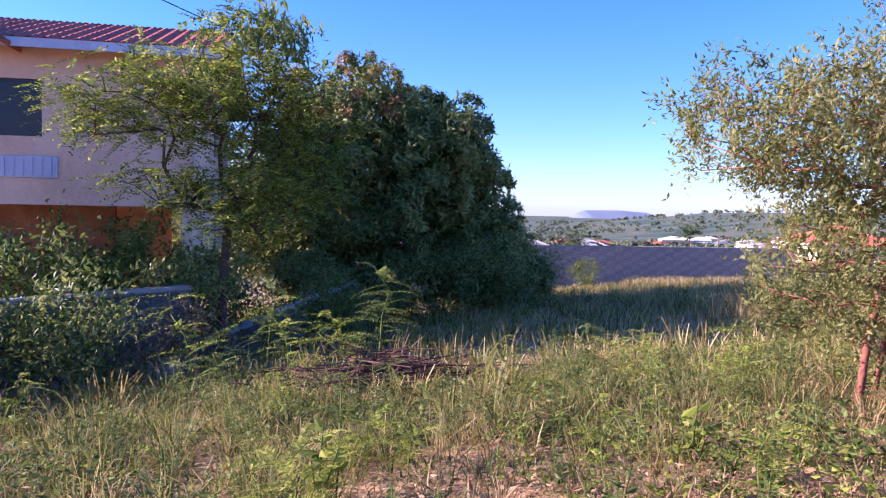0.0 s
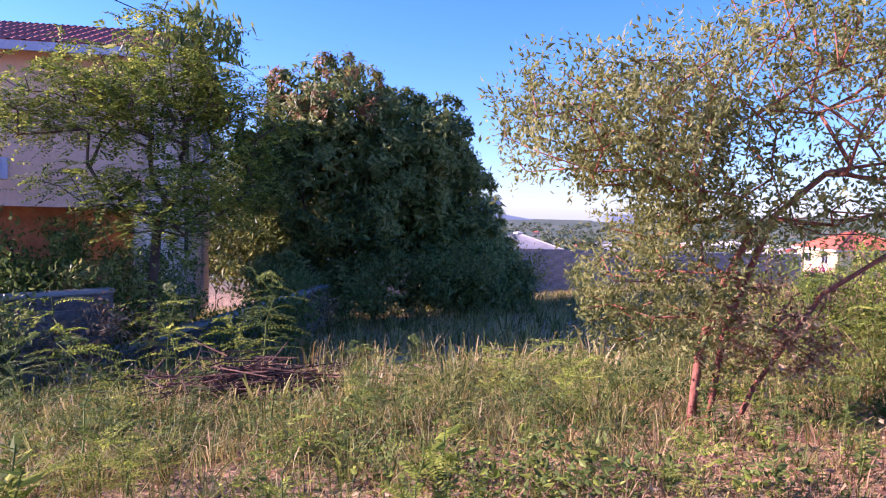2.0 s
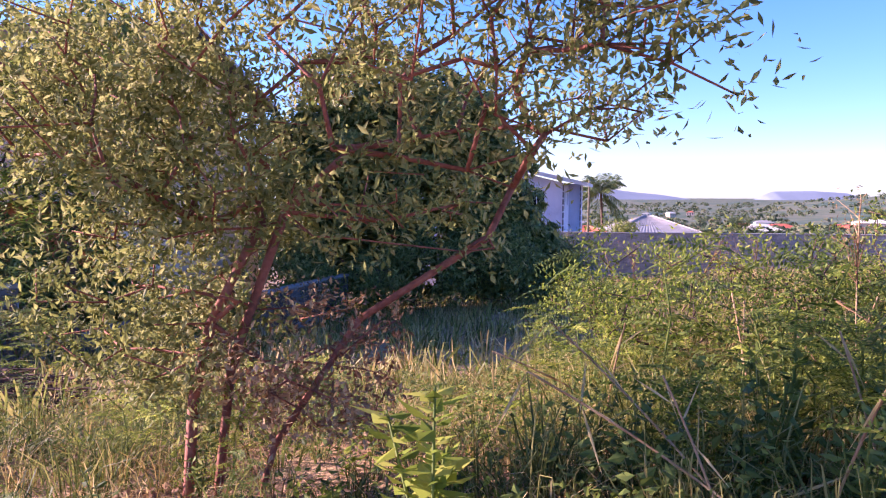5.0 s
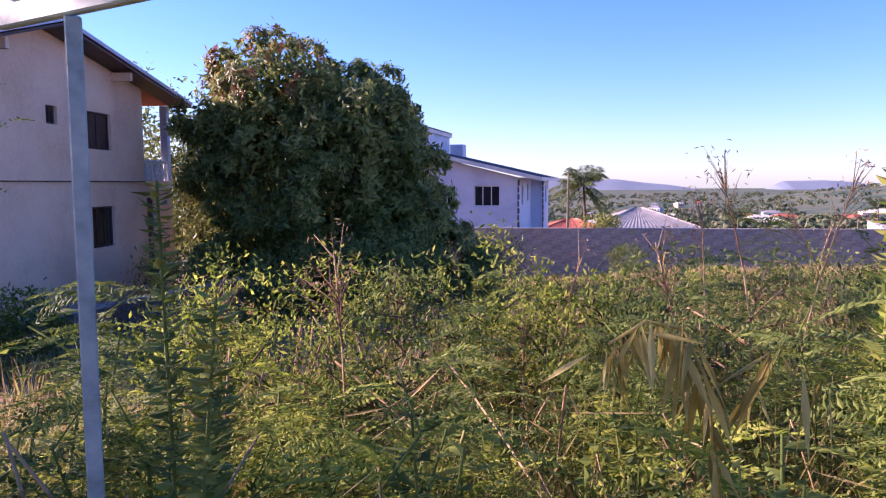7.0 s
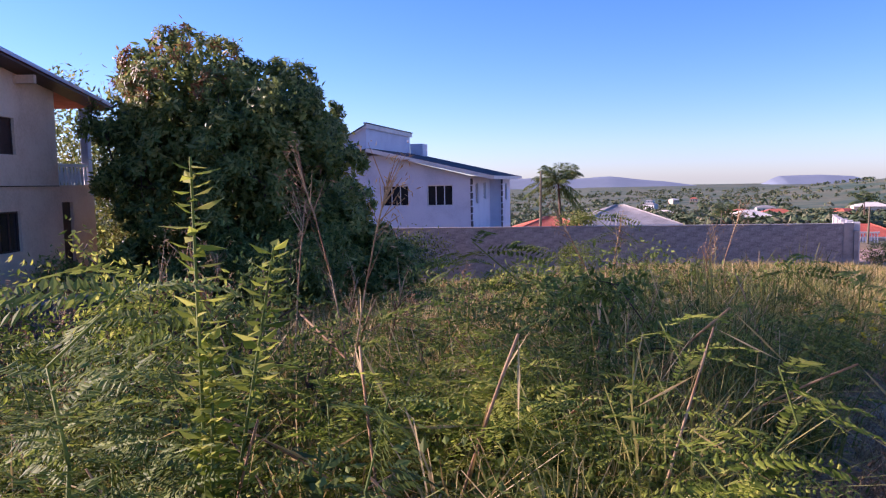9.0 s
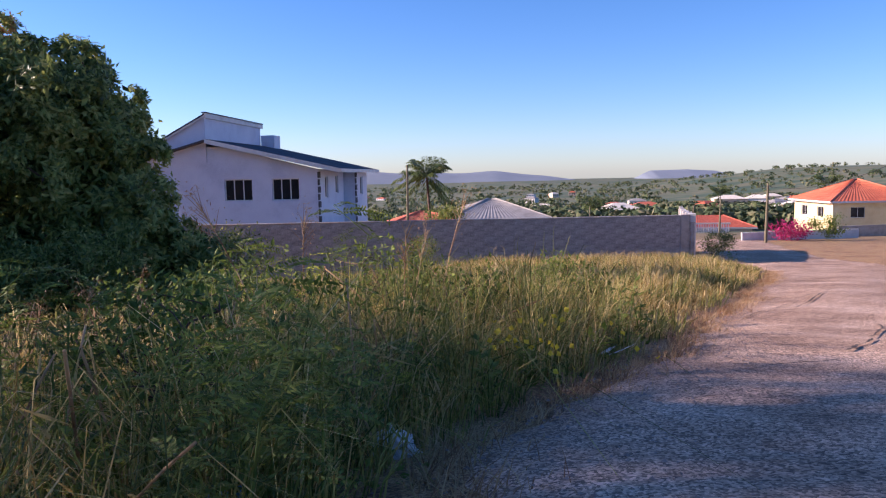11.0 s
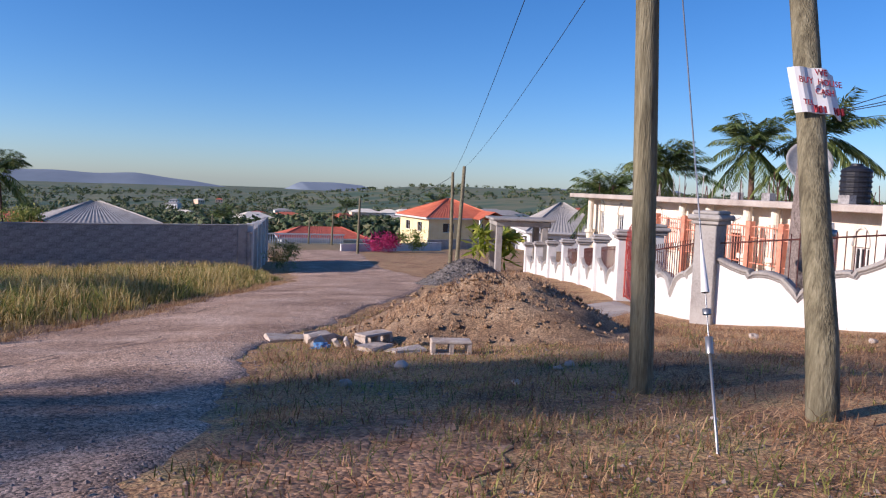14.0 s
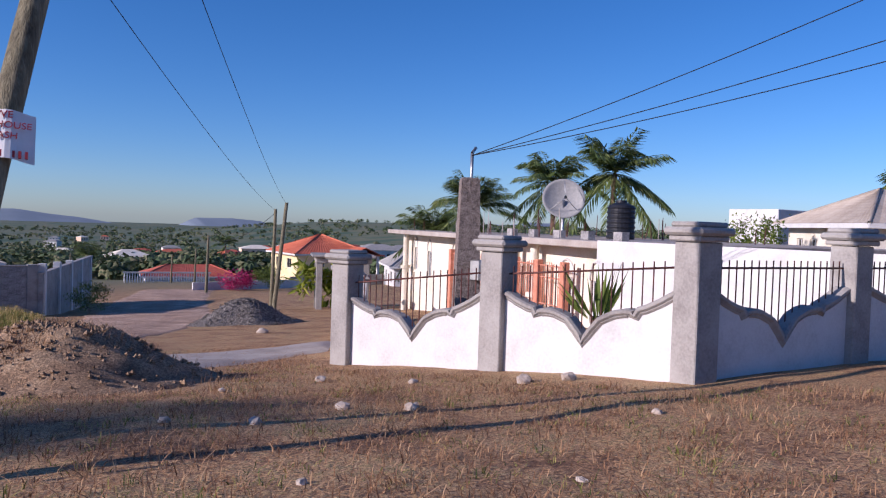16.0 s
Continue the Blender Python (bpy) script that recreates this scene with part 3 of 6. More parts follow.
for a, b, c, d in s_holes:
    put(window(house, a, b, c, d, .04, M_DARK, M_DARK, 1), Matrix.Translation((-12, 0, 0)))
apron = part("panel_band", box(-4.9, -2.5, -.05, -.008, 1.3, 1.72, bevel=.01), M_LILAC, house, "pale blue ribbed panel below the window")
for k in range(14):
    part("rib", box(-4.8 + k * .165, -4.75 + k * .165, -.075, -.052, 1.34, 1.68), M_LILAC, apron)
part("pipe", box(.036, .06, .3, 8.4, 1.26, 1.285), M_DARK, house)
slope_s = roof_slope(house, (-12.4, -.6, 3.88), (.65, -.6, 3.88), (.65, 3.0, 4.98), (-12.4, 3.0, 4.98), M_TILE, 48, 9)
slope_n = roof_slope(house, (.65, 10.9, 3.88), (-12.4, 10.9, 3.88), (-12.4, 3.0, 4.98), (.65, 3.0, 4.98), M_TILE, 48, 14)
beam(house, (-12.4, -.62, 3.86), (.65, -.62, 3.86), .03, .17, M_LILAC, label="pale fascia board")
beam(house, (.67, -.6, 3.92), (.67, 3.0, 5.0), .03, .1, M_LILAC, "bargeboard")
beam(house, (.67, 3.0, 5.0), (.67, 10.9, 3.9), .03, .1, M_LILAC, "bargeboard")
for a, b in (((.33, -.6, 3.78), (.33, 3.0, 4.86)), ((.33, 3.0, 4.86), (.33, 10.9, 3.78))):
    beam(house, a, b, .64, .06, M_BROWN, "soffit")
for y in (1.0, 6.6):
    part("purlin_end", box(0, .56, y - .07, y + .07, float(rise(y)) - .32, float(rise(y)) - .1), M_PEACH, house)
# the front gable wing with its higher roof
bm = panel(6.0, 3.2, .2, [(2.0, 3.7, 2.08 - .95, 3.15 - .95)], top=lambda x: 2.6 + 1.15 * (1 - abs(x - 3) / 3))
wall_part(house, bm, M_PEACH, Matrix.Translation((-12, -.9, .95)), "front_gable_wall")
part("wing_side", box(-6.2, -6.0, -.7, .0, .95, 3.55), M_PEACH, house)
put(window(house, 2.0, 3.7, 2.08, 3.15, .04, M_DARK, M_DARK, 1), Matrix.Translation((-12, -.9, 0)))
roof_slope(house, (-3.1, -1.3, 3.75), (-3.1, 6.0, 3.75), (-7.6, 6.0, 5.9), (-7.6, -1.3, 5.9), M_TILE, 28, 9)
roof_slope(house, (-12.2, 6.0, 3.75), (-12.2, -1.3, 3.75), (-7.6, -1.3, 5.9), (-7.6, 6.0, 5.9), M_TILE, 28, 9)
beam(house, (-3.1, -1.32, 3.77), (-7.6, -1.32, 5.92), .03, .2, M_LILAC, "bargeboard")
beam(house, (-12.2, -1.32, 3.77), (-7.6, -1.32, 5.92), .03, .2, M_LILAC, "bargeboard")

# ---- the white house behind the boundary wall ----
white = thing("white_house", (-8.1, 35.5, .1), -2, "large two-storey white house with dark shingle roof", "house")
white.scale = (.9, 1.2, .9)
WB = -5.0
holes = [(5.2, 6.75, -.15, 1.03), (7.85, 9.35, -.15, 1.03), (5.2, 6.75, -3.3, -2.0), (7.85, 9.35, -3.3, -2.0)]
bm = panel(10.4, 9, .25, [(a, b, c - WB, d - WB) for a, b, c, d in holes], top=lambda x: float(np.interp(x, [0, 4.6, 10.4], [1.9, 2.95, 1.5])) - WB)
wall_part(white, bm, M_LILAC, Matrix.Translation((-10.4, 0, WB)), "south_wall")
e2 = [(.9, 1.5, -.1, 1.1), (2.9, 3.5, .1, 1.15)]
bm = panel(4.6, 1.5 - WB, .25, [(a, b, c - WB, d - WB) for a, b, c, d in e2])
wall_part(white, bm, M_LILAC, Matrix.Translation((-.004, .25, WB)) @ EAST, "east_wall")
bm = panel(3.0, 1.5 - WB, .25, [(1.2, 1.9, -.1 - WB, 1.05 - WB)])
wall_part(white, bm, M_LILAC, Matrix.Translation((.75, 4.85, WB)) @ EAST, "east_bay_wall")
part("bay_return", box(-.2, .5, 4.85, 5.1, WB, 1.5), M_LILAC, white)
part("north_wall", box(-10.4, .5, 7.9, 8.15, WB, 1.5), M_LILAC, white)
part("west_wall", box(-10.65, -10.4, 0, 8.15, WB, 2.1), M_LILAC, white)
for a, b, c, d in holes:
    put(window(white, a, b, c, d, .06, M_WHITE, M_DARK, 2), Matrix.Translation((-10.4, 0, 0)))
for a, b, c, d in e2:
    put(window(white, a, b, c, d, .06, M_WHITE, M_DARK, 1), Matrix.Translation((0, .25, 0)) @ EAST)
put(window(white, 1.2, 1.9, -.1, 1.05, .06, M_WHITE, M_DARK, 1), Matrix.Translation((.75, 4.85, 0)) @ EAST)
for x, y in ((0, 0), (.75, 4.85)):
    for k in range(16):
        w = .34 if k % 2 else .22
        part("quoin", box(x - .02, x + .04, y - .035, y + w, WB + .02 + k * .4, WB + .36 + k * .4, bevel=.015), M_SHINGLE, white)
roof_slope(white, (1.4, -.5, 1.5), (1.4, 8.7, 1.5), (-5.9, 8.7, 3.2), (-5.9, -.5, 3.2), M_SHINGLE, 26, 18, amp=.012)
roof_slope(white, (-11, 8.7, 1.8), (-11, -.5, 1.8), (-5.9, -.5, 3.2), (-5.9, 8.7, 3.2), M_SHINGLE, 26, 10, amp=.012)
beam(white, (1.42, -.52, 1.5), (-5.9, -.52, 3.2), .04, .22, M_WHITE, "bargeboard")
beam(white, (1.42, -.52, 1.5), (1.42, 8.7, 1.5), .04, .2, M_WHITE)
bm = panel(4.1, 2.2, 7.0, top=lambda x: .35 + 2.2 * x / 4.1)
attic = wall_part(white, bm, M_LILAC, Matrix.Translation((-10.2, -.06, 1.95)), "attic_block", "raised attic storey with a sloping roof")
beam(attic, (-10.5, -.16, 2.2), (-6.0, -.16, 4.62), .06, .14, M_WHITE, "bargeboard")
roof_slope(attic, (-10.6, 7.1, 2.18), (-10.6, -.2, 2.18), (-6.05, -.2, 4.6), (-6.05, 7.1, 4.6), M_SHINGLE, 16, 8, amp=.01, name="attic_roof")
part("parapet", box(-6.12, -5.98, -.2, 7.1, 4.36, 4.62), M_WHITE, attic)
part("parapet_cap", box(-6.16, -5.94, -.22, 7.12, 4.624, 4.68), M_SHINGLE, attic)
part("lean_to", box(-6.1, -5.2, 7.0, 8.0, 2.6, 3.9), M_LILAC, white)
part("car_porch", box(.6, 2.6, 1.2, 4.6, -1.9, -1.75), M_WHITE, white)


# ---- white scalloped fence with grey piers ----
def fence_profile(u):
    """Height of the scalloped wall over its base between two piers."""
    v = abs(u - .5) * 2
    return float(np.interp(v, [0, .04, .16, .30, .40, .47, .49, .52, .60, .72, .84, .93, 1], [.40, .50, .68, .76, .78, .77, .70, .80, .83, .90, .99, 1.02, 1.02]))


def pier(fence, x, z, h=1.56, w=.36, mat=M_RENDER):
    p = part("pier", box(x - w / 2, x + w / 2, -w / 2, w / 2, z - .25, z + h, bevel=.012), mat, fence)
    cap = box(x - w / 2 - .05, x + w / 2 + .05, -w / 2 - .05, w / 2 + .05, z + h + .004, z + h + .07, bevel=.015)
    add_box(cap, x - w / 2 - .1, x + w / 2 + .1, -w / 2 - .1, w / 2 + .1, z + h + .07, z + h + .16, bevel=.03)
    add_box(cap, x - w / 2 - .04, x + w / 2 + .04, -w / 2 - .04, w / 2 + .04, z + h + .16, z + h + .22, bevel=.02)
    part("pier_cap", cap, M_RENDER, p)
    return p


def fence_section(a, b, za, zb, group="scalloped fence", first=True, last=True, bars=True, pier_mat=M_RENDER, label="white scalloped garden wall with grey coping and iron bars", h=1.56):
    """One bay: curved white wall, grey moulded coping, iron bars above, and the piers at its ends."""
    a, b = Vector((*a, 0)), Vector((*b, 0))
    d, L = b - a, (b - a).length
    f = thing("fence_bay", (a.x, a.y, 0), math.degrees(math.atan2(d.y, d.x)), label, "fence", group)
    n = 64
    us = np.linspace(0, 1, n + 1)
    t = .075
    V, F = [], []
    zz = lambda u: za + (zb - za) * u
    for u in us:
        x, top = u * L, zz(u) + fence_profile(u)
        V += [(x, -t, zz(u) - .25), (x, -t, top), (x, t, top), (x, t, zz(u) - .25)]
    for i in range(n):
        k = i * 4
        F += [(k, k + 4, k + 5, k + 1), (k + 1, k + 5, k + 6, k + 2), (k + 2, k + 6, k + 7, k + 3)]
    F += [(0, 1, 2, 3), (4 * n + 3, 4 * n + 2, 4 * n + 1, 4 * n)]
    mesh_obj("wall_panel", V, F, M_WHITE, f)
    V, F = [], []
    ring = [(-.079, -.075), (-.10, -.05), (-.09, -.042), (-.12, -.015), (-.12, .018), (-.08, .036), (.08, .036), (.10, .0), (.079, -.03)]
    for u in us:
        s = (fence_profile(min(u + .012, 1)) - fence_profile(max(u - .012, 0))) / (.024 * L)
        nx, nz = -s / math.hypot(1, s), 1 / math.hypot(1, s)
        for y, z in ring:
            V.append((u * L + nx * z, y, zz(u) + fence_profile(u) + nz * z))
    m = len(ring)
    for i in range(n):
        F += [(i * m + j, (i + 1) * m + j, (i + 1) * m + (j + 1) % m, i * m + (j + 1) % m) for j in range(m)]
    F += [tuple(range(m)), tuple(range(n * m + m - 1, n * m - 1, -1))]
    mesh_obj("coping", V, F, M_RENDER, f, smooth=False, label="moulded grey coping")
    if bars:
        count = int((L - .5) / .125)
        for k in range(count + 1):
            u = (.25 + (L - .5) * k / count) / L
            x = u * L
            tube_part("bar", [((x, 0, zz(u) + fence_profile(u)), (x, 0, zz(u) + 1.36), .009, .009)], M_IRON, f, 5)
        for hgt in (1.27,):
            tube_part("rail", [((.15, 0, za + hgt), (L - .15, 0, zb + hgt), .014, .014)], M_IRON, f, 5)
    if first:
        pier(f, 0, za, h, mat=pier_mat)
    if last:
        pier(f, L, zb, h, mat=pier_mat)
    return f


P1, P2, P3, P4, P5, P6 = (13.75, 11.35), (12.55, 8.55), (13.55, 5.85), (14.34, 3.22), (17.12, 3.08), (21.5, 2.9)
fence_section(P1, P2, -1.3, -.93, last=False, pier_mat=M_WHITE)
fence_section(P2, P3, -.93, -.60, last=False)
fence_section(P3, P4, -.60, -.36, last=False)
fence_section(P4, P5, -.36, -.36, last=False)
fence_section(P5, P6, -.36, -.36)
Q = [(14.9, 13.7), (18.5, 20.5), (19.7, 23.3), (21.0, 26.4), (22.2, 29.4), (23.3, 32.2)]
zq = [-1.5, -2.2, -2.45, -2.75, -3.05, -3.3]
mid = ((Q[0][0] + Q[1][0]) / 2, (Q[0][1] + Q[1][1]) / 2)
Qp, zp = [Q[0], mid, *Q[1:]], [zq[0], -1.85, *zq[1:]]
for k in range(len(Qp) - 1):
    fence_section(Qp[k + 1], Qp[k], zp[k + 1], zp[k], first=True, last=k == 0, bars=k < 3, h=1.5, pier_mat=M_WHITE)


# ---- red iron gate between two piers ----
def iron_gate(a, b, z):
    a, b = Vector((*a, 0)), Vector((*b, 0))
    d, L = b - a, (b - a).length
    g = thing("iron_gate", (a.x, a.y, z), math.degrees(math.atan2(d.y, d.x)), "closed red-painted iron gate with curved pointed top", "gate")
    top = lambda u: 1.55 + .38 * math.sin(math.pi * u)
    x0, x1 = .22, L - .22
    for x in (x0, (x0 + x1) / 2 - .03, (x0 + x1) / 2 + .03, x1):
        tube_part("gate_stile", [((x, 0, .06), (x, 0, top((x - x0) / (x1 - x0))), .022, .022)], M_REDGATE, g)
    for h in (.1, .72, 1.42):
        tube_part("gate_rail", [((x0, 0, h), (x1, 0, h), .018, .018)], M_REDGATE, g)
    for k in range(17):
        x = x0 + (x1 - x0) * (k + .5) / 17
        t = top((x - x0) / (x1 - x0))
        tube_part("gate_bar", [((x, 0, .1), (x, 0, t), .01, .01), ((x, 0, t), (x, 0, t + .09), .02, .001)], M_REDGATE, g, 5)
    for k in range(7):
        x = x0 + (x1 - x0) * (k + .5) / 7
        pts = [(x + .11 * math.cos(s) * (1 - s / 9), -.015, 1.08 + .22 * math.sin(s) * (1 - s / 9)) for s in np.linspace(0, 6.3, 12)]
        tube_part("scroll", [(p, q, .009, .009) for p, q in zip(pts, pts[1:])], M_REDGATE, g, 4)
    return g


iron_gate(P1, Q[0], -1.42)


# ---- hip-roofed houses down the hill ----
def hip_house(name, x, y, rz, w, d, zb, ze, za, mat_wall, mat_roof, label, ridge=0.0, wins=((.15, .3), (.6, .8)), over=.6, ribs=26):
    """A house w wide and d deep with a hip roof; zb, ze, za: heights of base, eave and apex."""
    h = thing(name, (x, y, 0), rz, label, "house")
    for k, (L, m) in enumerate(((w, Matrix()), (d, Matrix.Translation((w, 0, 0)) @ EAST), (w, Matrix.Translation((w, d, 0)) @ Matrix.Rotation(math.pi, 4, 'Z')), (d, Matrix.Translation((0, d, 0)) @ Matrix.Rotation(-math.pi / 2, 4, 'Z')))):
        holes = [(L * a, L * b, max(ze - 2.0, zb + .4) - zb, ze - .75 - zb) for a, b in wins]
        bm = panel(L - .004, ze - zb + .1, .2, holes)
        wall_part(h, bm, mat_wall, m @ Matrix.Translation((.002, 0, zb)), "wall")
        for a, b, c, e in holes:
            put(window(h, a, b, c + zb, e + zb, .06, M_WHITE, M_DARK, 1), m)
    o = over
    A, B, C, D = (-o, -o, ze), (w + o, -o, ze), (w + o, d + o, ze), (-o, d + o, ze)
    r0, r1 = (w / 2 - ridge, d / 2, za), (w / 2 + ridge, d / 2, za)
    for q in ((A, B, r1, r0), (B, C, r1, r1), (C, D, r0, r1), (D, A, r0, r0)):
        roof_slope(h, *q, mat_roof, ribs, 12, amp=.02)
    for p, q in ((A, B), (B, C), (C, D), (D, A)):
        beam(h, p, q, .05, .22, M_WHITE)
    for p, q in ((A, r0), (B, r1), (C, r1), (D, r0)):
        tube_part("hip_cap", [(p, q, .09, .09)], mat_roof, h, 6)
    return h


red = hip_house("orange_roof_house", 42.0, 89.4, 0, 10.5, 10.5, -8.2, -3.0, -.5, M_CREAM, M_TILE_OR, "cream two-level house with an orange tile hip roof", ridge=.2, wins=((.2, .36), (.62, .78)))
porch = part("porch_gable", box(8.0, 11.5, -2.4, 0, -3.15, -2.95), M_TILE_OR, red)
roof_slope(red, (6.2, -2.6, -3.0), (6.2, 1.5, -3.0), (8.6, 1.5, -2.0), (8.6, -2.6, -2.0), M_TILE_OR, 10, 6)
roof_slope(red, (11, 1.5, -3.0), (11, -2.6, -3.0), (8.6, -2.6, -2.0), (8.6, 1.5, -2.0), M_TILE_OR, 10, 6)
for x in (6.6, 10.6):
    part("porch_post", box(x - .15, x + .15, -2.3, -2.0, -8.2, -3.15), M_WHITE, red)
hip_house("grey_hip_house", -3.6, 95, 8, 12.5, 11, -8.6, -4.7, -2.3, M_CREAM_W, M_GREYROOF, "low house with a grey sheet hip roof", ridge=.5)
hip_house("low_red_house", 26.5, 108, -8, 12.5, 8, -9.6, -7.2, -5.7, M_WHITE, M_TILE, "low white house with a red sheet roof", ridge=3.0, wins=((.1, .2), (.35, .5), (.7, .85)))
hip_house("orange_hip_house", -11, 88, 5, 9, 9, -8.0, -5.0, -3.4, M_CREAM, M_TILE_OR, "small house with an orange tile roof behind the wall", ridge=.5)
hip_house("pale_roof_house", 46, 70, -20, 9, 9, -6.6, -3.4, -.2, M_WHITE, M_GREYROOF, "white house with a steep pale grey roof", ridge=.2)


# ---- far houses on the slopes ----
def far_house(x, y, w, d, h, wall, roof, rz):
    z = float(gz(x, y)) - .6
    f = thing("hillside_house", (x, y, z), rz, "small pale house far off among trees", "house", "houses on the far slope")
    part("wall", box(0, w, 0, d, 0, h), wall, f)
    bm = bmesh.new()
    o = .5
    vs = [bm.verts.new(v) for v in ((-o, -o, h + .004), (w + o, -o, h + .004), (w + o, d + o, h + .004), (-o, d + o, h + .004), (w * .35, d / 2, h + 1.7), (w * .65, d / 2, h + 1.7))]
    for q in ((0, 1, 5, 4), (1, 2, 5), (2, 3, 4, 5), (3, 0, 4), (3, 2, 1, 0)):
        bm.faces.new([vs[i] for i in q])
    part("roof", bm, roof, f)
    for k in range(max(2, int(w / 3))):
        x0 = w * (k + .35) / max(2, int(w / 3))
        part("window", box(x0, x0 + 1.1, -.03, .05, h * .45, h * .8), M_DARK, f)


rng = np.random.default_rng(5)
for k in range(64):
    ang = radians(rng.uniform(9, 44)) if k < 54 else radians(rng.uniform(-14, 8))
    dist = rng.uniform(170, 620) if k < 54 else rng.uniform(500, 1300)
    x, y = 3 + dist * math.sin(ang), dist * math.cos(ang)
    far_house(x, y, rng.uniform(8, 15), rng.uniform(7, 10), rng.choice([3.0, 3.2, 5.6]), (M_WHITE, M_CREAM_W, M_PEACH, M_WHITE)[k % 4], (M_GREYROOF, M_TILE, M_CREAM_W, M_GREYROOF, M_TILE_OR)[k % 5], rng.uniform(-40, 40))

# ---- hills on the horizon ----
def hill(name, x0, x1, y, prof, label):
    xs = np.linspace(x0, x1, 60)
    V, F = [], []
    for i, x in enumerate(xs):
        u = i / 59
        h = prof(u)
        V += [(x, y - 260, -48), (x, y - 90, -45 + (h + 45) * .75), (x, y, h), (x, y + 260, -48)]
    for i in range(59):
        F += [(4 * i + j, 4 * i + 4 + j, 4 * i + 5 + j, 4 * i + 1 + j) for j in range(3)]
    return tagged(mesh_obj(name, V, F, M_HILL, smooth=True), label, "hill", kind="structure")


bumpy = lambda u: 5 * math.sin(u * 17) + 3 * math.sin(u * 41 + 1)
hill("backdrop_mesa", 880, 1420, 4080, lambda u: -48 + 52 * float(np.interp(u, [0, .06, .14, .5, .8, 1], [0, .6, .95, 1, .8, 0])), "flat-topped hill on the horizon, tinted blue for haze")
hill("backdrop_ridge", -1700, 620, 4150, lambda u: -48 + (58 + bumpy(u)) * float(np.interp(u, [0, .3, .62, .78, .9, 1], [1.25, 1.1, 1.12, 1, .55, 0])), "long low ridge on the horizon, tinted blue for haze")
hill("backdrop_east_ridge", 1500, 3200, 3600, lambda u: -48 + (70 + bumpy(u)) * float(np.interp(u, [0, .3, 1], [0, .7, 1.3])), "low ridge in the east, tinted blue for haze")


# ---- trees and shrubs ----
def tree(name, base, trunk, tips, mat_bark, label, category="tree", r_tip=.006, power=.45, sides=6, seed=1, wiggle=.12):
    t = thing(name, base, 0, label, category)
    rel = tips - np.asarray(base)
    segs = grow(rel, (0, 0, -.1), r_tip, power, wiggle, trunk=[np.asarray(p) - np.asarray(base) for p in trunk], seed=seed)
    tube_part("trunk", segs, mat_bark, t, sides)
    return t, rel


def shift(arr, base):
    P, *rest = arr
    return (P - np.asarray(base), *rest)


# the open, many-stemmed shrub tree by the street
def sprigs(tips, per, reach, length, width, seed, droop=.1, root=(0, 0, 0)):
    """Leaves along short twigs that point outwards from each tip."""
    rng = np.random.default_rng(seed)
    n = len(tips) * per
    twig = np.repeat(unit(unit(tips - np.asarray(root)) * .8 + rng.normal(0, .6, tips.shape)), per, 0)
    side = unit(np.repeat(rng.normal(0, 1, tips.shape), per, 0))
    fork = rng.integers(-2, 3, (n, 1)) * .45
    u = rng.uniform(-.75, 1, (n, 1))
    D0 = unit(twig + side * fork)
    P = np.repeat(tips, per, 0) + D0 * reach * u + rng.normal(0, .022, (n, 3))
    D = unit(D0 * .7 + rng.normal(0, .75, (n, 3)) + (0, 0, -droop))
    N = unit(rng.normal(0, .55, (n, 3)) + (0, 0, 1))
    return P, D, N, length * rng.uniform(.6, 1.25, n), width * rng.uniform(.7, 1.2, n)


B = (-8.85, -.85, float(gz(-8.85, -.85)))
dense = np.concatenate([in_blob(130, (-9.3, -.75, 1.45), (.80, .95, .45), 2, .1), in_blob(50, (-9.05, -.75, .5), (.52, .6, .50), 3, .2), in_blob(70, (-8.75, -.7, 1.1), (.55, .8, .5), 5, .2), in_blob(60, (-8.35, -.7, 1.85), (.9, 1.0, .36), 6, .2), in_blob(22, (-8.95, -.75, .25), (.6, .5, .35), 16, .2)])
airy = np.concatenate([in_blob(70, (-7.6, -.75, 1.72), (.8, .9, .5), 4, .3), in_blob(50, (-6.95, -.9, 1.5), (.55, .8, .42), 7, .3), in_blob(36, (-7.8, -.7, .95), (.6, .7, .3), 8, .3), in_blob(60, (-7.7, -.7, 2.4), (1.1, 1.0, .4), 9, .3)])
low_brown = in_blob(36, (-8.3, -.65, .22), (.5, .5, .32), 10, .2)
tips = np.concatenate([dense, low_brown])
shrub, rel = tree("shrub_tree", B, [(-8.8, -.85, .05), (-8.71, -.84, .40), (-8.5, -.82, .8)], tips, M_REDBARK, "open olive-leaved shrub tree with thin reddish stems", r_tip=.0036, power=.40, seed=3, wiggle=.16)
rel_air = airy - np.asarray(B)
stem = grow(rel_air, (.12, .05, -.1), .0036, .40, .14, trunk=[(.22, .04, .62), (.49, .05, 1.32), (.81, .05, 1.6)], seed=8)
tube_part("stem", stem, M_REDBARK, shrub, 6)
stem = grow(rel_air[rel_air[:, 0] > 1.3], (.30, .1, -.1), .0036, .40, .14, trunk=[(.42, .05, .25), (.83, .05, .85), (1.4, .05, 1.22)], seed=9)
tube_part("stem", stem, M_REDBARK, shrub, 6)
nd = len(dense)
leaves("crown", *sprigs(rel[:nd], 84, .27, .050, .020, 11), M_LEAF_Y, shrub)
leaves("outer_crown", *sprigs(rel_air, 46, .25, .052, .021, 12), M_LEAF_Y, shrub)
leaves("dry_skirt", *sprigs(rel[nd:], 60, .18, .045, .02, 15), M_DEAD, shrub, "dry brown leaves about the stems")

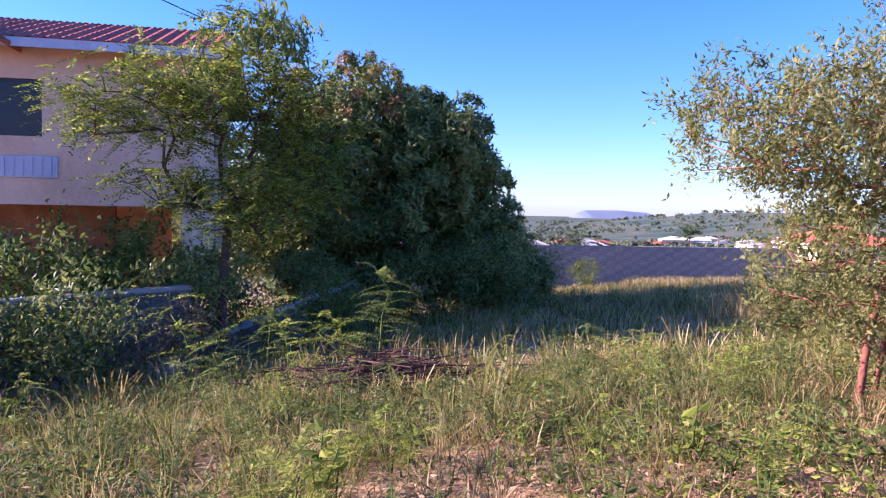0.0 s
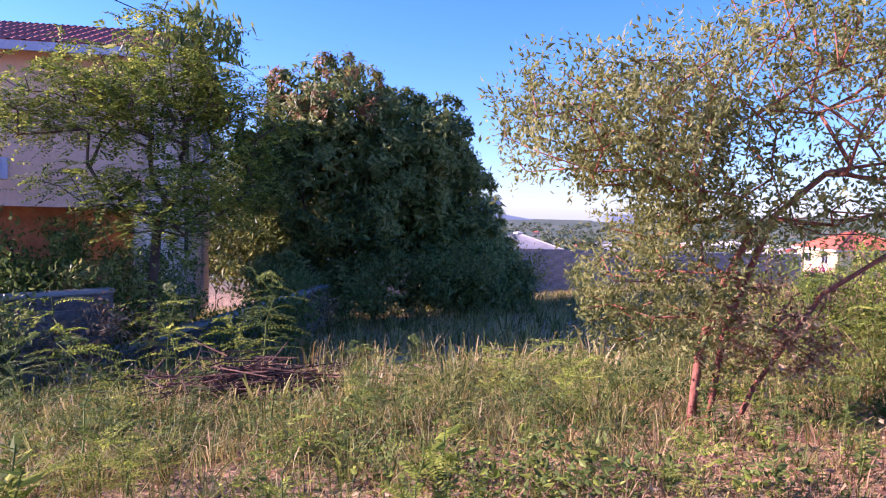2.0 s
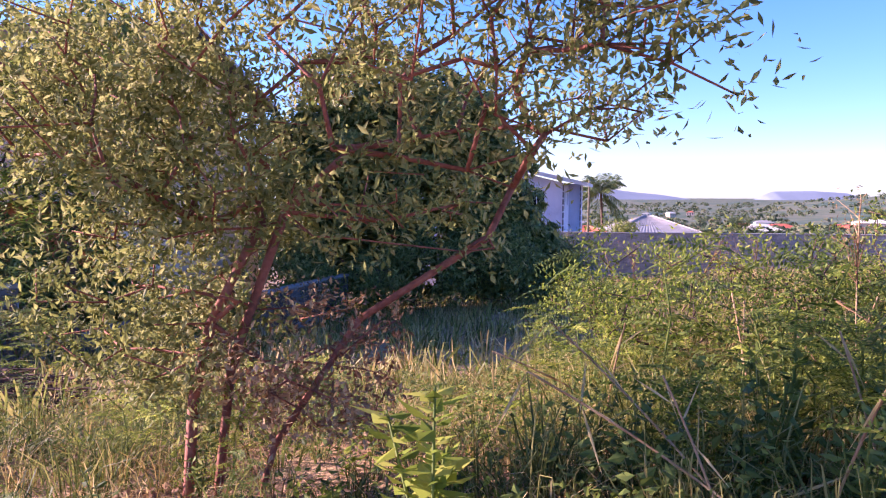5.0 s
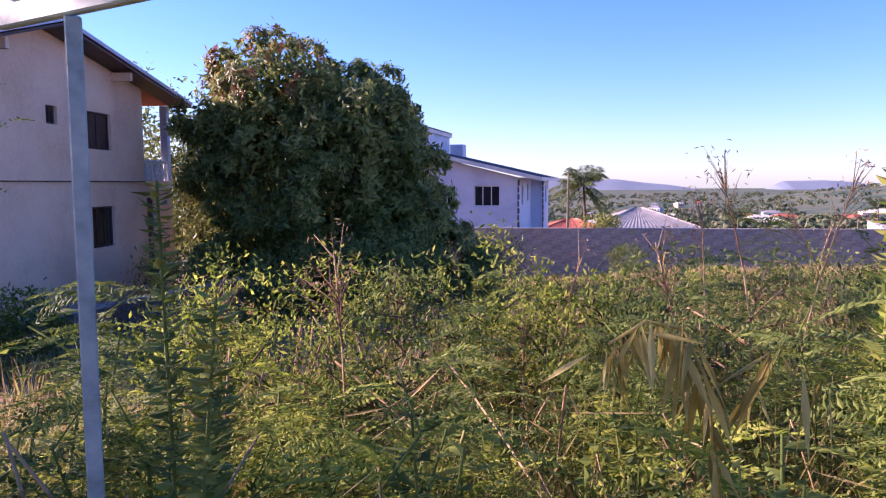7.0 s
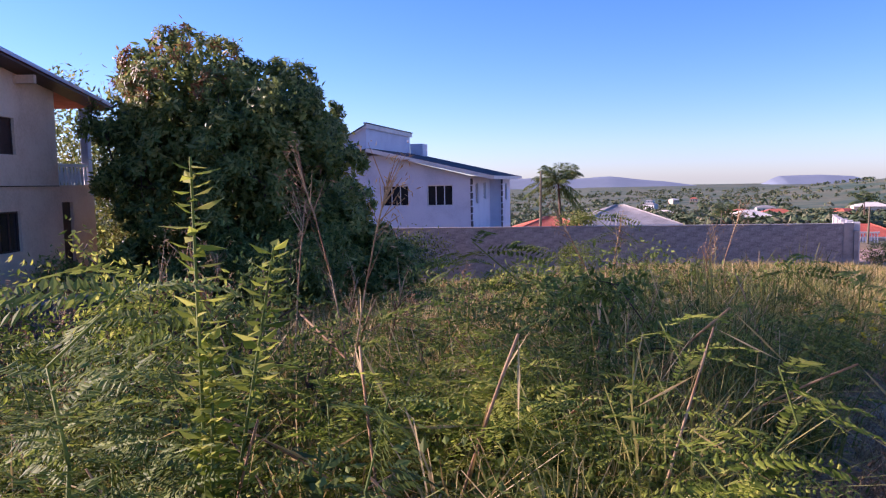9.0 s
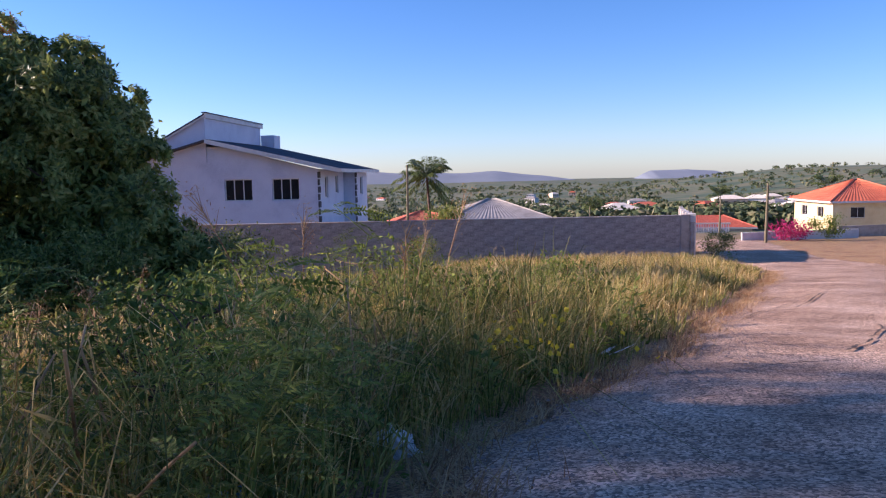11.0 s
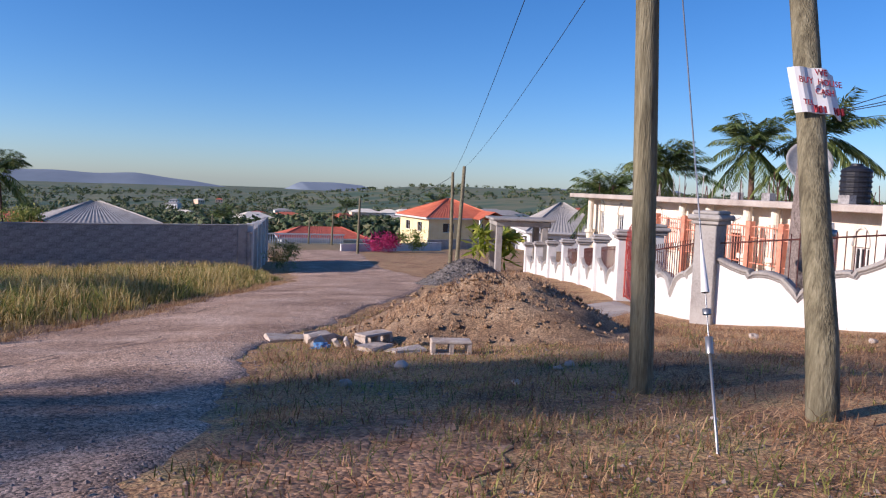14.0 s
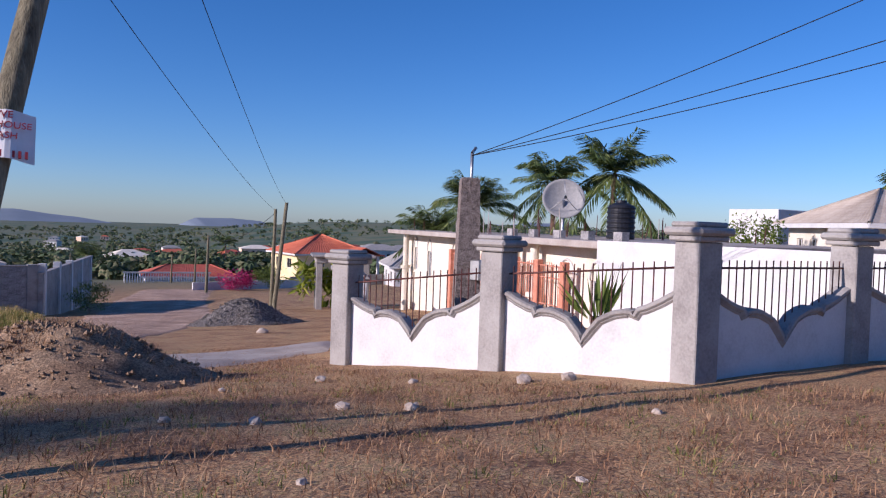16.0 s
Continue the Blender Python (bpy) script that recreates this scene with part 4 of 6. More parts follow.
# the broad dark mango tree
B = (-12.4, 19.0, float(gz(-12.4, 19.0)))
lobes = [((-13.8, 18.6, 3.8), (2.0, 1.9, 2.05)), ((-11.2, 18.2, 3.0), (1.9, 1.8, 1.7)), ((-15.2, 18.8, 2.4), (1.5, 1.8, 2.0)), ((-10.1, 18.6, 1.0), (1.4, 1.8, 1.7)),
         ((-12.6, 17.6, 1.2), (2.6, 1.6, 2.2)), ((-12.2, 20.2, 2.0), (3.2, 2.0, 3.0)), ((-9.6, 18.4, -.9), (1.6, 1.7, 1.5)), ((-13.5, 17.8, -1.2), (2.6, 1.6, 1.3)), ((-8.9, 19.6, -1.6), (1.6, 1.6, 1.2)), ((-10.6, 18.6, 2.3), (.9, 1.3, 1.2))]
rng = np.random.default_rng(24)
cushions, axes = [], []
for k, (c, r) in enumerate(lobes):
    out = in_blob(38, (0, 0, 0), (1, 1, 1), 20 + k, .97)
    out = out[(out[:, 1] < .55) & (out[:, 2] > -.75)]
    cushions.append(np.asarray(c) + out * np.asarray(r) * .82)
    axes.append(unit(out * (1, 1, 1.1)))
cushions, axes = np.concatenate(cushions), np.concatenate(axes)
mango, rel = tree("mango_tree", B, [(-12.4, 19.0, -1.6), (-12.3, 19.1, -.4)], cushions, M_BARK, "broad dense mango tree with dark leaves and reddish young tips", r_tip=.014, power=.46, seed=4)
per = 12
puff = unit(np.repeat(axes, per, 0) * .9 + rng.normal(0, .62, (len(axes) * per, 3)))
ros = np.repeat(rel, per, 0) + puff * np.repeat(rng.uniform(.22, .72, len(axes)), per)[:, None]
m = 26
a = rng.uniform(0, 2 * np.pi, len(ros) * m)
U = unit(np.cross(puff, rng.normal(0, 1, puff.shape)))
W = np.cross(puff, U)
D = np.repeat(puff, m, 0) * rng.uniform(-.2, .8, (len(a), 1)) + np.cos(a)[:, None] * np.repeat(U, m, 0) + np.sin(a)[:, None] * np.repeat(W, m, 0) + (0, 0, -.45)
P = np.repeat(ros, m, 0) + rng.normal(0, .07, (len(a), 3))
N = np.repeat(puff, m, 0) + rng.normal(0, .35, (len(a), 3)) + (0, 0, .3)
red_tip = np.repeat((ros[:, 2] + B[2] > 3.4) & (ros[:, 0] < .3) & (rng.uniform(0, 1, len(ros)) < .38), m)
L = .20 * rng.uniform(.6, 1.2, len(a))
leaves("crown", P[~red_tip], D[~red_tip], N[~red_tip], L[~red_tip], L[~red_tip] * .40, M_LEAF_M, mango)
leaves("young_leaves", P[red_tip], D[red_tip], N[red_tip], L[red_tip] * .9, L[red_tip] * .3, M_LEAF_MR, mango, "reddish young leaves at the tips")
inner = np.concatenate([in_blob(300, c, np.array(r) * .8, 50 + k) for k, (c, r) in enumerate(lobes)]) - np.asarray(B)
leaves("inner_crown", *scatter_leaves(inner, 10, .25, .30, .13, .6, 13, flat=.6), M_LEAF_M, mango)

# the feathery tree before the peach house
B = (-14.8, 6.2, float(gz(-14.8, 6.2)))
tips = np.concatenate([in_blob(110, (-14.8, 6.0, 2.6), (1.35, 1.2, .95), 31, .2), in_blob(50, (-16.2, 5.8, 2.3), (1.1, .9, .6), 32, .3), in_blob(60, (-14.4, 6.0, .9), (1.0, .9, .75), 33, .2), in_blob(60, (-13.7, 6.2, 1.9), (.8, .9, 1.1), 35, .2), in_blob(16, (-14.3, 6.0, 3.6), (.5, .6, .35), 36, .3), in_blob(18, (-15.6, 5.9, 1.1), (.7, .8, .4), 37, .3)])
feather, rel = tree("feathery_tree", B, [(-14.85, 6.2, -.6), (-14.75, 6.15, .5)], tips, M_BARK, "slender tree with yellow-green feathery leaves", r_tip=.008, power=.46, seed=6)
rng = np.random.default_rng(40)
P = np.repeat(rel, 12, 0) + rng.normal(0, .2, (len(rel) * 12, 3)) * (1, 1, .6)
D = unit(P - (0, 0, 1.6)) * (1, 1, .3) + rng.normal(0, .7, P.shape) * (1, 1, .5) + (0, 0, -.1)
fP, fD, fN, fL, fW = feathers(P, D, rng.uniform(.22, .40, len(P)), 6, .085, .038, 41)
pick = rng.uniform(0, 1, len(fP)) < .6
leaves("crown", fP[pick], fD[pick], fN[pick], fL[pick], fW[pick], M_LEAF_L, feather)
leaves("inner_crown", fP[~pick], fD[~pick], fN[~pick], fL[~pick], fW[~pick], M_LEAF_W, feather)
droop = rel[np.argsort(rel[:, 2])[-26:]]
leaves("drooping_leaves", *scatter_leaves(droop + (.5, 0, .15), 9, .12, .26, .06, 2.0, 42), M_LEAF_M, feather, "dark drooping leaves at the top")


def bush(name, x, y, r, h, mat, label, seed, n=40, per=30, size=(.08, .035), dz=0.0, category="bush", group=""):
    """A low bush: thin stems and a loose crown."""
    b = (x, y, float(gz(x, y)) + dz)
    tips = in_blob(n, (x, y, b[2] + h * .58), (r, r, h * .45), seed, .3)
    t, rel = tree(name, b, [(x, y, b[2] + h * .15)], tips, M_BARK, label, category, r_tip=.004, power=.42, sides=5, seed=seed)
    if group:
        tagged(t, group=group)
    leaves("foliage", *scatter_leaves(rel, per, r * .16, size[0], size[1], .2, seed + 1), mat, t)
    return t


for k, (x, y, r, h) in enumerate([(-9.5, 16.2, 1.5, 2.3), (-7.7, 20.5, 1.4, 2.2), (-11.5, 15.6, 1.6, 2.0), (-14.6, 14.6, 1.2, 2.0)]):
    bush("dark_bush", x, y, r, h, M_LEAF_M, "dark leafy bush at the foot of the mango tree", 60 + k, 55, 60, (.16, .05))
for k, (x, y, r, h) in enumerate([(-16.2, 5.2, .9, 1.6), (-15.3, 7.2, .8, 1.7), (-17.6, 3.6, 1.0, 1.9), (-13.2, 7.6, .7, 1.2)]):
    bush("garden_bush", x, y, r, h, M_LEAF_W, "tangled green bush along the low block wall", 70 + k, 45, 40, (.11, .05))
bush("wall_bush", 12.0, 38.2, .9, 1.5, M_LEAF_M, "dark bush at the end of the whitewashed wall", 81, 40, 50, (.12, .05))
bush("wall_bush", -2.8, 31.8, .9, 1.5, M_LEAF_W, "green bush against the block wall", 82, 40, 40, (.12, .05))
bush("roadside_bush", 30.4, 66.0, 1.5, 2.2, M_LEAF_W, "green garden bush beside a wall", 83, 40, 40, (.2, .1))
bush("bougainvillea", 27.4, 66.5, 1.6, 1.9, M_PINK, "bougainvillea bush in pink bloom", 84, 40, 40, (.2, .12))
bush("garden_bush", 31.0, 14.5, 1.2, 2.9, M_LEAF_W, "tall green bush behind the white fence", 85, 60, 50, (.16, .07), dz=.6)
bush("banana_plant", 23.5, 36.2, 1.2, 2.6, M_LEAF_L, "yellowing banana clump behind the fence", 86, 14, 14, (1.1, .26))


for k, (x, y, r, h) in enumerate([(-2.4, 5.6, .7, 1.1), (-1.6, 7.3, .8, 1.15), (-.7, 7.0, .6, 1.0), (-3.2, 6.6, .8, 1.2), (-2.0, 3.4, .55, .9), (.6, 9.3, .6, .9)]):
    bush("plot_bush", x, y, r, h, M_LEAF_W, "low green bush in the tall grass", 160 + k, 40, 34, (.075, .03))
for k, (x, y, r, h) in enumerate([(-17.2, 2.4, .8, 1.1), (-16.2, 3.4, .7, 1.2), (-15.0, 4.6, .7, 1.0), (-18.6, 1.0, .9, 1.3), (-14.2, 8.4, .8, 1.0), (-13.4, 11.5, .9, 1.3), (-13.0, 13.6, .9, 1.3)]):
    bush("wall_weed_bush", x, y, r, h, (M_LEAF_W, M_LEAF_L, M_DEAD)[k % 3], "straggling bush before the low block wall", 170 + k, 34, 34, (.085, .035))


for k, (x, y, r, h) in enumerate([(-17.7, .5, .9, 1.5), (-16.7, 1.5, .85, 1.5), (-18.6, -.5, .9, 1.6), (-15.8, 2.8, .8, 1.3), (-16.9, 4.4, 1.0, 2.2), (-18.2, 2.4, 1.0, 2.0), (-15.4, 5.9, .9, 1.8)]):
    bush("garden_bush", x, y, r, h, (M_LEAF_M, M_LEAF_W, M_LEAF_M)[k % 3], "tangled green bush along the low block wall", 190 + k, 45, 44, (.10, .045))

for k, (x, y, r, h) in enumerate([(-19.5, 25.5, 2.4, 8.0), (-17.2, 23.2, 2.0, 6.4), (-22.4, 25.0, 2.6, 9.6), (-14.8, 22.6, 1.8, 5.0)]):
    bush("garden_tree", x, y, r, h, M_LEAF_M, "dense dark green tree behind the peach house", 290 + k, 90, 80, (.26, .11), category="tree")
for k, (x, y, r, h) in enumerate([(-17.9, 6.6, 1.0, 2.5), (-18.7, 5.2, 1.1, 2.7), (-16.5, 7.2, .9, 2.5), (-15.6, 8.4, .8, 2.2)]):
    bush("house_shrub", x, y, r, h, (M_LEAF_W, M_LEAF_M)[k % 2], "leafy garden shrub before the peach house", 296 + k, 60, 60, (.12, .06))

# an added tree, out of view, its high crown placed to shade the junction
B = (-24.0, 5.6, float(gz(-24.0, 5.6)))
tips = np.concatenate([in_blob(40, (-24, 7.2, 11.4), (1.8, 1.2, 1.0), 301, .3), in_blob(30, (-24, 6.2, 9.9), (1.6, 2.2, .7), 302, .3), in_blob(30, (-24, 5.3, 9.3), (1.8, 2.4, .6), 303, .3)])
high, rel = tree("street_tree", B, [(-24, 5.6, 2.5), (-24, 5.5, 6.0)], tips, M_BARK, "tall open-crowned tree out of view, added to shade the junction", r_tip=.015, power=.46, seed=12)
leaves("crown", *scatter_leaves(rel, 36, .42, .30, .14, .3, 304), M_LEAF_W, high)


# ---- palms ----
def palm(x, y, top, crown, seed, base=None, label="coconut palm with a ragged crown", fronds=34, trunk_r=.14):
    z = float(gz(x, y)) if base is None else base
    p = thing("palm_tree", (x, y, z), 0, label, "palm tree", "coconut palms")
    H = top - z
    rng = np.random.default_rng(seed)
    lean = rng.normal(0, .06, 2)
    pts = [(lean[0] * H * u * u, lean[1] * H * u * u, H * u) for u in np.linspace(0, 1, 9)]
    tube_part("trunk", [(a, b, trunk_r * (1.25 - .5 * i / 8), trunk_r * (1.25 - .5 * (i + 1) / 8)) for i, (a, b) in enumerate(zip(pts, pts[1:]))], M_BARK, p, 8)
    tip = np.array(pts[-1])
    for k in range(fronds):
        a = k * 2.39996 + rng.uniform(-.2, .2)
        up = rng.uniform(-.9, 1.6) if k > 9 else rng.uniform(1.4, 3.4)
        d = unit(np.array((math.cos(a), math.sin(a), up)))
        L = crown * rng.uniform(1.05, 1.35)
        sag = rng.uniform(.28, .5)
        rib = [tip + d * L * u - np.array((0, 0, 1)) * L * sag * u * u for u in np.linspace(0, 1, 8)]
        S = unit(np.cross(d, (0, 0, 1.0)))
        P, D, N = [], [], []
        for u in np.linspace(.1, 1, 34):
            q = tip + d * L * u - np.array((0, 0, 1)) * L * sag * u * u
            ax = unit(d - np.array((0, 0, 1)) * 2 * sag * u)
            for s in (-1, 1):
                P.append(q)
                D.append(S * s + ax * .9 + np.array((0, 0, -.8)) + rng.normal(0, .1, 3))
                N.append(np.array((0, 0, 1.0)) + rng.normal(0, .3, 3))
        P, D, N = np.array(P), unit(np.array(D)), np.array(N)
        u = np.repeat(np.linspace(.1, 1, 34), 2)
        V, F = leaf_arrays(P, D, unit(N), L * .34 * (1 - .6 * np.abs(u - .4)), L * .026)
        W, G = tubes([(a_, b_, .02, .012) for a_, b_ in zip(rib, rib[1:])], 4)
        mesh_obj("frond", V.tolist() + W, F.tolist() + [tuple(i + len(V) for i in g) for g in G], M_PALM, p)
    return p


palm(29.8, 24.0, 3.4, 2.0, 1)
palm(31.2, 21.9, 3.85, 2.3, 2)
palm(26.4, 27.2, 2.3, 1.9, 3)
palm(50.5, 18.0, 3.6, 2.4, 7)
palm(-5.0, 73.8, .9, 2.7, 4, label="coconut palm beyond the boundary wall")
palm(29.0, 33.5, 1.0, 2.0, 5)
for k, (x, y, t) in enumerate([(24, 150, -6.5), (52, 160, -4.5), (70, 150, -2.5)]):
    palm(x, y, t, 3.4, 10 + k, label="distant coconut palm above the scrub", fronds=16)
bush("palm_thicket", -3.4, 72, 2.2, 4.2, M_LEAF_M, "dark thicket beneath the far palm", 88, 40, 40, (.4, .16))

# ---- woods and scrub of the slope and plain, too many to count ----
rng = np.random.default_rng(77)
n = 8500
ang = np.radians(rng.uniform(-46, 66, n))
dist = 120 * (2600 / 120) ** rng.uniform(0, 1, n)
X, Y = 3 + dist * np.sin(ang), dist * np.cos(ang)
open_field = np.sin(X * .011 + 1.3) * np.sin(Y * .006 + .4) + .5 * np.sin(X * .027 - Y * .013) + rng.normal(0, .25, n) > .55
keep = ((Y > 112) | ((Y > 60) & (X > 62)) | ((Y > 60) & (X < -26))) & ~(open_field & (dist > 300))
X, Y, dist = X[keep], Y[keep], dist[keep]
size = rng.uniform(1.3, 3.2, len(X)) * (1 + dist / 1500)
per = np.where(dist < 420, 52, 18)
c = np.repeat(np.stack([X, Y, gz(X, Y) + size * .5], 1), per, 0)
s = np.repeat(size, per)
P = c + unit(rng.normal(0, 1, c.shape) + (0, 0, .25)) * s[:, None] * (1, 1, .62) * rng.uniform(.7, 1.05, (len(c), 1))
D, N = unit(rng.normal(0, 1, P.shape)), unit((P - c) / s[:, None] + rng.normal(0, .35, P.shape) + (0, 0, .4))
D = unit(np.cross(N, D))
s = s * np.where(np.repeat(per, per) > 50, .40, .64) * rng.uniform(.7, 1.3, len(P))
P = P - D * s[:, None] * .5
tagged(leaves("far_woods", P, D, N, s, s * .85, M_FAR), "green scrub and trees over the plain", "woods", kind="stuff")

# ---- the overgrown plot ----
EDGE = np.array([(-40, -11.5), (-16, -4.7), (-11, -3.75), (-8, -2.6), (-6, -1.95), (-4, -1.05), (-1.95, -.15), (-1.2, 1.9), (-.75, 3.4), (.4, 5.5), (1.6, 8), (7.0, 19.6), (9.3, 25.8), (9.6, 34)])


def plot_depth(x, y):
    """How far a place lies inside the plot from its street edge; negative outside."""
    d = np.full(x.shape, 1e9)
    for a, b in zip(EDGE[:-1], EDGE[1:]):
        ab = b - a
        u = np.clip(((x - a[0]) * ab[0] + (y - a[1]) * ab[1]) / (ab @ ab), 0, 1)
        d = np.minimum(d, np.hypot(x - a[0] - u * ab[0], y - a[1] - u * ab[1]))
    side = y - np.interp(x, EDGE[:, 0], EDGE[:, 1])
    return np.where((side > 0) & (y < 33.4), d, -d)


def spots(n, x0, x1, y0, y1, lo, hi, seed):
    rng = np.random.default_rng(seed)
    X, Y = rng.uniform(x0, x1, n), rng.uniform(y0, y1, n)
    d = plot_depth(X, Y)
    k = (d > lo) & (d < hi)
    return X[k], Y[k], d[k], rng


def tussocks(name, X, Y, H, per, mat, seed, spread=.07, width=(.006, .012), arch=.8, label=""):
    """Tufts of arching blades round each spot."""
    rng = np.random.default_rng(seed)
    n = len(X) * per
    a = rng.uniform(0, 2 * np.pi, n)
    rad = np.abs(rng.normal(0, spread, n))
    bx, by = np.repeat(X, per) + np.cos(a) * rad, np.repeat(Y, per) + np.sin(a) * rad
    h = np.repeat(H, per) * rng.uniform(.45, 1.15, n)
    w = rng.uniform(*width, n)
    out = np.stack([np.cos(a), np.sin(a), np.zeros(n)], 1) * (np.abs(rng.normal(0, arch, n)) + .1)[:, None] + rng.normal(0, .15, (n, 3)) * (1, 1, 0)
    B = np.stack([bx, by, gz(bx, by) - .02], 1)
    b = rng.uniform(0, 2 * np.pi, n)
    S = np.stack([np.cos(b), np.sin(b), np.zeros(n)], 1) * (w / 2)[:, None]
    hh = h[:, None]
    flop = np.linalg.norm(out, axis=1, keepdims=True)
    up = np.array((0, 0, 1.0))
    p1 = B + up * hh * .5 + out * hh * .16
    p2 = B + up * hh * (.88 - .10 * flop) + out * hh * .48
    p3 = B + up * hh * (1.0 - .38 * flop) + out * hh * .92
    V = np.stack([B - S, B + S, p1 + S * .9, p1 - S * .9, p2 + S * .55, p2 - S * .55, p3], 1).reshape(-1, 3)
    k = (np.arange(n) * 7)[:, None]
    F = [*(k + [0, 1, 2, 3]).tolist(), *(k + [3, 2, 4, 5]).tolist(), *(k + [5, 4, 6]).tolist()]
    return tagged(mesh_obj(name, V, F, mat), label, "grass", kind="stuff")


# the verge and the near plot
X, Y, d, rng = spots(5200, -19, -5.5, -5.2, 4, .25, 5.5, 101)
H = (.07 + .15 * step(.2, 2.2, d)) * rng.uniform(.5, 1.7, len(X))
tussocks("green_grass", X[::2], Y[::2], H[::2], 24, M_GRASS, 102, .10, (.005, .010), 1.15, label="rank green grass over the vacant plot")
tussocks("yellowing_grass", X[1::4], Y[1::4], H[1::4] * .95, 18, M_STRAW, 103, .08, (.004, .008), 1.2, label="yellowing grass tufts in the plot")
# low broad-leaved weeds creeping among the grass, and dry leaves fallen on the verge
def creepers(name, X, Y, per, r, h, size, mat, seed, label):
    rng = np.random.default_rng(seed)
    n = len(X) * per
    off = np.clip(rng.normal(0, .55, (n, 2)), -1.3, 1.3) * np.repeat(r, per)[:, None]
    x, y = np.repeat(X, per) + off[:, 0], np.repeat(Y, per) + off[:, 1]
    dome = np.maximum(0, 1 - (off ** 2).sum(1) / np.repeat(r * r, per) * .8)
    P = np.stack([x, y, gz(x, y) + np.repeat(h, per) * dome * rng.uniform(.35, 1.05, n) + .01], 1)
    D = np.stack([off[:, 0], off[:, 1], np.zeros(n)], 1) / np.repeat(r, per)[:, None] + rng.normal(0, .6, (n, 3)) * (1, 1, .5)
    L = size * rng.uniform(.5, 1.3, n)
    return tagged(leaves(name, P, D, rng.normal(0, .45, (n, 3)) + (0, 0, 1), L, L * .55, mat), label, "weeds", kind="stuff")


X, Y, d, rng = spots(2600, -19, -5.5, -5, 5, .5, 7, 130)
patch = np.sin(X * 1.1 + 2) * np.sin(Y * 1.3 + X * .4) + .4 * rng.normal(0, 1, len(X))
k = patch > .15
creepers("creeping_weeds", X[k], Y[k], 40, rng.uniform(.12, .34, k.sum()), rng.uniform(.08, .30, k.sum()), .05, M_LEAF_W, 131, "dark green creeping weeds in mats over the plot")
k = (patch < .15) & (patch > -.15)
creepers("bright_creeping_weeds", X[k], Y[k], 34, rng.uniform(.10, .28, k.sum()), rng.uniform(.08, .26, k.sum()), .045, M_LEAF_L, 132, "bright green creeping weeds in mats over the plot")
X, Y, d, rng = spots(1500, -19, -5.5, -6, 4, .1, 3.0, 133)
creepers("dry_leaf_litter", X, Y, 16, rng.uniform(.1, .3, len(X)), rng.uniform(.03, .14, len(X)), .045, M_DEAD, 134, "brown dead leaves and stems on the verge")
X, Y, d, rng = spots(900, -7.5, 1.0, -3, 8, .2, 4, 135)
creepers("corner_weeds", X, Y, 60, rng.uniform(.15, .35, len(X)), rng.uniform(.15, .5, len(X)) * step(.1, .8, d) + .08, .06, M_LEAF_W, 136, "rank dark weeds filling the tangle at the corner")
# the high tangle by the signpost and along the corner
X, Y, d, rng = spots(3000, -7.5, 2.0, -3, 8, .05, 4.6, 104)
H = (.30 + .16 * step(.1, 1.2, d) + .46 * step(-2.9, -1.6, X) * step(.0, .5, d)) * rng.uniform(.6, 1.35, len(X))
tussocks("tall_green_grass", X[::2], Y[::2], H[::2], 26, M_GRASS, 105, .11, (.005, .011), .95, label="tall green grass tufts by the corner")
dry = np.arange(len(X)) % 4 == 1
tussocks("tall_dry_grass", X[dry], Y[dry], H[dry] * np.where(X[dry] < -3.4, .62, 1.0), 18, M_STRAW, 106, .09, (.004, .010), .6, label="tall dry grass tufts by the corner")
# deeper in, and the golden strip along the road
X, Y, d, rng = spots(4200, -24, 9, 0, 33, 4.2, 40, 107)
H = .36 * rng.uniform(.6, 1.4, len(X))
dry = np.arange(len(X)) % 5 < 2
tussocks("meadow_grass", X[~dry], Y[~dry], H[~dry], 16, M_GRASS, 108, .16, (.014, .03), .6, label="green grass deeper in the plot")
tussocks("straw_meadow", X[dry], Y[dry], H[dry] * 1.1, 16, M_STRAW, 128, .16, (.010, .022), .6, label="straw-coloured grass deeper in the plot")
X, Y, d, rng = spots(900, -6.5, 1.0, 1.5, 8, 1.2, 8, 129)
tussocks("pale_straw", X, Y, .62 * rng.uniform(.6, 1.3, len(X)), 16, M_STRAW, 139, .10, (.004, .009), .7, label="pale dry grass standing behind the weeds")
X, Y, d, rng = spots(5200, -5, 9.6, 4, 33, .05, 11, 109)
k = rng.uniform(0, 1, len(X)) < np.where(d < 6, 1, .5)
X, Y, d = X[k], Y[k], d[k]
H = (.26 + .52 * step(0, 1.7, d) * step(16, 7, Y) + .30 * step(0, 1.5, d) * step(7, 16, Y)) * rng.uniform(.55, 1.3, len(X))
mixed = np.arange(len(X)) % 5 < 2
tussocks("golden_grass", X[~mixed], Y[~mixed], H[~mixed], 22, M_STRAW, 110, .11, (.008, .018), .55, label="tall golden grass along the road")
tussocks("rank_grass", X[mixed], Y[mixed], H[mixed] * .95, 24, M_GRASS, 117, .12, (.008, .02), .7, label="rank green grass along the road")
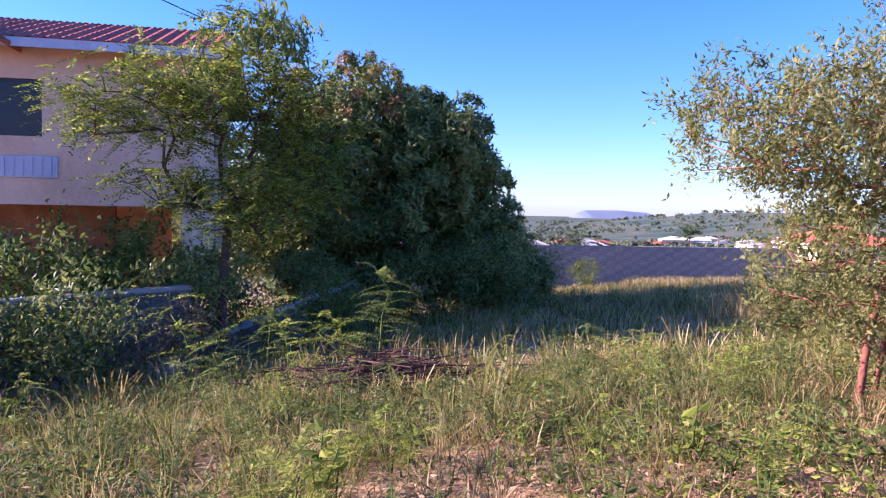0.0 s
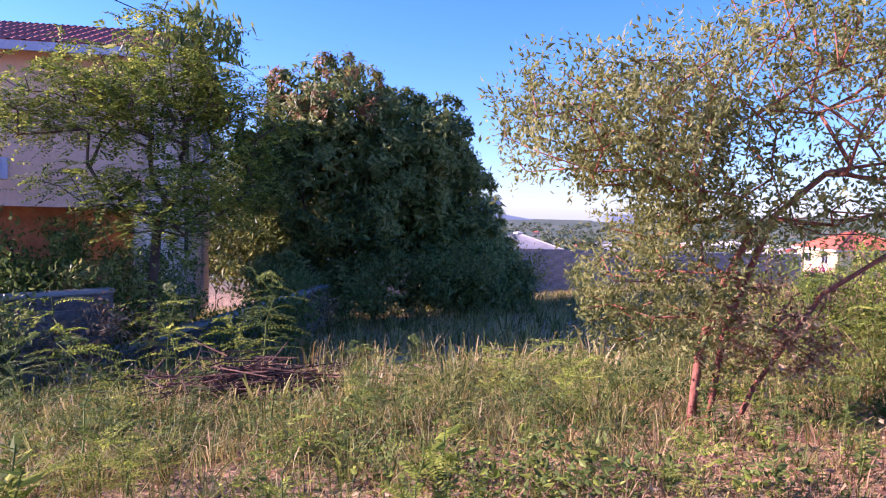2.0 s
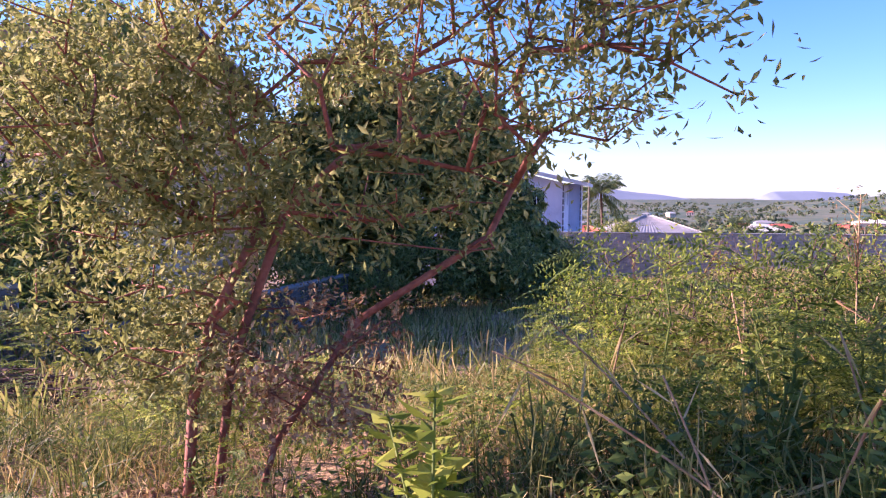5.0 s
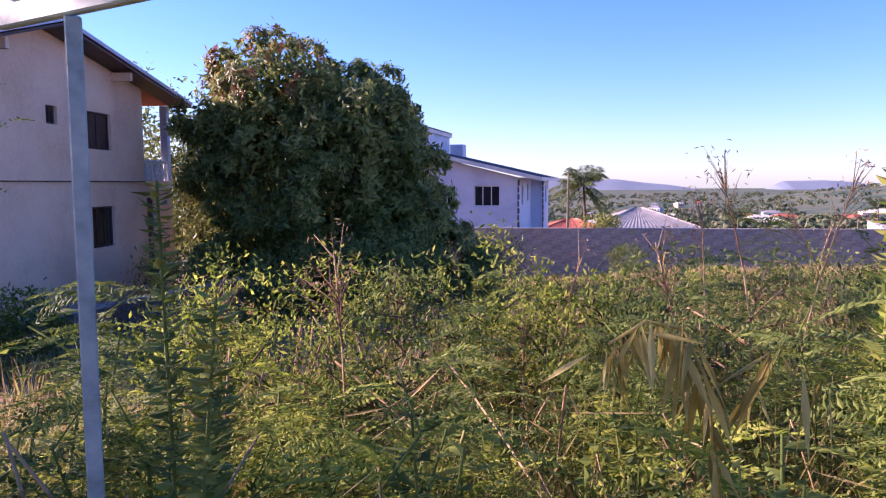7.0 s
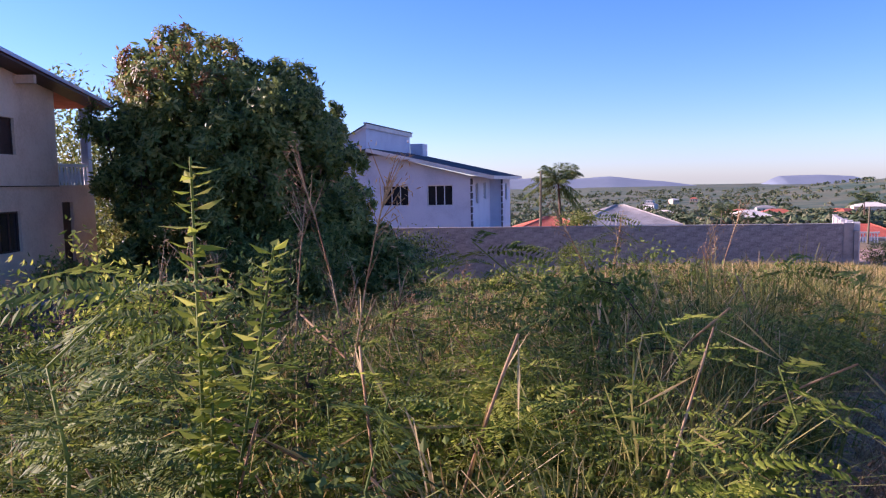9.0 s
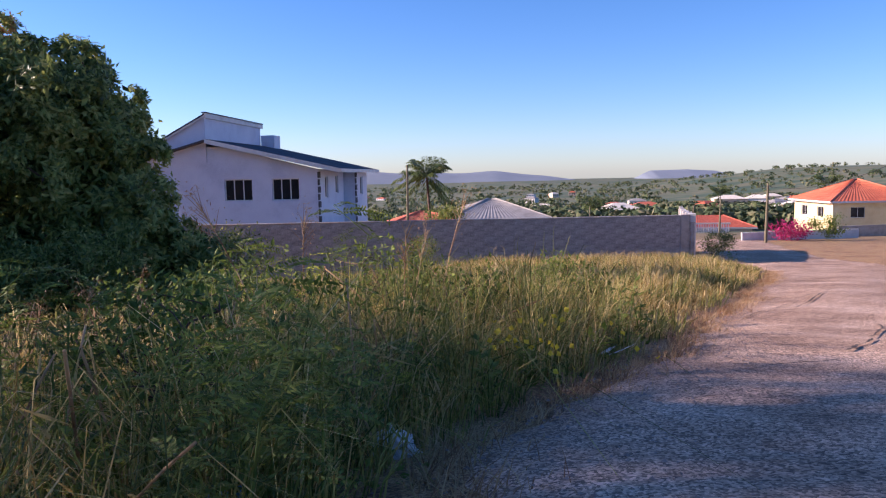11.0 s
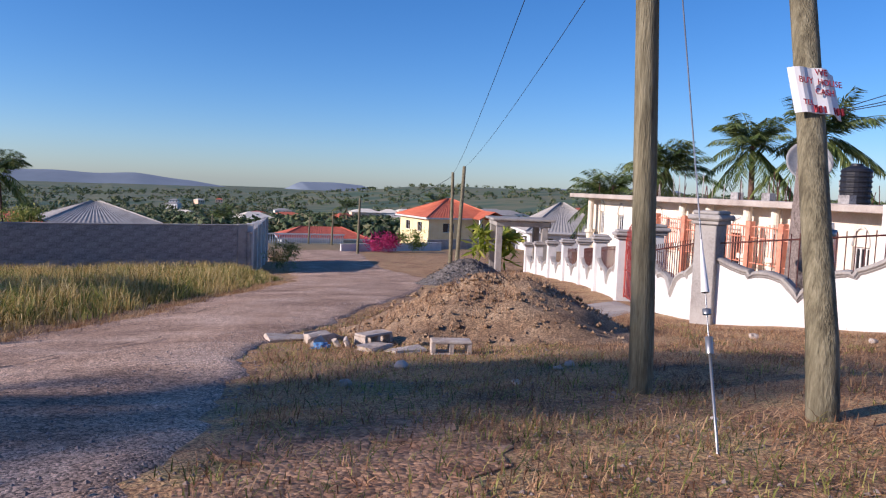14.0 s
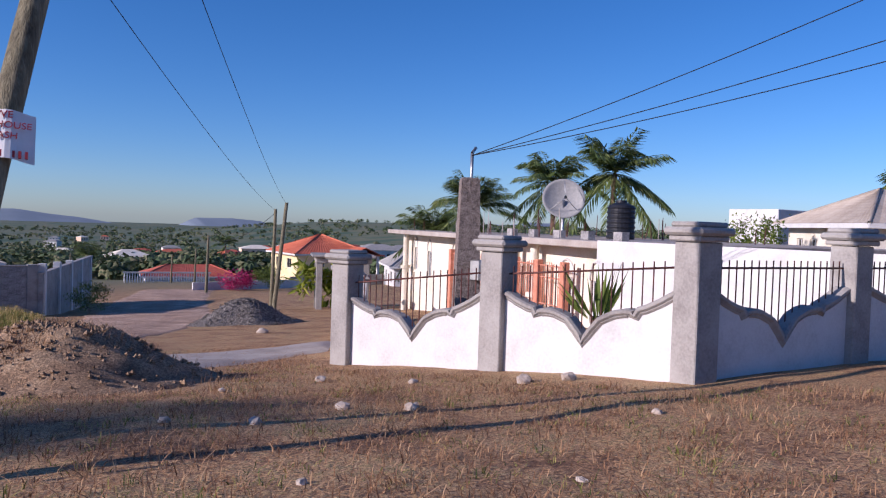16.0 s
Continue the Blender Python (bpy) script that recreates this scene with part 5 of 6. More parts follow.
# short straw on the trodden verge and the bank
rng = np.random.default_rng(111)
X, Y = rng.uniform(-19, -5.5, 24000), rng.uniform(-6, 1, 24000)
d = plot_depth(X, Y)
k = (d > -2.4) & (d < 1.3)
tagged(blades("verge_straw", X[k], Y[k], rng.uniform(.05, .17, k.sum()), rng.uniform(.004, .009, k.sum()), M_TURF, 112, bend=1.3, wind=(.1, 0)), "short brown trampled grass on the verge", "grass", kind="stuff")
X, Y = rng.uniform(3.0, 18, 120000), rng.uniform(-2.0, 13, 120000)
lo_, hi_ = road_span(Y)
k = (X > hi_ + .05) & (X < np.interp(Y, [-3, 3, 8, 12, 16], [22, 13.6, 12, 13, 15])) & (np.sin(X * 3.1 + Y) * np.sin(Y * 2.7 - X) + rng.normal(0, .5, len(X)) > -.3)
tagged(blades("turf_straw", X[k], Y[k], rng.uniform(.025, .095, k.sum()), rng.uniform(.004, .009, k.sum()), M_TURF, 113, bend=1.6, wind=(.1, 0)), "short dry turf blades on the bank", "grass", kind="stuff")
X, Y = rng.uniform(3.2, 12, 26000), rng.uniform(1, 12, 26000)
lo_, hi_ = road_span(Y)
k = (X > hi_) & (X < hi_ + 3.2)
tagged(blades("turf_green", X[k], Y[k], rng.uniform(.03, .09, k.sum()), rng.uniform(.004, .008, k.sum()), M_GRASS, 114, bend=1.4, wind=(.1, 0)), "thin green turf beside the road", "grass", kind="stuff")


rng = np.random.default_rng(118)
X, Y = rng.uniform(3.4, 17, 2600), rng.uniform(-2, 9, 2600)
lo_, hi_ = road_span(Y)
k = (X > hi_ + .1) & (X < np.interp(Y, [-3, 3, 8, 12], [20, 13.4, 11.8, 12.8])) & (np.hypot(X - 8.6, Y - 8.0) > 2.2)
X, Y = X[k], Y[k]
H = rng.uniform(.035, .10, len(X))
tussocks("turf_tuft_dry", X[::2], Y[::2], H[::2], 16, M_TURF, 119, .07, (.004, .008), 1.3, label="dry tufts on the trodden bank")
tussocks("turf_tuft_green", X[1::2], Y[1::2], H[1::2], 12, M_GRASS, 120, .07, (.004, .008), 1.3, label="thin green tufts on the trodden bank")
Y = rng.uniform(-.5, 24, 9000)
lo_, hi_ = road_span(Y)
X = lo_ + np.abs(rng.normal(0, .22, len(Y))) - .1
tagged(blades("road_edge_straw", X, Y, rng.uniform(.04, .16, len(X)), rng.uniform(.004, .009, len(X)), M_DEAD, 121, bend=1.7, wind=(.2, 0)), "fallen straw along the edge of the road", "grass", kind="stuff")


# ---- weeds of the plot ----
def feather_weed(h, n, seed, label, length=.36, mat=None):
    """Upright weed with feather leaves up its stem."""
    rng = np.random.default_rng(seed)
    t = thing("feather_weed", (0, 0, 0), 0, label, "weed", "feathery weeds")
    pts = [np.array((.10 * h * u * u * rng.normal(), .10 * h * u * u, h * u - .05)) for u in np.linspace(0, 1, 6)]
    tube_part("stem", [(a, b, .009 - .0012 * i, .009 - .0012 * (i + 1)) for i, (a, b) in enumerate(zip(pts, pts[1:]))], M_LEAF_W, t, 5)
    u = rng.uniform(.3, 1, n)
    P = np.array([np.interp(u, np.linspace(0, 1, 6), [p[i] for p in pts]) for i in range(3)]).T
    a = np.arange(n) * 2.4
    D = np.stack([np.cos(a), np.sin(a), rng.uniform(.0, .7, n)], 1)
    leaves("foliage", *feathers(P, D, length * rng.uniform(.7, 1.2, n), 15, .045, .0165, seed + 1), mat or M_LEAF_L, t)
    return t


def broad_weed(h, n, seed, label, size=.11, mat=None, spread=.16):
    """Leafy weed with plain oval leaves up one or more stems."""
    rng = np.random.default_rng(seed)
    t = thing("broad_weed", (0, 0, 0), 0, label, "weed", "leafy weeds")
    P, D = [], []
    for s in range(3):
        lean = rng.normal(0, spread, 2)
        hh = h * (1 - .18 * s)
        pts = [np.array((lean[0] * hh * u, lean[1] * hh * u, hh * u - .05)) for u in np.linspace(0, 1, 5)]
        tube_part("stem", [(pts[0], pts[-1], .008, .004)], M_LEAF_W, t, 5)
        for k in range(n):
            u = .18 + .82 * k / n
            P.append([np.interp(u, np.linspace(0, 1, 5), [p[i] for p in pts]) for i in range(3)])
            a = k * 2.4
            D.append((math.cos(a), math.sin(a), rng.uniform(-.1, .6)))
    P, D = np.array(P), np.array(D)
    leaves("foliage", P, D, rng.normal(0, .25, P.shape) + (0, 0, 1), size * rng.uniform(.6, 1.2, len(P)), size * .45 * rng.uniform(.8, 1.2, len(P)), mat or M_LEAF_W, t)
    return t


def reed(h, seed):
    """Dry grass stalk with a loose plume."""
    rng = np.random.default_rng(seed)
    t = thing("dry_reed", (0, 0, 0), 0, "tall dry grass stalk with a feathery plume", "weed", "dry reeds")
    lx, ly = rng.normal(0, .22, 2)
    pts = [np.array((lx * h * u * u, ly * h * u * u, h * u - .05)) for u in np.linspace(0, 1, 7)]
    segs = [(a, b, .0045, .0035) for a, b in zip(pts, pts[1:])]
    for k in range(16):
        u = rng.uniform(.68, 1)
        p = np.array([np.interp(u, np.linspace(0, 1, 7), [q[i] for q in pts]) for i in range(3)])
        d = unit(np.array((rng.normal(0, .5) + lx, rng.normal(0, .5) + ly, 1.1)))
        segs.append((p, p + d * rng.uniform(.10, .24), .003, .001))
    tube_part("stalk", segs, M_DEAD, t, 4)
    P = np.array([q[1] for q in segs[6:]])
    P = np.repeat(P, 5, 0) + rng.normal(0, .03, (len(P) * 5, 3))
    tagged(leaves("plume", P, rng.normal(0, .3, P.shape) + (0, 0, -.2), rng.normal(0, 1, P.shape), .035, .006, M_DEAD, t), kind="stuff")
    return t


def plant(templates, X, Y, seed, s0=.7, s1=1.2):
    """Sets copies of the templates at the given spots, turned and scaled."""
    rng = np.random.default_rng(seed)
    for i, (x, y) in enumerate(zip(X, Y)):
        s = rng.uniform(s0, s1)
        c = copy_thing(templates[i % len(templates)], pose(x, y, float(gz(x, y)), rng.normal(0, 5), rng.normal(0, 5), rng.uniform(0, 360)))
        c.scale = (s, s, s)


def dry_cane(seed):
    """Bare leaning cane with a few dead blades."""
    rng = np.random.default_rng(seed)
    t = thing("dry_cane", (0, 0, 0), 0, "bare dry cane leaning in the tangle", "weed", "dry canes")
    h = rng.uniform(.7, 1.0)
    lean = rng.normal(0, .45, 2)
    pts = [np.array((lean[0] * h * u, lean[1] * h * u, h * u * (1 - .18 * u) - .05)) for u in np.linspace(0, 1, 6)]
    tube_part("cane", [(p, q, .0055, .0045) for p, q in zip(pts, pts[1:])], M_DEAD, t, 5)
    for i in range(4):
        P = np.array([pts[i + 2]])
        leaves("blade", P, rng.normal(0, .6, P.shape) + (0, 0, -.3), rng.normal(0, 1, P.shape), rng.uniform(.16, .36, 1), .012, M_STRAW, t)
    return t


CN = [dry_cane(224), dry_cane(225), dry_cane(226), dry_cane(227)]
FW = [feather_weed(.88, 26, 201, "bright feathery-leaved weed in the tangle"), feather_weed(1.12, 34, 202, "darker feathery-leaved weed in the tangle", .33, M_LEAF_W), feather_weed(.62, 22, 203, "bright feathery-leaved weed in the tangle")]
BW = [broad_weed(.55, 12, 211, "leafy green weed among the grass"), broad_weed(.75, 15, 212, "leafy green weed among the grass"), broad_weed(.35, 9, 213, "low leafy weed among the grass", .13, M_LEAF_L)]
RD = [reed(1.25, 221), reed(1.5, 222), reed(1.1, 223)]
for t_, p_ in zip(CN + FW + BW + RD, [(-3.9, .6), (-2.9, 1.2), (-1.9, 2.2), (-4.8, .9), (-4.9, -.55), (-3.4, -.1), (-2.5, .9), (-6.2, -.4), (-2.0, 1.6), (-10.4, -1.9), (-4.6, 2.0), (-3.7, 1.9), (-5.6, 2.4)]):
    t_.matrix_basis = pose(*p_, float(gz(*p_)))
X, Y, d, rng = spots(1100, -6.8, -.6, -2.4, 4, .05, 2.6, 231)
clump = np.sin(X * 2.3 + 1) * np.sin(Y * 2.9 + X) + .35 * rng.normal(0, 1, len(X)) > -.05
plant(FW, X[clump][:110], Y[clump][:110], 232, .45, .95)
X, Y, d, rng = spots(400, -7.2, -2.2, -.4, 4, 1.0, 3.8, 245)
plant(FW, X[:42], Y[:42], 246, .8, 1.15)
X, Y, d, rng = spots(900, -7, 1.5, -2.2, 9, .0, 3.0, 233)
plant(BW, X[:80], Y[:80], 234)
X, Y, d, rng = spots(400, -7, -.5, 0, 7, 1.0, 5, 235)
plant(RD, X[:40], Y[:40], 236, .6, 1.15)
plant(CN, X[40:130], Y[40:130], 242, .7, 1.3)
X, Y, d, rng = spots(300, -6.6, -.4, -2, 5, .1, 1.4, 243)
plant(CN, X[:60], Y[:60], 244, .6, 1.1)
X, Y, d, rng = spots(900, -16, -6, -4.5, 4, .5, 5, 237)
plant(BW, X[:170], Y[:170], 238, .25, .6)
plant(FW, X[170:230], Y[170:230], 239, .3, .75)
plant(FW, [-13.2, -13.6, -12.6, -14.2, -12.2], [2.6, 3.4, 3.2, 2.4, 2.2], 240, 1.0, 1.4)
plant(FW, [-2.6, -2.9, -2.3, -2.7, -1.9, -3.4], [7.4, 8.3, 7.9, 8.9, 8.6, 7.9], 241, 1.2, 1.7)
tall_one = broad_weed(1.42, 230, 251, "tall upright weed with dark green leaves beside the signpost", .062, None, .09)
tall_one.matrix_basis = pose(-5.34, -.82, float(gz(-5.34, -.82)))
tall_two = broad_weed(1.46, 96, 252, "tall weed with bright young leaves at its tip", .088, M_LEAF_L, .09)
tall_two.matrix_basis = pose(-3.34, .42, float(gz(-3.34, .42)), 0, 4, 0)
bright = broad_weed(.66, 44, 253, "bright green bushy weed by the verge", .12, M_LEAF_L)
bright.matrix_basis = pose(-7.5, -1.75, float(gz(-7.5, -1.75)), 0, 0, 40)
bright_low = broad_weed(.42, 18, 254, "low bright green bushy weed on the verge", .13, M_LEAF_L)
bright_low.matrix_basis = pose(-12.3, -2.2, float(gz(-12.3, -2.2)), 0, 0, 80)
for k, (x, y, r, h) in enumerate([(-6.5, 1.5, .5, 1.15), (-5.9, 1.9, .5, 1.3), (-5.4, 1.6, .45, 1.2), (-4.9, 2.1, .5, 1.3), (-4.4, 1.8, .45, 1.15), (-3.9, 2.2, .5, 1.25), (-6.9, 2.2, .5, 1.3)]):
    bush("yellow_green_bush", x, y, r, h, (M_LEAF_L, M_LEAF_L, M_LEAF_W)[k % 3], "bushy yellow-green weed with small leaves and dry stems", 360 + k, 46, 46, (.048, .02), category="weed")
for k, (x, y, r, h) in enumerate([(-5.6, -1.0, .3, .5), (-5.0, -1.05, .3, .45), (-4.5, -.95, .25, .4)]):
    bush("dark_weed_bush", x, y, r, h, M_LEAF_W, "low dark green weed at the foot of the signpost", 370 + k, 30, 50, (.045, .022), category="weed")
# withered hanging leaves
rng = np.random.default_rng(260)
withered = thing("withered_weed", (-4.09, -.74, float(gz(-4.09, -.74))), 0, "withered weed with hanging yellow leaves", "weed")
arch_pts = [np.array(p) for p in ((0, 0, -.05), (.02, .0, .5), (.0, -.02, .82), (-.06, -.04, .95), (-.14, -.06, .97), (-.22, -.08, .92))]
tube_part("stem", [(p, q, .004, .003) for p, q in zip(arch_pts, arch_pts[1:])], M_YELLOWED, withered, 5)
nodes = np.array([arch_pts[i] * (1 - u) + arch_pts[i + 1] * u for i in (1, 2, 3, 4) for u in (.3, .6, .95)] + [arch_pts[2] + np.array(p) for p in ((.12, -.03, .08), (.2, -.05, .04), (.1, .05, .0))])
P = np.repeat(nodes, 6, 0) + rng.normal(0, .012, (len(nodes) * 6, 3))
leaves("foliage", P, rng.normal(0, .38, P.shape) + (0, 0, -1), rng.normal(0, 1, P.shape), rng.uniform(.09, .20, len(P)), rng.uniform(.013, .024, len(P)), M_YELLOWED, withered)
# a heap of cut brown brush
heap = thing("brush_heap", (-11.95, 1.5, float(gz(-11.95, 1.5))), 15, "heap of cut brown brush and straw", "brush heap")
rng = np.random.default_rng(261)
V, F = tubes([((x, y, z), (x + rng.normal(.1, .3), y + rng.normal(0, .25), z + rng.normal(-.02, .06)), .007, .004) for x, y, z in zip(rng.normal(-.25, .34, 700), rng.normal(0, .2, 700), np.abs(rng.normal(0, .10, 700)) + .12)], 4)
tagged(mesh_obj("cut_brush", V, F, M_BRUSH, heap), kind="stuff")
# small yellow-flowered weed by the road
fl = broad_weed(.55, 14, 262, "dark leafy weed with small yellow flowers", .08)
fl.matrix_basis = pose(-.15, 5.0, float(gz(-.15, 5.0)))
rng = np.random.default_rng(263)
P = np.stack([rng.normal(0, .35, 40), rng.normal(-.2, .3, 40), rng.uniform(.25, .6, 40)], 1)
leaves("blossoms", P, rng.normal(0, 1, P.shape), rng.normal(0, .3, P.shape) + (0, -1, .3), .045, .045, M_YELLOWF, fl)


# ---- flat-roofed cream house behind the fence ----
flat = thing("flat_roofed_house", (25.6, 30.1, 0), -102, "unfinished cream single-storey house with a flat slab roof", "house")
FB, FT = -3.2, .82
holes = [(1.0, 1.5, -.9, .2), (3.0, 3.6, -1.1, .1), (6.3, 7.1, -1.0, .1), (9.6, 10.6, -2.4, -.1), (11.8, 12.8, -2.4, -.1), (15.6, 16.5, -1.3, -.1), (17.4, 18.0, -1.3, -.1)]
bm = panel(19.5, FT - FB, .22, [(a, b, c - FB, d - FB) for a, b, c, d in holes])
wall_part(flat, bm, M_CREAM_W, Matrix.Translation((0, 0, FB)), "front_wall")
part("recess_wall", box(8.4, 14.4, .9, 1.1, FB, FT), M_CREAM, flat, "warm cream wall of the recessed porch")
part("side_wall", box(-.2, 0, 0, 9, FB, FT), M_CREAM_W, flat)
part("side_wall", box(19.5, 19.7, 0, 9, FB, FT), M_WHITE, flat)
part("rear_wall", box(0, 19.5, 8.8, 9, FB, FT), M_CREAM_W, flat)
part("roof_slab", box(-.9, 20.0, -.85, 9.3, FT + .004, FT + .2, bevel=.02), M_SLAB, flat, "projecting concrete roof slab")
for a, b, c, d in holes:
    w = window(flat, a, b, c, d, .06, M_WHITE if d - c < 2 else M_IRON, M_DARK, 2)
for k, (a, b, c, d) in enumerate(holes):
    pts = [((a + b) / 2 + (b - a) / 2 * math.cos(s), -.02, d + .02 + .5 * math.sin(s)) for s in np.linspace(0, math.pi, 9)]
    tube_part("arch_moulding", [(p, q, .035, .035) for p, q in zip(pts, pts[1:])], M_WHITE, flat, 5)
for x in (.7, 9.2, 11.0, 13.2, 14.6):
    V, F = tubes([((x, -.35, FB), (x, -.35, FB + 2.35), .19, .17), ((x, -.35, FB + 2.35), (x, -.35, FB + 2.5), .25, .25), ((x, -.35, FB + 2.5), (x, -.35, FT), .14, .14)], 12)
    mesh_obj("porch_column", V, F, M_CREAM_W, flat, label="cream turned porch column")
for z in (-.95, -.15, .2):
    tube_part("grille_rail", [((7.6, -.5, z), (16.8, -.5, z), .022, .022)], M_SALMON, flat, 5)
for k in range(62):
    x = 7.7 + k * .146
    tube_part("grille_bar", [((x, -.5, -.95), (x, -.5, .2 + .12 * abs(math.sin(k * .42))), .016, .012)], M_SALMON, flat, 5)
for x in (7.6, 9.7, 11.6, 13.6, 15.2, 16.8):
    part("grille_post", box(x - .11, x + .11, -.61, -.39, FB, .36, bevel=.02), M_SALMON, flat, "salmon-painted post")
rng = np.random.default_rng(301)
for k in range(46):
    x, y = rng.uniform(.3, 19.2), rng.choice([.1, 3.1, 6.0]) + rng.normal(0, .05)
    h = rng.uniform(.45, .95)
    tube_part("rebar", [((x, y, FT + .2), (x + rng.normal(0, .04), y + rng.normal(0, .04), FT + .2 + h), .016, .014)], M_IRON if k % 3 else M_SLAB, flat, 5)
for k in range(5):
    x = 11.5 + k * 1.7
    part("parapet_block", box(x, x + .42, .1, .32, FT + .204, FT + .45), M_BLOCK, flat)

dish = thing("satellite_dish", (22.9, 15.4, FT + .2), -35, "large grey mesh satellite dish on the flat roof", "satellite dish")
V, F = [], []
for i in range(9):
    r = .66 * i / 8
    for j in range(28):
        a = j * 2 * math.pi / 28
        V.append((r * math.cos(a), .2 * (r / .66) ** 2 - .2, r * math.sin(a)))
for i in range(8):
    F += [(i * 28 + j, i * 28 + (j + 1) % 28, (i + 1) * 28 + (j + 1) % 28, (i + 1) * 28 + j) for j in range(28)]
bowl = mesh_obj("bowl", V, F, M_DISH, dish, smooth=True)
bowl.matrix_basis = pose(0, 0, 1.25, -22, 0, 0) @ Matrix.Rotation(math.pi, 4, 'Z')
sol = bowl.modifiers.new("thickness", 'SOLIDIFY')
sol.thickness = .02
tube_part("mast", [((0, .1, 0), (0, .1, 1.2), .045, .045)], M_STEEL, dish, 8)
tube_part("feed_arm", [((-.42, -.07, .87), (0, -.52, 1.25), .012, .012), ((.42, -.07, .87), (0, -.52, 1.25), .012, .012), ((0, -.07, 1.77), (0, -.52, 1.28), .012, .012), ((0, -.56, 1.26), (0, -.46, 1.26), .05, .05)], M_STEEL, dish, 6)

tank = thing("water_tank", (26.6, 16.6, FT + .2), 0, "black ribbed plastic water tank on the flat roof", "water tank")
prof = [(.0, 0), (.46, 0), (.5, .05)]
for k in range(6):
    prof += [(.5, .1 + k * .17), (.47, .14 + k * .17), (.47, .2 + k * .17), (.5, .24 + k * .17)]
prof += [(.44, 1.18), (.2, 1.28), (.18, 1.36), (0, 1.36)]
V = [(r * math.cos(j * math.pi / 12), r * math.sin(j * math.pi / 12), z) for r, z in prof for j in range(24)]
F = [(i * 24 + j, i * 24 + (j + 1) % 24, (i + 1) * 24 + (j + 1) % 24, (i + 1) * 24 + j) for i in range(len(prof) - 1) for j in range(24)]
mesh_obj("tank_body", V, F, M_PLASTIC, tank, smooth=False)

# grey service pillar behind the fence
ob = thing("service_pillar", (14.95, 8.75, -1.15), 20, "tapering rough cement service pillar with a meter box", "pillar")
V, F = tubes([((0, 0, 0), (0, 0, 3.25), .36, .23), ((0, 0, 3.25), (0, 0, 3.3), .23, .2)], 4)
mesh_obj("shaft", V, F, M_PEBBLE, ob)
part("meter_box", box(-.18, .18, -.40, -.2, 1.5, 1.85, bevel=.01), M_STEEL, ob)
tube_part("meter", [((.06, -.40, 1.66), (.06, -.48, 1.66), .09, .08)], M_STEEL, ob, 12)
tube_part("service_pipe", [((.05, 0, 3.3), (.05, 0, 3.75), .03, .03), ((.05, 0, 3.75), (.16, 0, 3.85), .03, .03)], M_STEEL, ob, 8)


# ---- poles and cables ----
def pole(name, pts, r0, r1, label, mat=M_POLE, group=""):
    o = Vector(pts[0])
    t = thing(name, o, 0, label, "utility pole", group)
    rel = [np.array(Vector(p) - o) for p in pts]
    n = 14
    line = [rel[0] + (rel[-1] - rel[0]) * u for u in np.linspace(0, 1, n)]
    rng = np.random.default_rng(len(pts) + int(abs(o.x) * 10))
    ring = 16
    V, F = [], []
    for i, p in enumerate(line):
        r = r0 + (r1 - r0) * i / (n - 1)
        for j in range(ring):
            a = j * 2 * math.pi / ring
            q = r * (1 + .03 * math.sin(3 * a + i) + rng.normal(0, .012))
            V.append((p[0] + q * math.cos(a), p[1] + q * math.sin(a), p[2] - (.3 if i == 0 else 0)))
    for i in range(n - 1):
        F += [(i * ring + j, i * ring + (j + 1) % ring, (i + 1) * ring + (j + 1) % ring, (i + 1) * ring + j) for j in range(ring)]
    F.append(tuple((n - 1) * ring + j for j in range(ring)))
    mesh_obj("pole_shaft", V, F, mat, t, smooth=True)
    return t


d1 = Vector((.0, .2, 2.8)) / 2.8
b1 = Vector((7.06, 3.42, float(gz(7.06, 3.42))))
top1 = b1 + d1 * 7.6
p1 = pole("utility_pole", [b1, top1], .082, .066, "upright weathered wooden utility pole")
b2 = Vector((7.36, 2.24, float(gz(7.36, 2.24))))
d2 = Vector((.5, .82, 2.58))
d2.normalize()
p2 = pole("brace_pole", [b2, b2 + d2 * 5.9], .088, .07, "weathered wooden brace pole leaning against the upright one")
f1 = pole("utility_pole", [Vector((19.9, 33.6, float(gz(19.9, 33.6)))), Vector((21.3, 36.0, 2.25))], .12, .09, "leaning wooden utility pole down the road")
f2 = pole("utility_pole", [Vector((20.3, 35.2, float(gz(20.3, 35.2)))), Vector((20.9, 36.6, 1.9))], .11, .08, "wooden utility pole down the road")
for k, (x, y, z) in enumerate([(23.6, 62, -.2), (29.6, 92, -2.6), (27.8, 97, -3.6), (-6.6, 66, 2.0), (18, 120, -4.5)]):
    pole("utility_pole", [Vector((x, y, float(gz(x, y)))), Vector((x + .1, y, z))], .13, .09, "distant wooden utility pole", group="distant poles")


def strand(line, r, parent):
    """One unbroken cable along the points of a line."""
    P = np.array([tuple(p) for p in line], float)
    T = unit(np.gradient(P, axis=0))
    S = unit(np.cross(T, (0.0, 0.0, 1.0)))
    U = np.cross(S, T)
    a = np.arange(5) * 2 * np.pi / 5
    V = (P[:, None] + r * (np.cos(a)[None, :, None] * S[:, None] + np.sin(a)[None, :, None] * U[:, None])).reshape(-1, 3)
    F = [(5 * i + k, 5 * i + (k + 1) % 5, 5 * i + 5 + (k + 1) % 5, 5 * i + 5 + k) for i in range(len(P) - 1) for k in range(5)]
    return mesh_obj("strand", V, F, M_WIRE, parent)


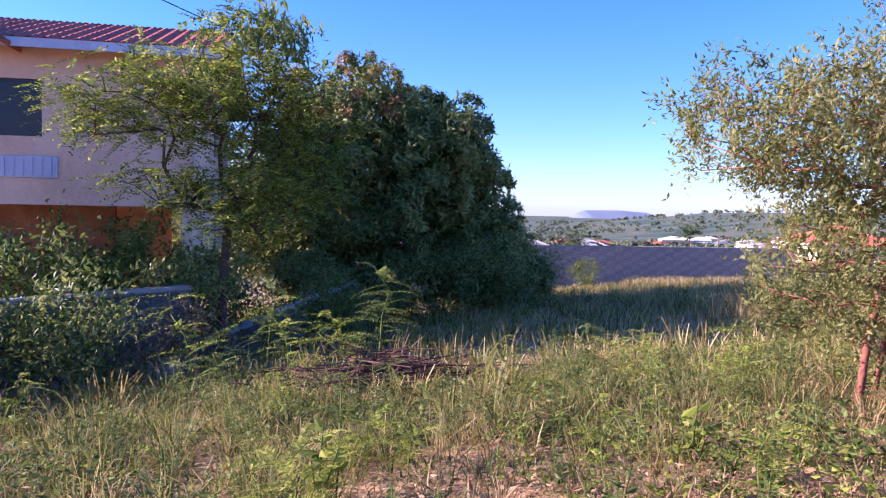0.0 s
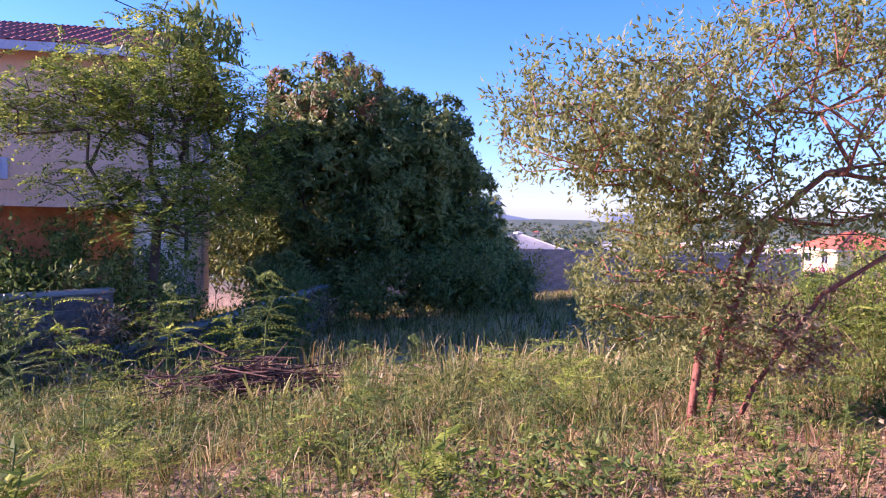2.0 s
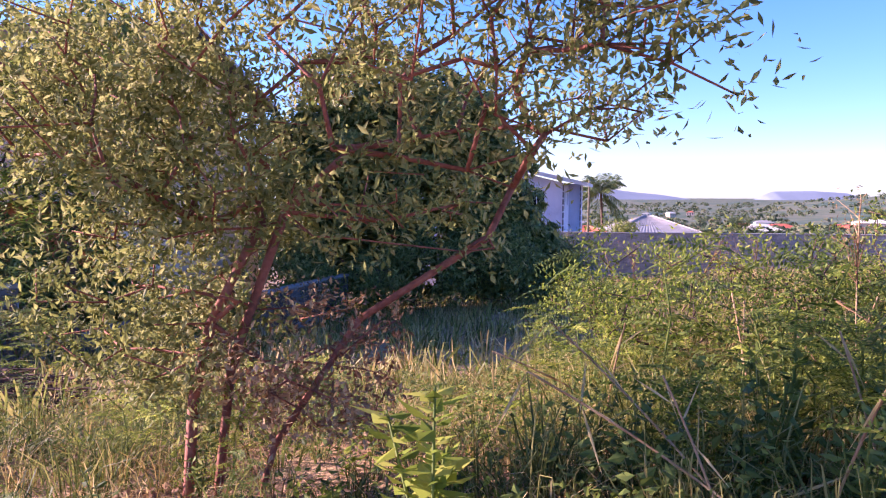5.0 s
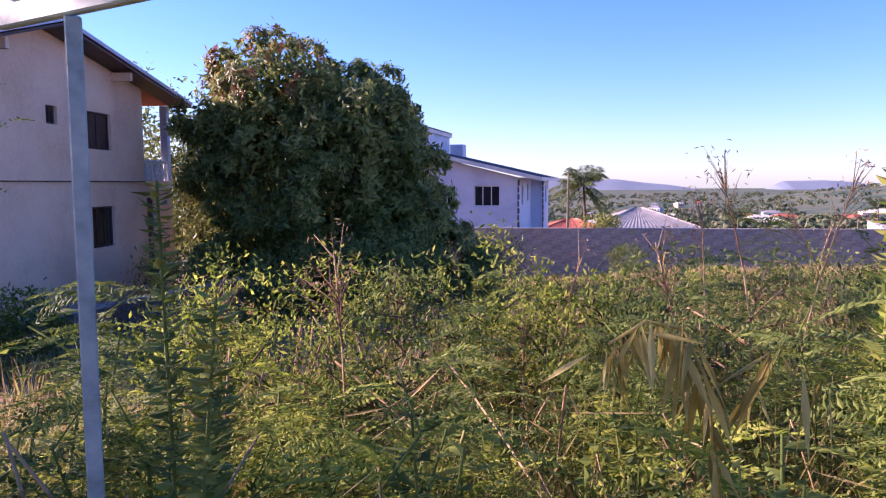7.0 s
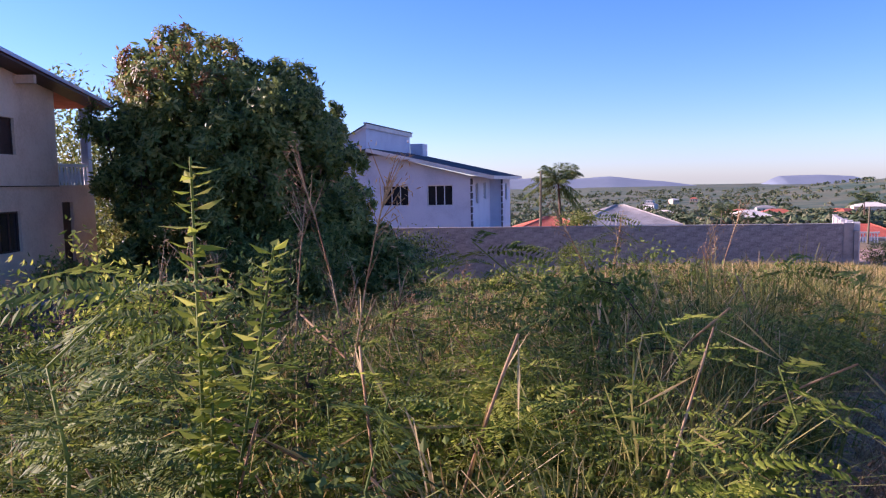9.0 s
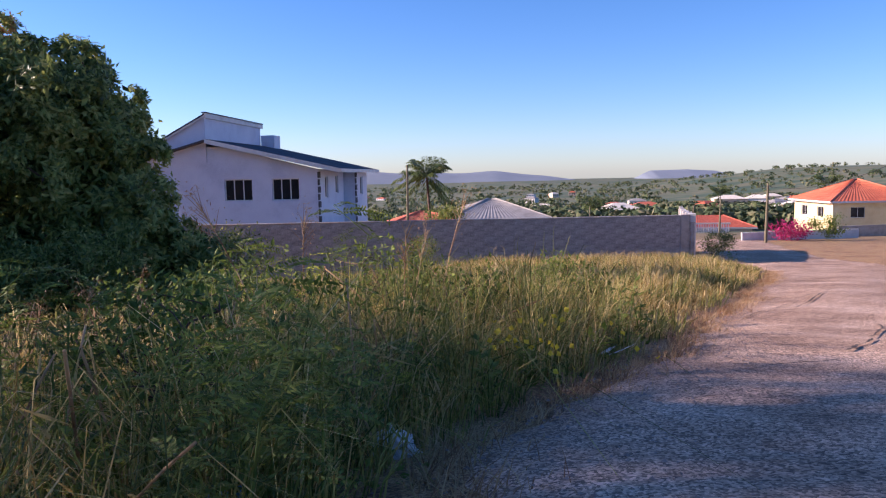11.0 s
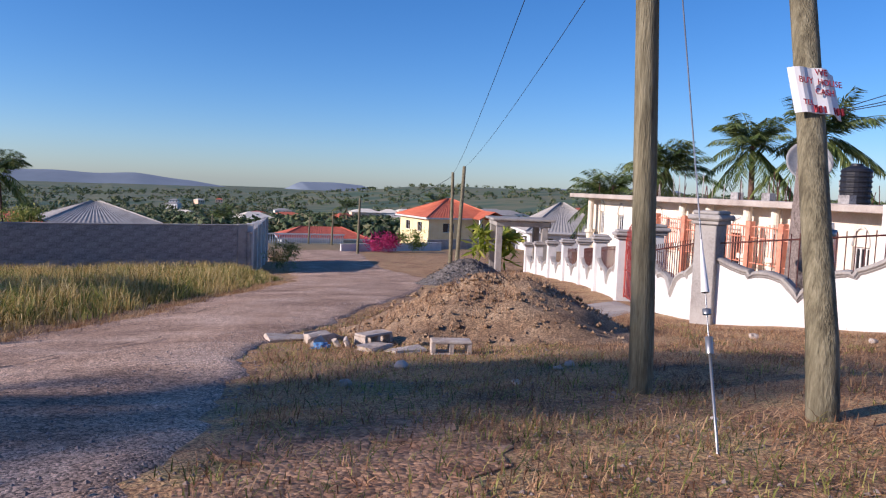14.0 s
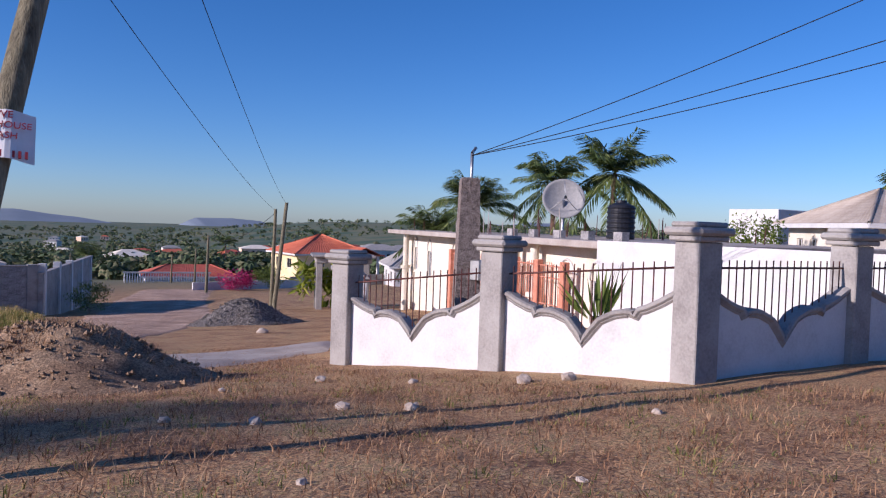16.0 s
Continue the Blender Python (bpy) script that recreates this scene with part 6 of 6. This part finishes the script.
def cable(pts_a, pts_b, sag, r, label="thin black overhead service cable", n=18):
    a, b = Vector(pts_a), Vector(pts_b)
    c = thing("overhead_cable", a, 0, label, "cable", "overhead cables")
    line = [np.array((b - a) * u) - np.array((0, 0, sag * 4 * u * (1 - u))) for u in np.linspace(0, 1, n)]
    strand(line, r, c)


cable(b2 + d2 * 5.3, (21.3, 36.0, 2.15), .35, .0065)
cable(b1 + d1 * 4.9, (20.9, 36.6, 1.8), .35, .0065)
sp = (14.98, 8.75, 2.55)
for e, s in (((20.8, -2.6, 7.3), .25), ((21.6, -3.6, 6.3), .25), ((21.7, -3.6, 5.8), .3)):
    cable(sp, e, s, .008)
cable((-26, 3, 9), (-15.9, 10.5, 4.6), .3, .012)
for a, b in (((23.6, 62, -.4), (20.9, 36.6, 1.7)), ((29.6, 92, -2.8), (23.6, 62, -.4)), ((29.6, 92, -3.0), (52, 100, -1.5)), ((29.6, 92, -3.2), (8, 100, -4.5))):
    cable(a, b, .8, .015)

# guy wire with its guard
gb = Vector((6.30, 1.97, float(gz(6.30, 1.97))))
guy = thing("guy_wire", gb, 0, "steel guy wire with a pale guard rod", "guy wire")
gd = (b1 + d1 * 5.2 - gb)
tube_part("wire", [((0, 0, 0), gd, .004, .004)], M_STEEL, guy, 6)
tube_part("guard_rod", [(gd * .0, gd * .085, .007, .007)], M_STEEL, guy, 8)
tube_part("clamp", [(gd * .085, gd * .1, .018, .018), (gd * .12, gd * .125, .02, .02)], M_STEEL, guy, 8)
tube_part("sleeve", [(gd * .14, gd * .19, .02, .004)], M_CARD, guy, 8)

# hand-lettered card on the brace pole
sc = b2 + d2 * 1.98
side = Vector((.96, -.10, .0)).normalized()
card = thing("paper_notice", (0, 0, 0), 0, "white card notice hand-lettered in red, tacked to the pole", "sign")
upv = d2.copy()
nrm = side.cross(upv).normalized()
mcard = Matrix.Translation(sc + nrm * .095) @ Matrix((side, upv - side * upv.dot(side), nrm)).transposed().to_4x4()
card.matrix_basis = mcard
V, F = [], []
for i in range(13):
    x = -.18 + .36 * i / 12
    bend = -.05 * (abs(x) / .18) ** 2 + .012 * math.sin(i)
    V += [(x, -.15 - .03 * i / 12, bend), (x, .15 - .02 * i / 12, bend)]
for i in range(12):
    F.append((2 * i, 2 * i + 2, 2 * i + 3, 2 * i + 1))
sheet = mesh_obj("sheet", V, F, M_CARD, card)
so = sheet.modifiers.new("thickness", 'SOLIDIFY')
so.thickness, so.offset = .004, -1


def lettering(text, parent, at, size, mat, name="lettering"):
    c = bpy.data.curves.new(name, 'FONT')
    c.body, c.size, c.align_x, c.extrude = text, size, 'CENTER', .0015
    tmp = new(name + "_curve", c)
    dg = bpy.context.evaluated_depsgraph_get()
    me = bpy.data.meshes.new_from_object(tmp.evaluated_get(dg))
    bpy.data.objects.remove(tmp)
    me.materials.clear()
    me.materials.append(mat)
    o = new(name, me)
    o.parent = parent
    o.matrix_basis = at
    return o


lettering("WE", card, pose(0.02, .085, .008), .062, M_INK)
lettering("BUY  HOUSE", card, pose(0, .022, .008, 0, 0, -3), .058, M_INK)
lettering("CASH", card, pose(.02, -.045, .008, 0, 0, -3), .058, M_INK)
lettering("TEL", card, pose(-.115, -.115, .004, 0, 0, -3), .05, M_INK)
for k in range(7):
    part("number_bar", box(-.065 + k * .033, -.05 + k * .033, -.155 - k * .002, -.112 - k * .002, -.012, .002), M_INK, card)

# ---- street name sign ----
st = thing("street_sign", (-5.3, -1.18, float(gz(-5.3, -1.18))), 0, "faded green street sign on a square teal post", "street sign")
H = 1.5 - float(gz(-5.3, -1.18))
bmp = box(-.015, .015, -.015, .015, -.2, H, bevel=.003)
bmp.transform(Matrix.Rotation(radians(35), 4, 'Z'))
part("sign_post", bmp, M_POST, st)
pl = part("sign_plate", box(-.25, .32, -.012, .012, 0, .2, bevel=.004), M_SIGNGREEN, st, "green name plate with pale lettering")
pl.matrix_basis = pose(0, 0, H + .004, 0, 0, -20)
for k, (x, w, h) in enumerate([(-.19, .03, .07), (-.155, .03, .07), (-.09, .02, .09), (-.055, .012, .09), (-.02, .03, .09), (.02, .012, .09), (.06, .03, .09), (.105, .03, .09), (.15, .03, .09), (.2, .03, .09), (.245, .03, .09)]):
    part("letter_bar", box(x, x + w, -.0165, -.0125, .05, .05 + h), M_CARD, pl)


# ---- heaps, blocks and stones ----
def heap_mesh(name, x, y, rx, ry, h, mat, label, seed, lumps=.12, stones=0, smat=None, category="heap"):
    t = thing(name, (x, y, float(gz(x, y))), 0, label, category)
    rng = np.random.default_rng(seed)
    n, m = 44, 18
    V, F = [(0, 0, h)], []
    ph = rng.uniform(0, 6, 6)
    for i in range(1, m + 1):
        u = i / m
        for j in range(n):
            a = j * 2 * math.pi / n
            k = 1 + .12 * math.sin(2 * a + ph[0]) + .08 * math.sin(5 * a + ph[1])
            px, py = rx * u * k * math.cos(a), ry * u * k * math.sin(a)
            z = h * (math.cos(math.pi * u) + 1) / 2 + lumps * h * (math.sin(px * 6 + ph[2]) * math.sin(py * 7 + ph[3]) + .6 * rng.normal(0, .5)) * (1 - u) ** .5
            z += float(gz(x + px, y + py) - gz(x, y)) - .06 * (u > .93)
            V.append((px, py, z))
    F += [(0, 1 + j, 1 + (j + 1) % n) for j in range(n)]
    for i in range(m - 1):
        F += [(1 + i * n + j, 1 + (i + 1) * n + j, 1 + (i + 1) * n + (j + 1) % n, 1 + i * n + (j + 1) % n) for j in range(n)]
    mesh_obj("mound", V, F, mat, t, smooth=True)
    if stones:
        W, G = [], []
        pts = np.array(V)
        for k in range(stones):
            p = pts[rng.integers(0, len(pts))] + rng.normal(0, .06, 3) * (1, 1, .1)
            s = rng.uniform(.012, .04) * (1.4 if k % 9 == 0 else 1)
            c = len(W)
            W += [tuple(p + np.array(o) * s * rng.uniform(.7, 1.3, 3)) for o in ((1, 0, 0), (0, 1, 0), (-1, 0, 0), (0, -1, 0), (0, 0, .9), (0, 0, -.8))]
            G += [(c, c + 1, c + 4), (c + 1, c + 2, c + 4), (c + 2, c + 3, c + 4), (c + 3, c, c + 4), (c + 1, c, c + 5), (c + 2, c + 1, c + 5), (c + 3, c + 2, c + 5), (c, c + 3, c + 5)]
        tagged(mesh_obj("soil_crumb", W, G, smat or mat, t), kind="stuff")
    return t


soil = heap_mesh("soil_heap", 8.35, 7.9, 2.35, 1.75, .72, M_EARTH, "big heap of red-brown soil with dry weeds", 401, .09, 1500, M_EARTH)
rng = np.random.default_rng(402)
P = np.stack([rng.normal(0, .9, 1500), rng.normal(0, .65, 1500)], 1)
r = np.hypot(P[:, 0] / 2.35, P[:, 1] / 1.75)
P, r = P[r < .95], r[r < .95]
Z = .72 * (np.cos(np.pi * r) + 1) / 2 + gz(8.35 + P[:, 0], 7.9 + P[:, 1])
blades("dry_weed", 8.35 + P[:, 0], 7.9 + P[:, 1], rng.uniform(.05, .16, len(P)), rng.uniform(.004, .009, len(P)), M_TURF, 403, bend=1.2, base=Z).matrix_basis = Matrix()
wd = bpy.data.objects["dry_weed"]
wd.parent = soil
wd.matrix_basis = Matrix.Translation(-soil.matrix_basis.translation)
tagged(wd, kind="stuff")
heap_mesh("gravel_heap", 15.1, 22.6, 1.9, 1.7, .85, M_GRAVEL, "heap of grey gravel beside the road", 404, .04, 1800, M_GRAVEL)


def hollow_block(x, y, rz, tilt=0, label="weathered hollow concrete block lying on the turf"):
    b = thing("concrete_block", (x, y, float(gz(x, y)) - .005), rz, label, "concrete block", "loose concrete blocks")
    bm = bmesh.new()
    for a in ((-.2, .2, -.075, -.045), (-.2, .2, .045, .075)):
        add_box(bm, a[0], a[1], a[2], a[3], 0, .19, bevel=.008)
    for x0 in (-.2, -.02, .16):
        add_box(bm, x0, x0 + .04, -.045, .045, .002, .188)
    o = part("block_body", bm, M_STONE, b)
    o.matrix_basis = Matrix.Translation((0, 0, .075)) @ Matrix.Rotation(radians(90), 4, 'X') @ Matrix.Translation((0, 0, -.095)) if tilt else Matrix()
    return b


hollow_block(6.85, 6.05, -18, 1)
hollow_block(6.42, 7.15, 22, 1)


def slab_piece(x, y, rz, a, b, h, rx=0, ry=0):
    s = thing("cement_fragment", (x, y, float(gz(x, y)) + h * .4), rz, "broken piece of cement slab by the road", "rubble", "broken cement pieces")
    bm = box(-a / 2, a / 2, -b / 2, b / 2, -h / 2, h / 2, bevel=.012)
    for v in bm.verts:
        v.co += Vector(np.random.default_rng(int(abs(v.co.x * 1e4 + v.co.y * 1e3)) + int(x * 100)).normal(0, .012, 3))
    o = part("fragment", bm, M_STONE, s)
    o.matrix_basis = pose(0, 0, 0, rx, ry, 0)


for a in ((5.95, 7.75, 10, .32, .2, .12), (6.15, 7.9, 40, .3, .2, .08, 0, 12), (5.85, 7.2, 60, .3, .18, .06, 40, 0), (6.0, 7.1, 80, .22, .16, .05, 60, 10), (6.1, 7.05, 75, .24, .16, .05, 65, 0), (5.7, 8.1, 0, .55, .3, .05, 0, 4), (6.2, 6.5, 30, .3, .22, .05), (6.5, 6.35, 10, .4, .2, .03)):
    slab_piece(*a)
bag_b = thing("blue_plastic_scrap", (5.8, 7.02, float(gz(5.8, 7.02))), 0, "crumpled blue plastic scrap among the rubble", "litter")


def crumple(parent, r, h, mat, seed, name="crumpled_sheet"):
    bm = bmesh.new()
    bmesh.ops.create_icosphere(bm, subdivisions=3, radius=1)
    rng = np.random.default_rng(seed)
    for v in bm.verts:
        k = 1 + .35 * noise.noise(v.co * 2.3 + Vector((seed, 0, 0))) + .12 * rng.normal()
        v.co = Vector((v.co.x * r * k, v.co.y * r * .75 * k, max(v.co.z * k, -.3) * h + .3 * h))
    part(name, bm, mat, parent)


crumple(bag_b, .09, .05, M_BLUE, 3)
bag_w = thing("plastic_bag", (-.95, 3.45, float(gz(-.95, 3.45))), 0, "crumpled white plastic bag in the grass", "litter")
crumple(bag_w, .11, .1, M_BAG, 5)
bag_c = thing("plastic_bag", (-1.55, 2.75, float(gz(-1.55, 2.75))), 0, "crumpled pale blue plastic bag in the grass", "litter")
crumple(bag_c, .11, .06, M_BLUE, 6)
husk = thing("dry_husk", (.5, 6.3, float(gz(.5, 6.3))), 30, "curled pale dead palm husk at the road's edge", "litter")
leaves("husk_leaf", np.array([(0, 0, .02), (.1, 0, .02), (.05, .05, .03)]), np.array([(1, .2, .25), (.8, -.3, .3), (.5, .5, .5)]), np.array([(0, 0, 1.0), (0, .3, 1), (.2, 0, 1)]), np.array([.4, .35, .3]), np.array([.07, .06, .06]), M_CARD, husk)


def stone(x, y, s, seed, mat=M_STONE):
    t = thing("loose_stone", (x, y, float(gz(x, y))), seed * 37 % 360, "small pale loose stone on the turf", "stone", "loose stones")
    bm = bmesh.new()
    bmesh.ops.create_icosphere(bm, subdivisions=2, radius=s)
    rng = np.random.default_rng(seed)
    for v in bm.verts:
        v.co = Vector((v.co.x * 1.3, v.co.y, v.co.z * .7 + s * .35)) * (1 + rng.normal(0, .05) + .3 * noise.noise(v.co / s * 1.1 + Vector((seed, 0, 0))))
    part("stone_body", bm, mat, t)


for k, (x, y, s) in enumerate([(7.28, 4.6, .045), (6.48, 4.11, .035), (6.9, 2.6, .02), (7.2, 1.7, .036), (8.8, 3.5, .04), (12.9, 4.4, .09), (10.8, 3.3, .06), (10.36, 3.76, .06), (14.0, 17.2, .13), (13.4, 4.2, .09), (10.9, 3.4, .04), (9.4, 3.2, .05), (7.1, 4.5, .03), (8.2, 4.9, .03), (11.9, 5.2, .05), (9.0, 1.2, .03), (12.2, 1.8, .04), (5.3, 4.5, .04), (6.0, 5.2, .05), (11.2, 6.3, .06), (9.8, 5.6, .04), (10.3, .6, .03)]):
    stone(x, y, s, k + 1)
rng = np.random.default_rng(410)
n = 9500
X, Y = rng.uniform(-2, 9, n), rng.uniform(0, 14, n)
lo_, hi_ = road_span(Y)
k = (X > lo_ - .3) & (X < hi_ + 3)
X, Y = X[k], Y[k]
Z = gz(X, Y) + np.where((X > lo_[k]) & (X < hi_[k]), .045, .0)
W, G = [], []
for x, y, z in zip(X, Y, Z):
    s = rng.uniform(.005, .017)
    c = len(W)
    W += [(x + s, y, z), (x, y + s, z), (x - s, y, z), (x, y - s, z), (x, y, z + s * .8)]
    G += [(c, c + 1, c + 4), (c + 1, c + 2, c + 4), (c + 2, c + 3, c + 4), (c + 3, c, c + 4)]
tagged(mesh_obj("road_grit", W, G, M_GRIT), "loose grit and pebbles on the road", "gravel", kind="stuff")

# cement apron before the gate
V, F = [], []
for i in range(13):
    u = i / 12
    for j in range(9):
        v = j / 8
        a = np.array((9.3, 11.6)) * (1 - u) + np.array((14.6, 13.2)) * u
        b = np.array((9.6, 8.7)) * (1 - u) + np.array((13.3, 10.9)) * u
        p = a * (1 - v) + b * v
        V.append((p[0], p[1], float(gz(*p)) + .05 - (.09 if i in (0, 12) or j in (0, 8) else 0)))
F = [(i * 9 + j, (i + 1) * 9 + j, (i + 1) * 9 + j + 1, i * 9 + j + 1) for i in range(12) for j in range(8)]
tagged(mesh_obj("pavement_drive", V, F, M_SLAB, smooth=True), "pale cement apron before the red gate", "pavement", kind="structure")
# broken pale patch of old paving in the turf
rng = np.random.default_rng(411)
old = thing("old_paving", (4.9, 2.7, float(gz(4.9, 2.7))), 0, "broken patch of old pale paving in the turf", "paving")
for k, (cx, cy, rr) in enumerate([(4.6, 2.9, .42), (5.15, 3.1, .36), (4.95, 2.35, .40), (4.35, 2.25, .36), (5.3, 2.6, .28), (4.75, 1.9, .34)]):
    bm = bmesh.new()
    vs = []
    for a in np.linspace(0, 2 * math.pi, 10)[:-1]:
        px, py = cx + rr * rng.uniform(.8, 1.15) * math.cos(a), cy + rr * rng.uniform(.8, 1.1) * math.sin(a)
        vs.append(bm.verts.new((px - 4.9, py - 2.7, float(gz(px, py) - gz(4.9, 2.7)) + .008)))
    f = bm.faces.new(vs)
    ex = bmesh.ops.extrude_face_region(bm, geom=[f])
    for v in ex["geom"]:
        if isinstance(v, bmesh.types.BMVert):
            v.co.z -= .08
    part("paving_piece", bm, M_PAVING, old)

# ---- low block wall of the peach house's plot ----
low = block_wall("plot_wall", (-20.5, -.9), (-15.1, 5.4), -.42, "low grey block wall overgrown with plants")
low2 = block_wall("plot_wall_back", (-15.1, 5.6), (-13.4, 15.5), -1.35, "low grey block wall below the house")

# ---- beyond the fence ----
tan = hip_house("tan_roof_house", 40.2, 15.1, -32, 14, 8, -2.2, 2.0, 3.75, M_CREAM_W, M_TAN, "pale house with a broad tan sheet roof", ridge=4.5, wins=((.12, .2), (.3, .38)))
part("block_house", box(54, 58, 29, 33, -2.5, 3.2, bevel=.05), M_WHITE, thing("white_block_house", (0, 0, 0), 0, "plain white upper storey of a far house", "house"))
yard = thing("yard_wall", (0, 0, 0), 0, "white rendered yard wall behind the fence, one stretch greyed for shade", "wall", kind="structure")
part("wall_panel", box(20.4, 20.6, 2.5, 11.2, -1.2, 1.05), M_WHITE, yard)
# grey instead of white here: the shade on this stretch is in its colour
part("wall_panel", box(20.6, 36, 2.3, 2.5, -1.2, .35), M_RENDER, yard)
gp = thing("gate_porch", (23.6, 34.0, 0), -20, "grey cement gate porch with a moulded flat top", "porch")
part("porch_roof", box(-1.3, 1.6, -1.2, 1.6, -.85, -.55, bevel=.04), M_RENDER, gp)
part("porch_cornice", box(-1.5, 1.8, -1.4, 1.8, -.546, -.42, bevel=.03), M_RENDER, gp)
for x in (-1.1, 1.3):
    for y in (-1.0, 1.3):
        part("porch_column", box(x - .16, x + .16, y - .16, y + .16, -4.2, -.85, bevel=.02), M_RENDER, gp)
ag = thing("agave", (14.55, 5.0, -.45), 0, "spiky agave leaning over the fence", "agave")
rng = np.random.default_rng(420)
a = rng.uniform(0, 6.28, 26)
leaves("foliage", np.stack([.1 * np.cos(a), .1 * np.sin(a), np.full(26, .55)], 1), np.stack([np.cos(a) * .6 - .25, np.sin(a) * .6, rng.uniform(.5, 1.5, 26)], 1), rng.normal(0, .3, (26, 3)) + (0, 0, 1), rng.uniform(.5, .95, 26), .07, M_LEAF_W, ag)
mesh_obj("trunk", *tubes([((0, 0, -.2), (0, 0, .6), .08, .06)], 8), M_BARK, ag)
bal = thing("balustrade", (22.6, 101, float(gz(22.6, 101))), -8, "white balustrade before the low red-roofed house", "balustrade")
part("rail", box(0, 11, -.12, .12, 1.25, 1.45), M_WHITE, bal)
for k in range(34):
    tube_part("baluster", [((.2 + k * .32, 0, -.3), (.2 + k * .32, 0, .5), .06, .11), ((.2 + k * .32, 0, .5), (.2 + k * .32, 0, 1.25), .11, .06)], M_WHITE, bal, 6)
gw = thing("garden_wall", (24.0, 68.5, float(gz(24, 68.5))), 12, "low white garden wall along the road", "wall", kind="structure")
part("wall_panel", box(0, 12, 0, .2, -.6, .75), M_WHITE, gw)
part("wall_panel", box(13, 26, 4, 4.2, -.6, .7), M_RENDER, gw)


# ---- cracks in the road ----
def crack(pts, w, seed):
    """A dark ragged crack along the road."""
    rng = np.random.default_rng(seed)
    line = np.array([np.array(pts[0]) + (np.array(pts[-1]) - np.array(pts[0])) * u for u in np.linspace(0, 1, 22)])
    line += np.cumsum(rng.normal(0, .02, line.shape), 0) * .6
    V, F = [], []
    for i, (x, y) in enumerate(line):
        k = w * rng.uniform(.35, 1.2) * (1 - abs(2 * i / 21 - 1) ** 3)
        lo1, hi1 = road_span(np.array([y]))
        u = float(np.clip((x - lo1[0]) / (hi1[0] - lo1[0]), 0, 1))
        z = float(gz(x, y)) + .05 * math.sin(math.pi * u) + .034
        V += [(x - k, y - k * .5, z), (x + k, y + k * .5, z)]
    F = [(2 * i, 2 * i + 2, 2 * i + 3, 2 * i + 1) for i in range(21)]
    return tagged(mesh_obj("road_crack", V, F, M_TAR), "dark ragged crack in the asphalt", "crack", "road cracks")


for k, (a, b, w) in enumerate([((2.6, 6.2), (3.4, 7.1), .045), ((3.4, 7.2), (4.4, 9.0), .03), ((2.9, 9.8), (5.0, 12.6), .03), ((1.4, 5.2), (2.5, 5.9), .03), ((4.2, 11.0), (6.4, 14.5), .03), ((1.2, 6.8), (2.2, 7.9), .02), ((5.0, 13.0), (7.6, 15.2), .04), ((2.0, 4.6), (3.3, 4.9), .02)]):
    crack((a, b), w, 500 + k)


# ---- blocks of the boundary walls, nearest and last ----
def lay_blocks(wall, rows, mat, course=.2, length=.42, x0=0.0, x1=None, proud=.0):
    w, L, base, top, thick = wall
    me = {}
    for r in range(rows):
        z = top - (r + 1) * course
        if z < base:
            break
        x = x0 - (length / 2 if r % 2 else 0)
        end = L if x1 is None else x1
        while x < end:
            a, b = max(x, x0), min(x + length, end)
            if b - a > .06:
                key = round(b - a, 3)
                if key not in me:
                    bm = box(.005, b - a - .005, -.004, .012, .005, course - .005, bevel=.003)
                    m = bpy.data.meshes.new("block")
                    bm.to_mesh(m)
                    bm.free()
                    m.materials.append(mat)
                    me[key] = m
                o = new("block", me[key])
                o.parent = w
                o.matrix_basis = Matrix.Translation((a, -.002 * ((r * 7 + int(x * 5)) % 3), z))
            x += length


lay_blocks(boundary, 9, M_BLOCK, .25, .95, x0=2.0)
lay_blocks(low, 5, M_BLOCK_OLD, .2, .42, x0=.5)
lay_blocks(low2, 4, M_BLOCK_OLD, .2, .42)
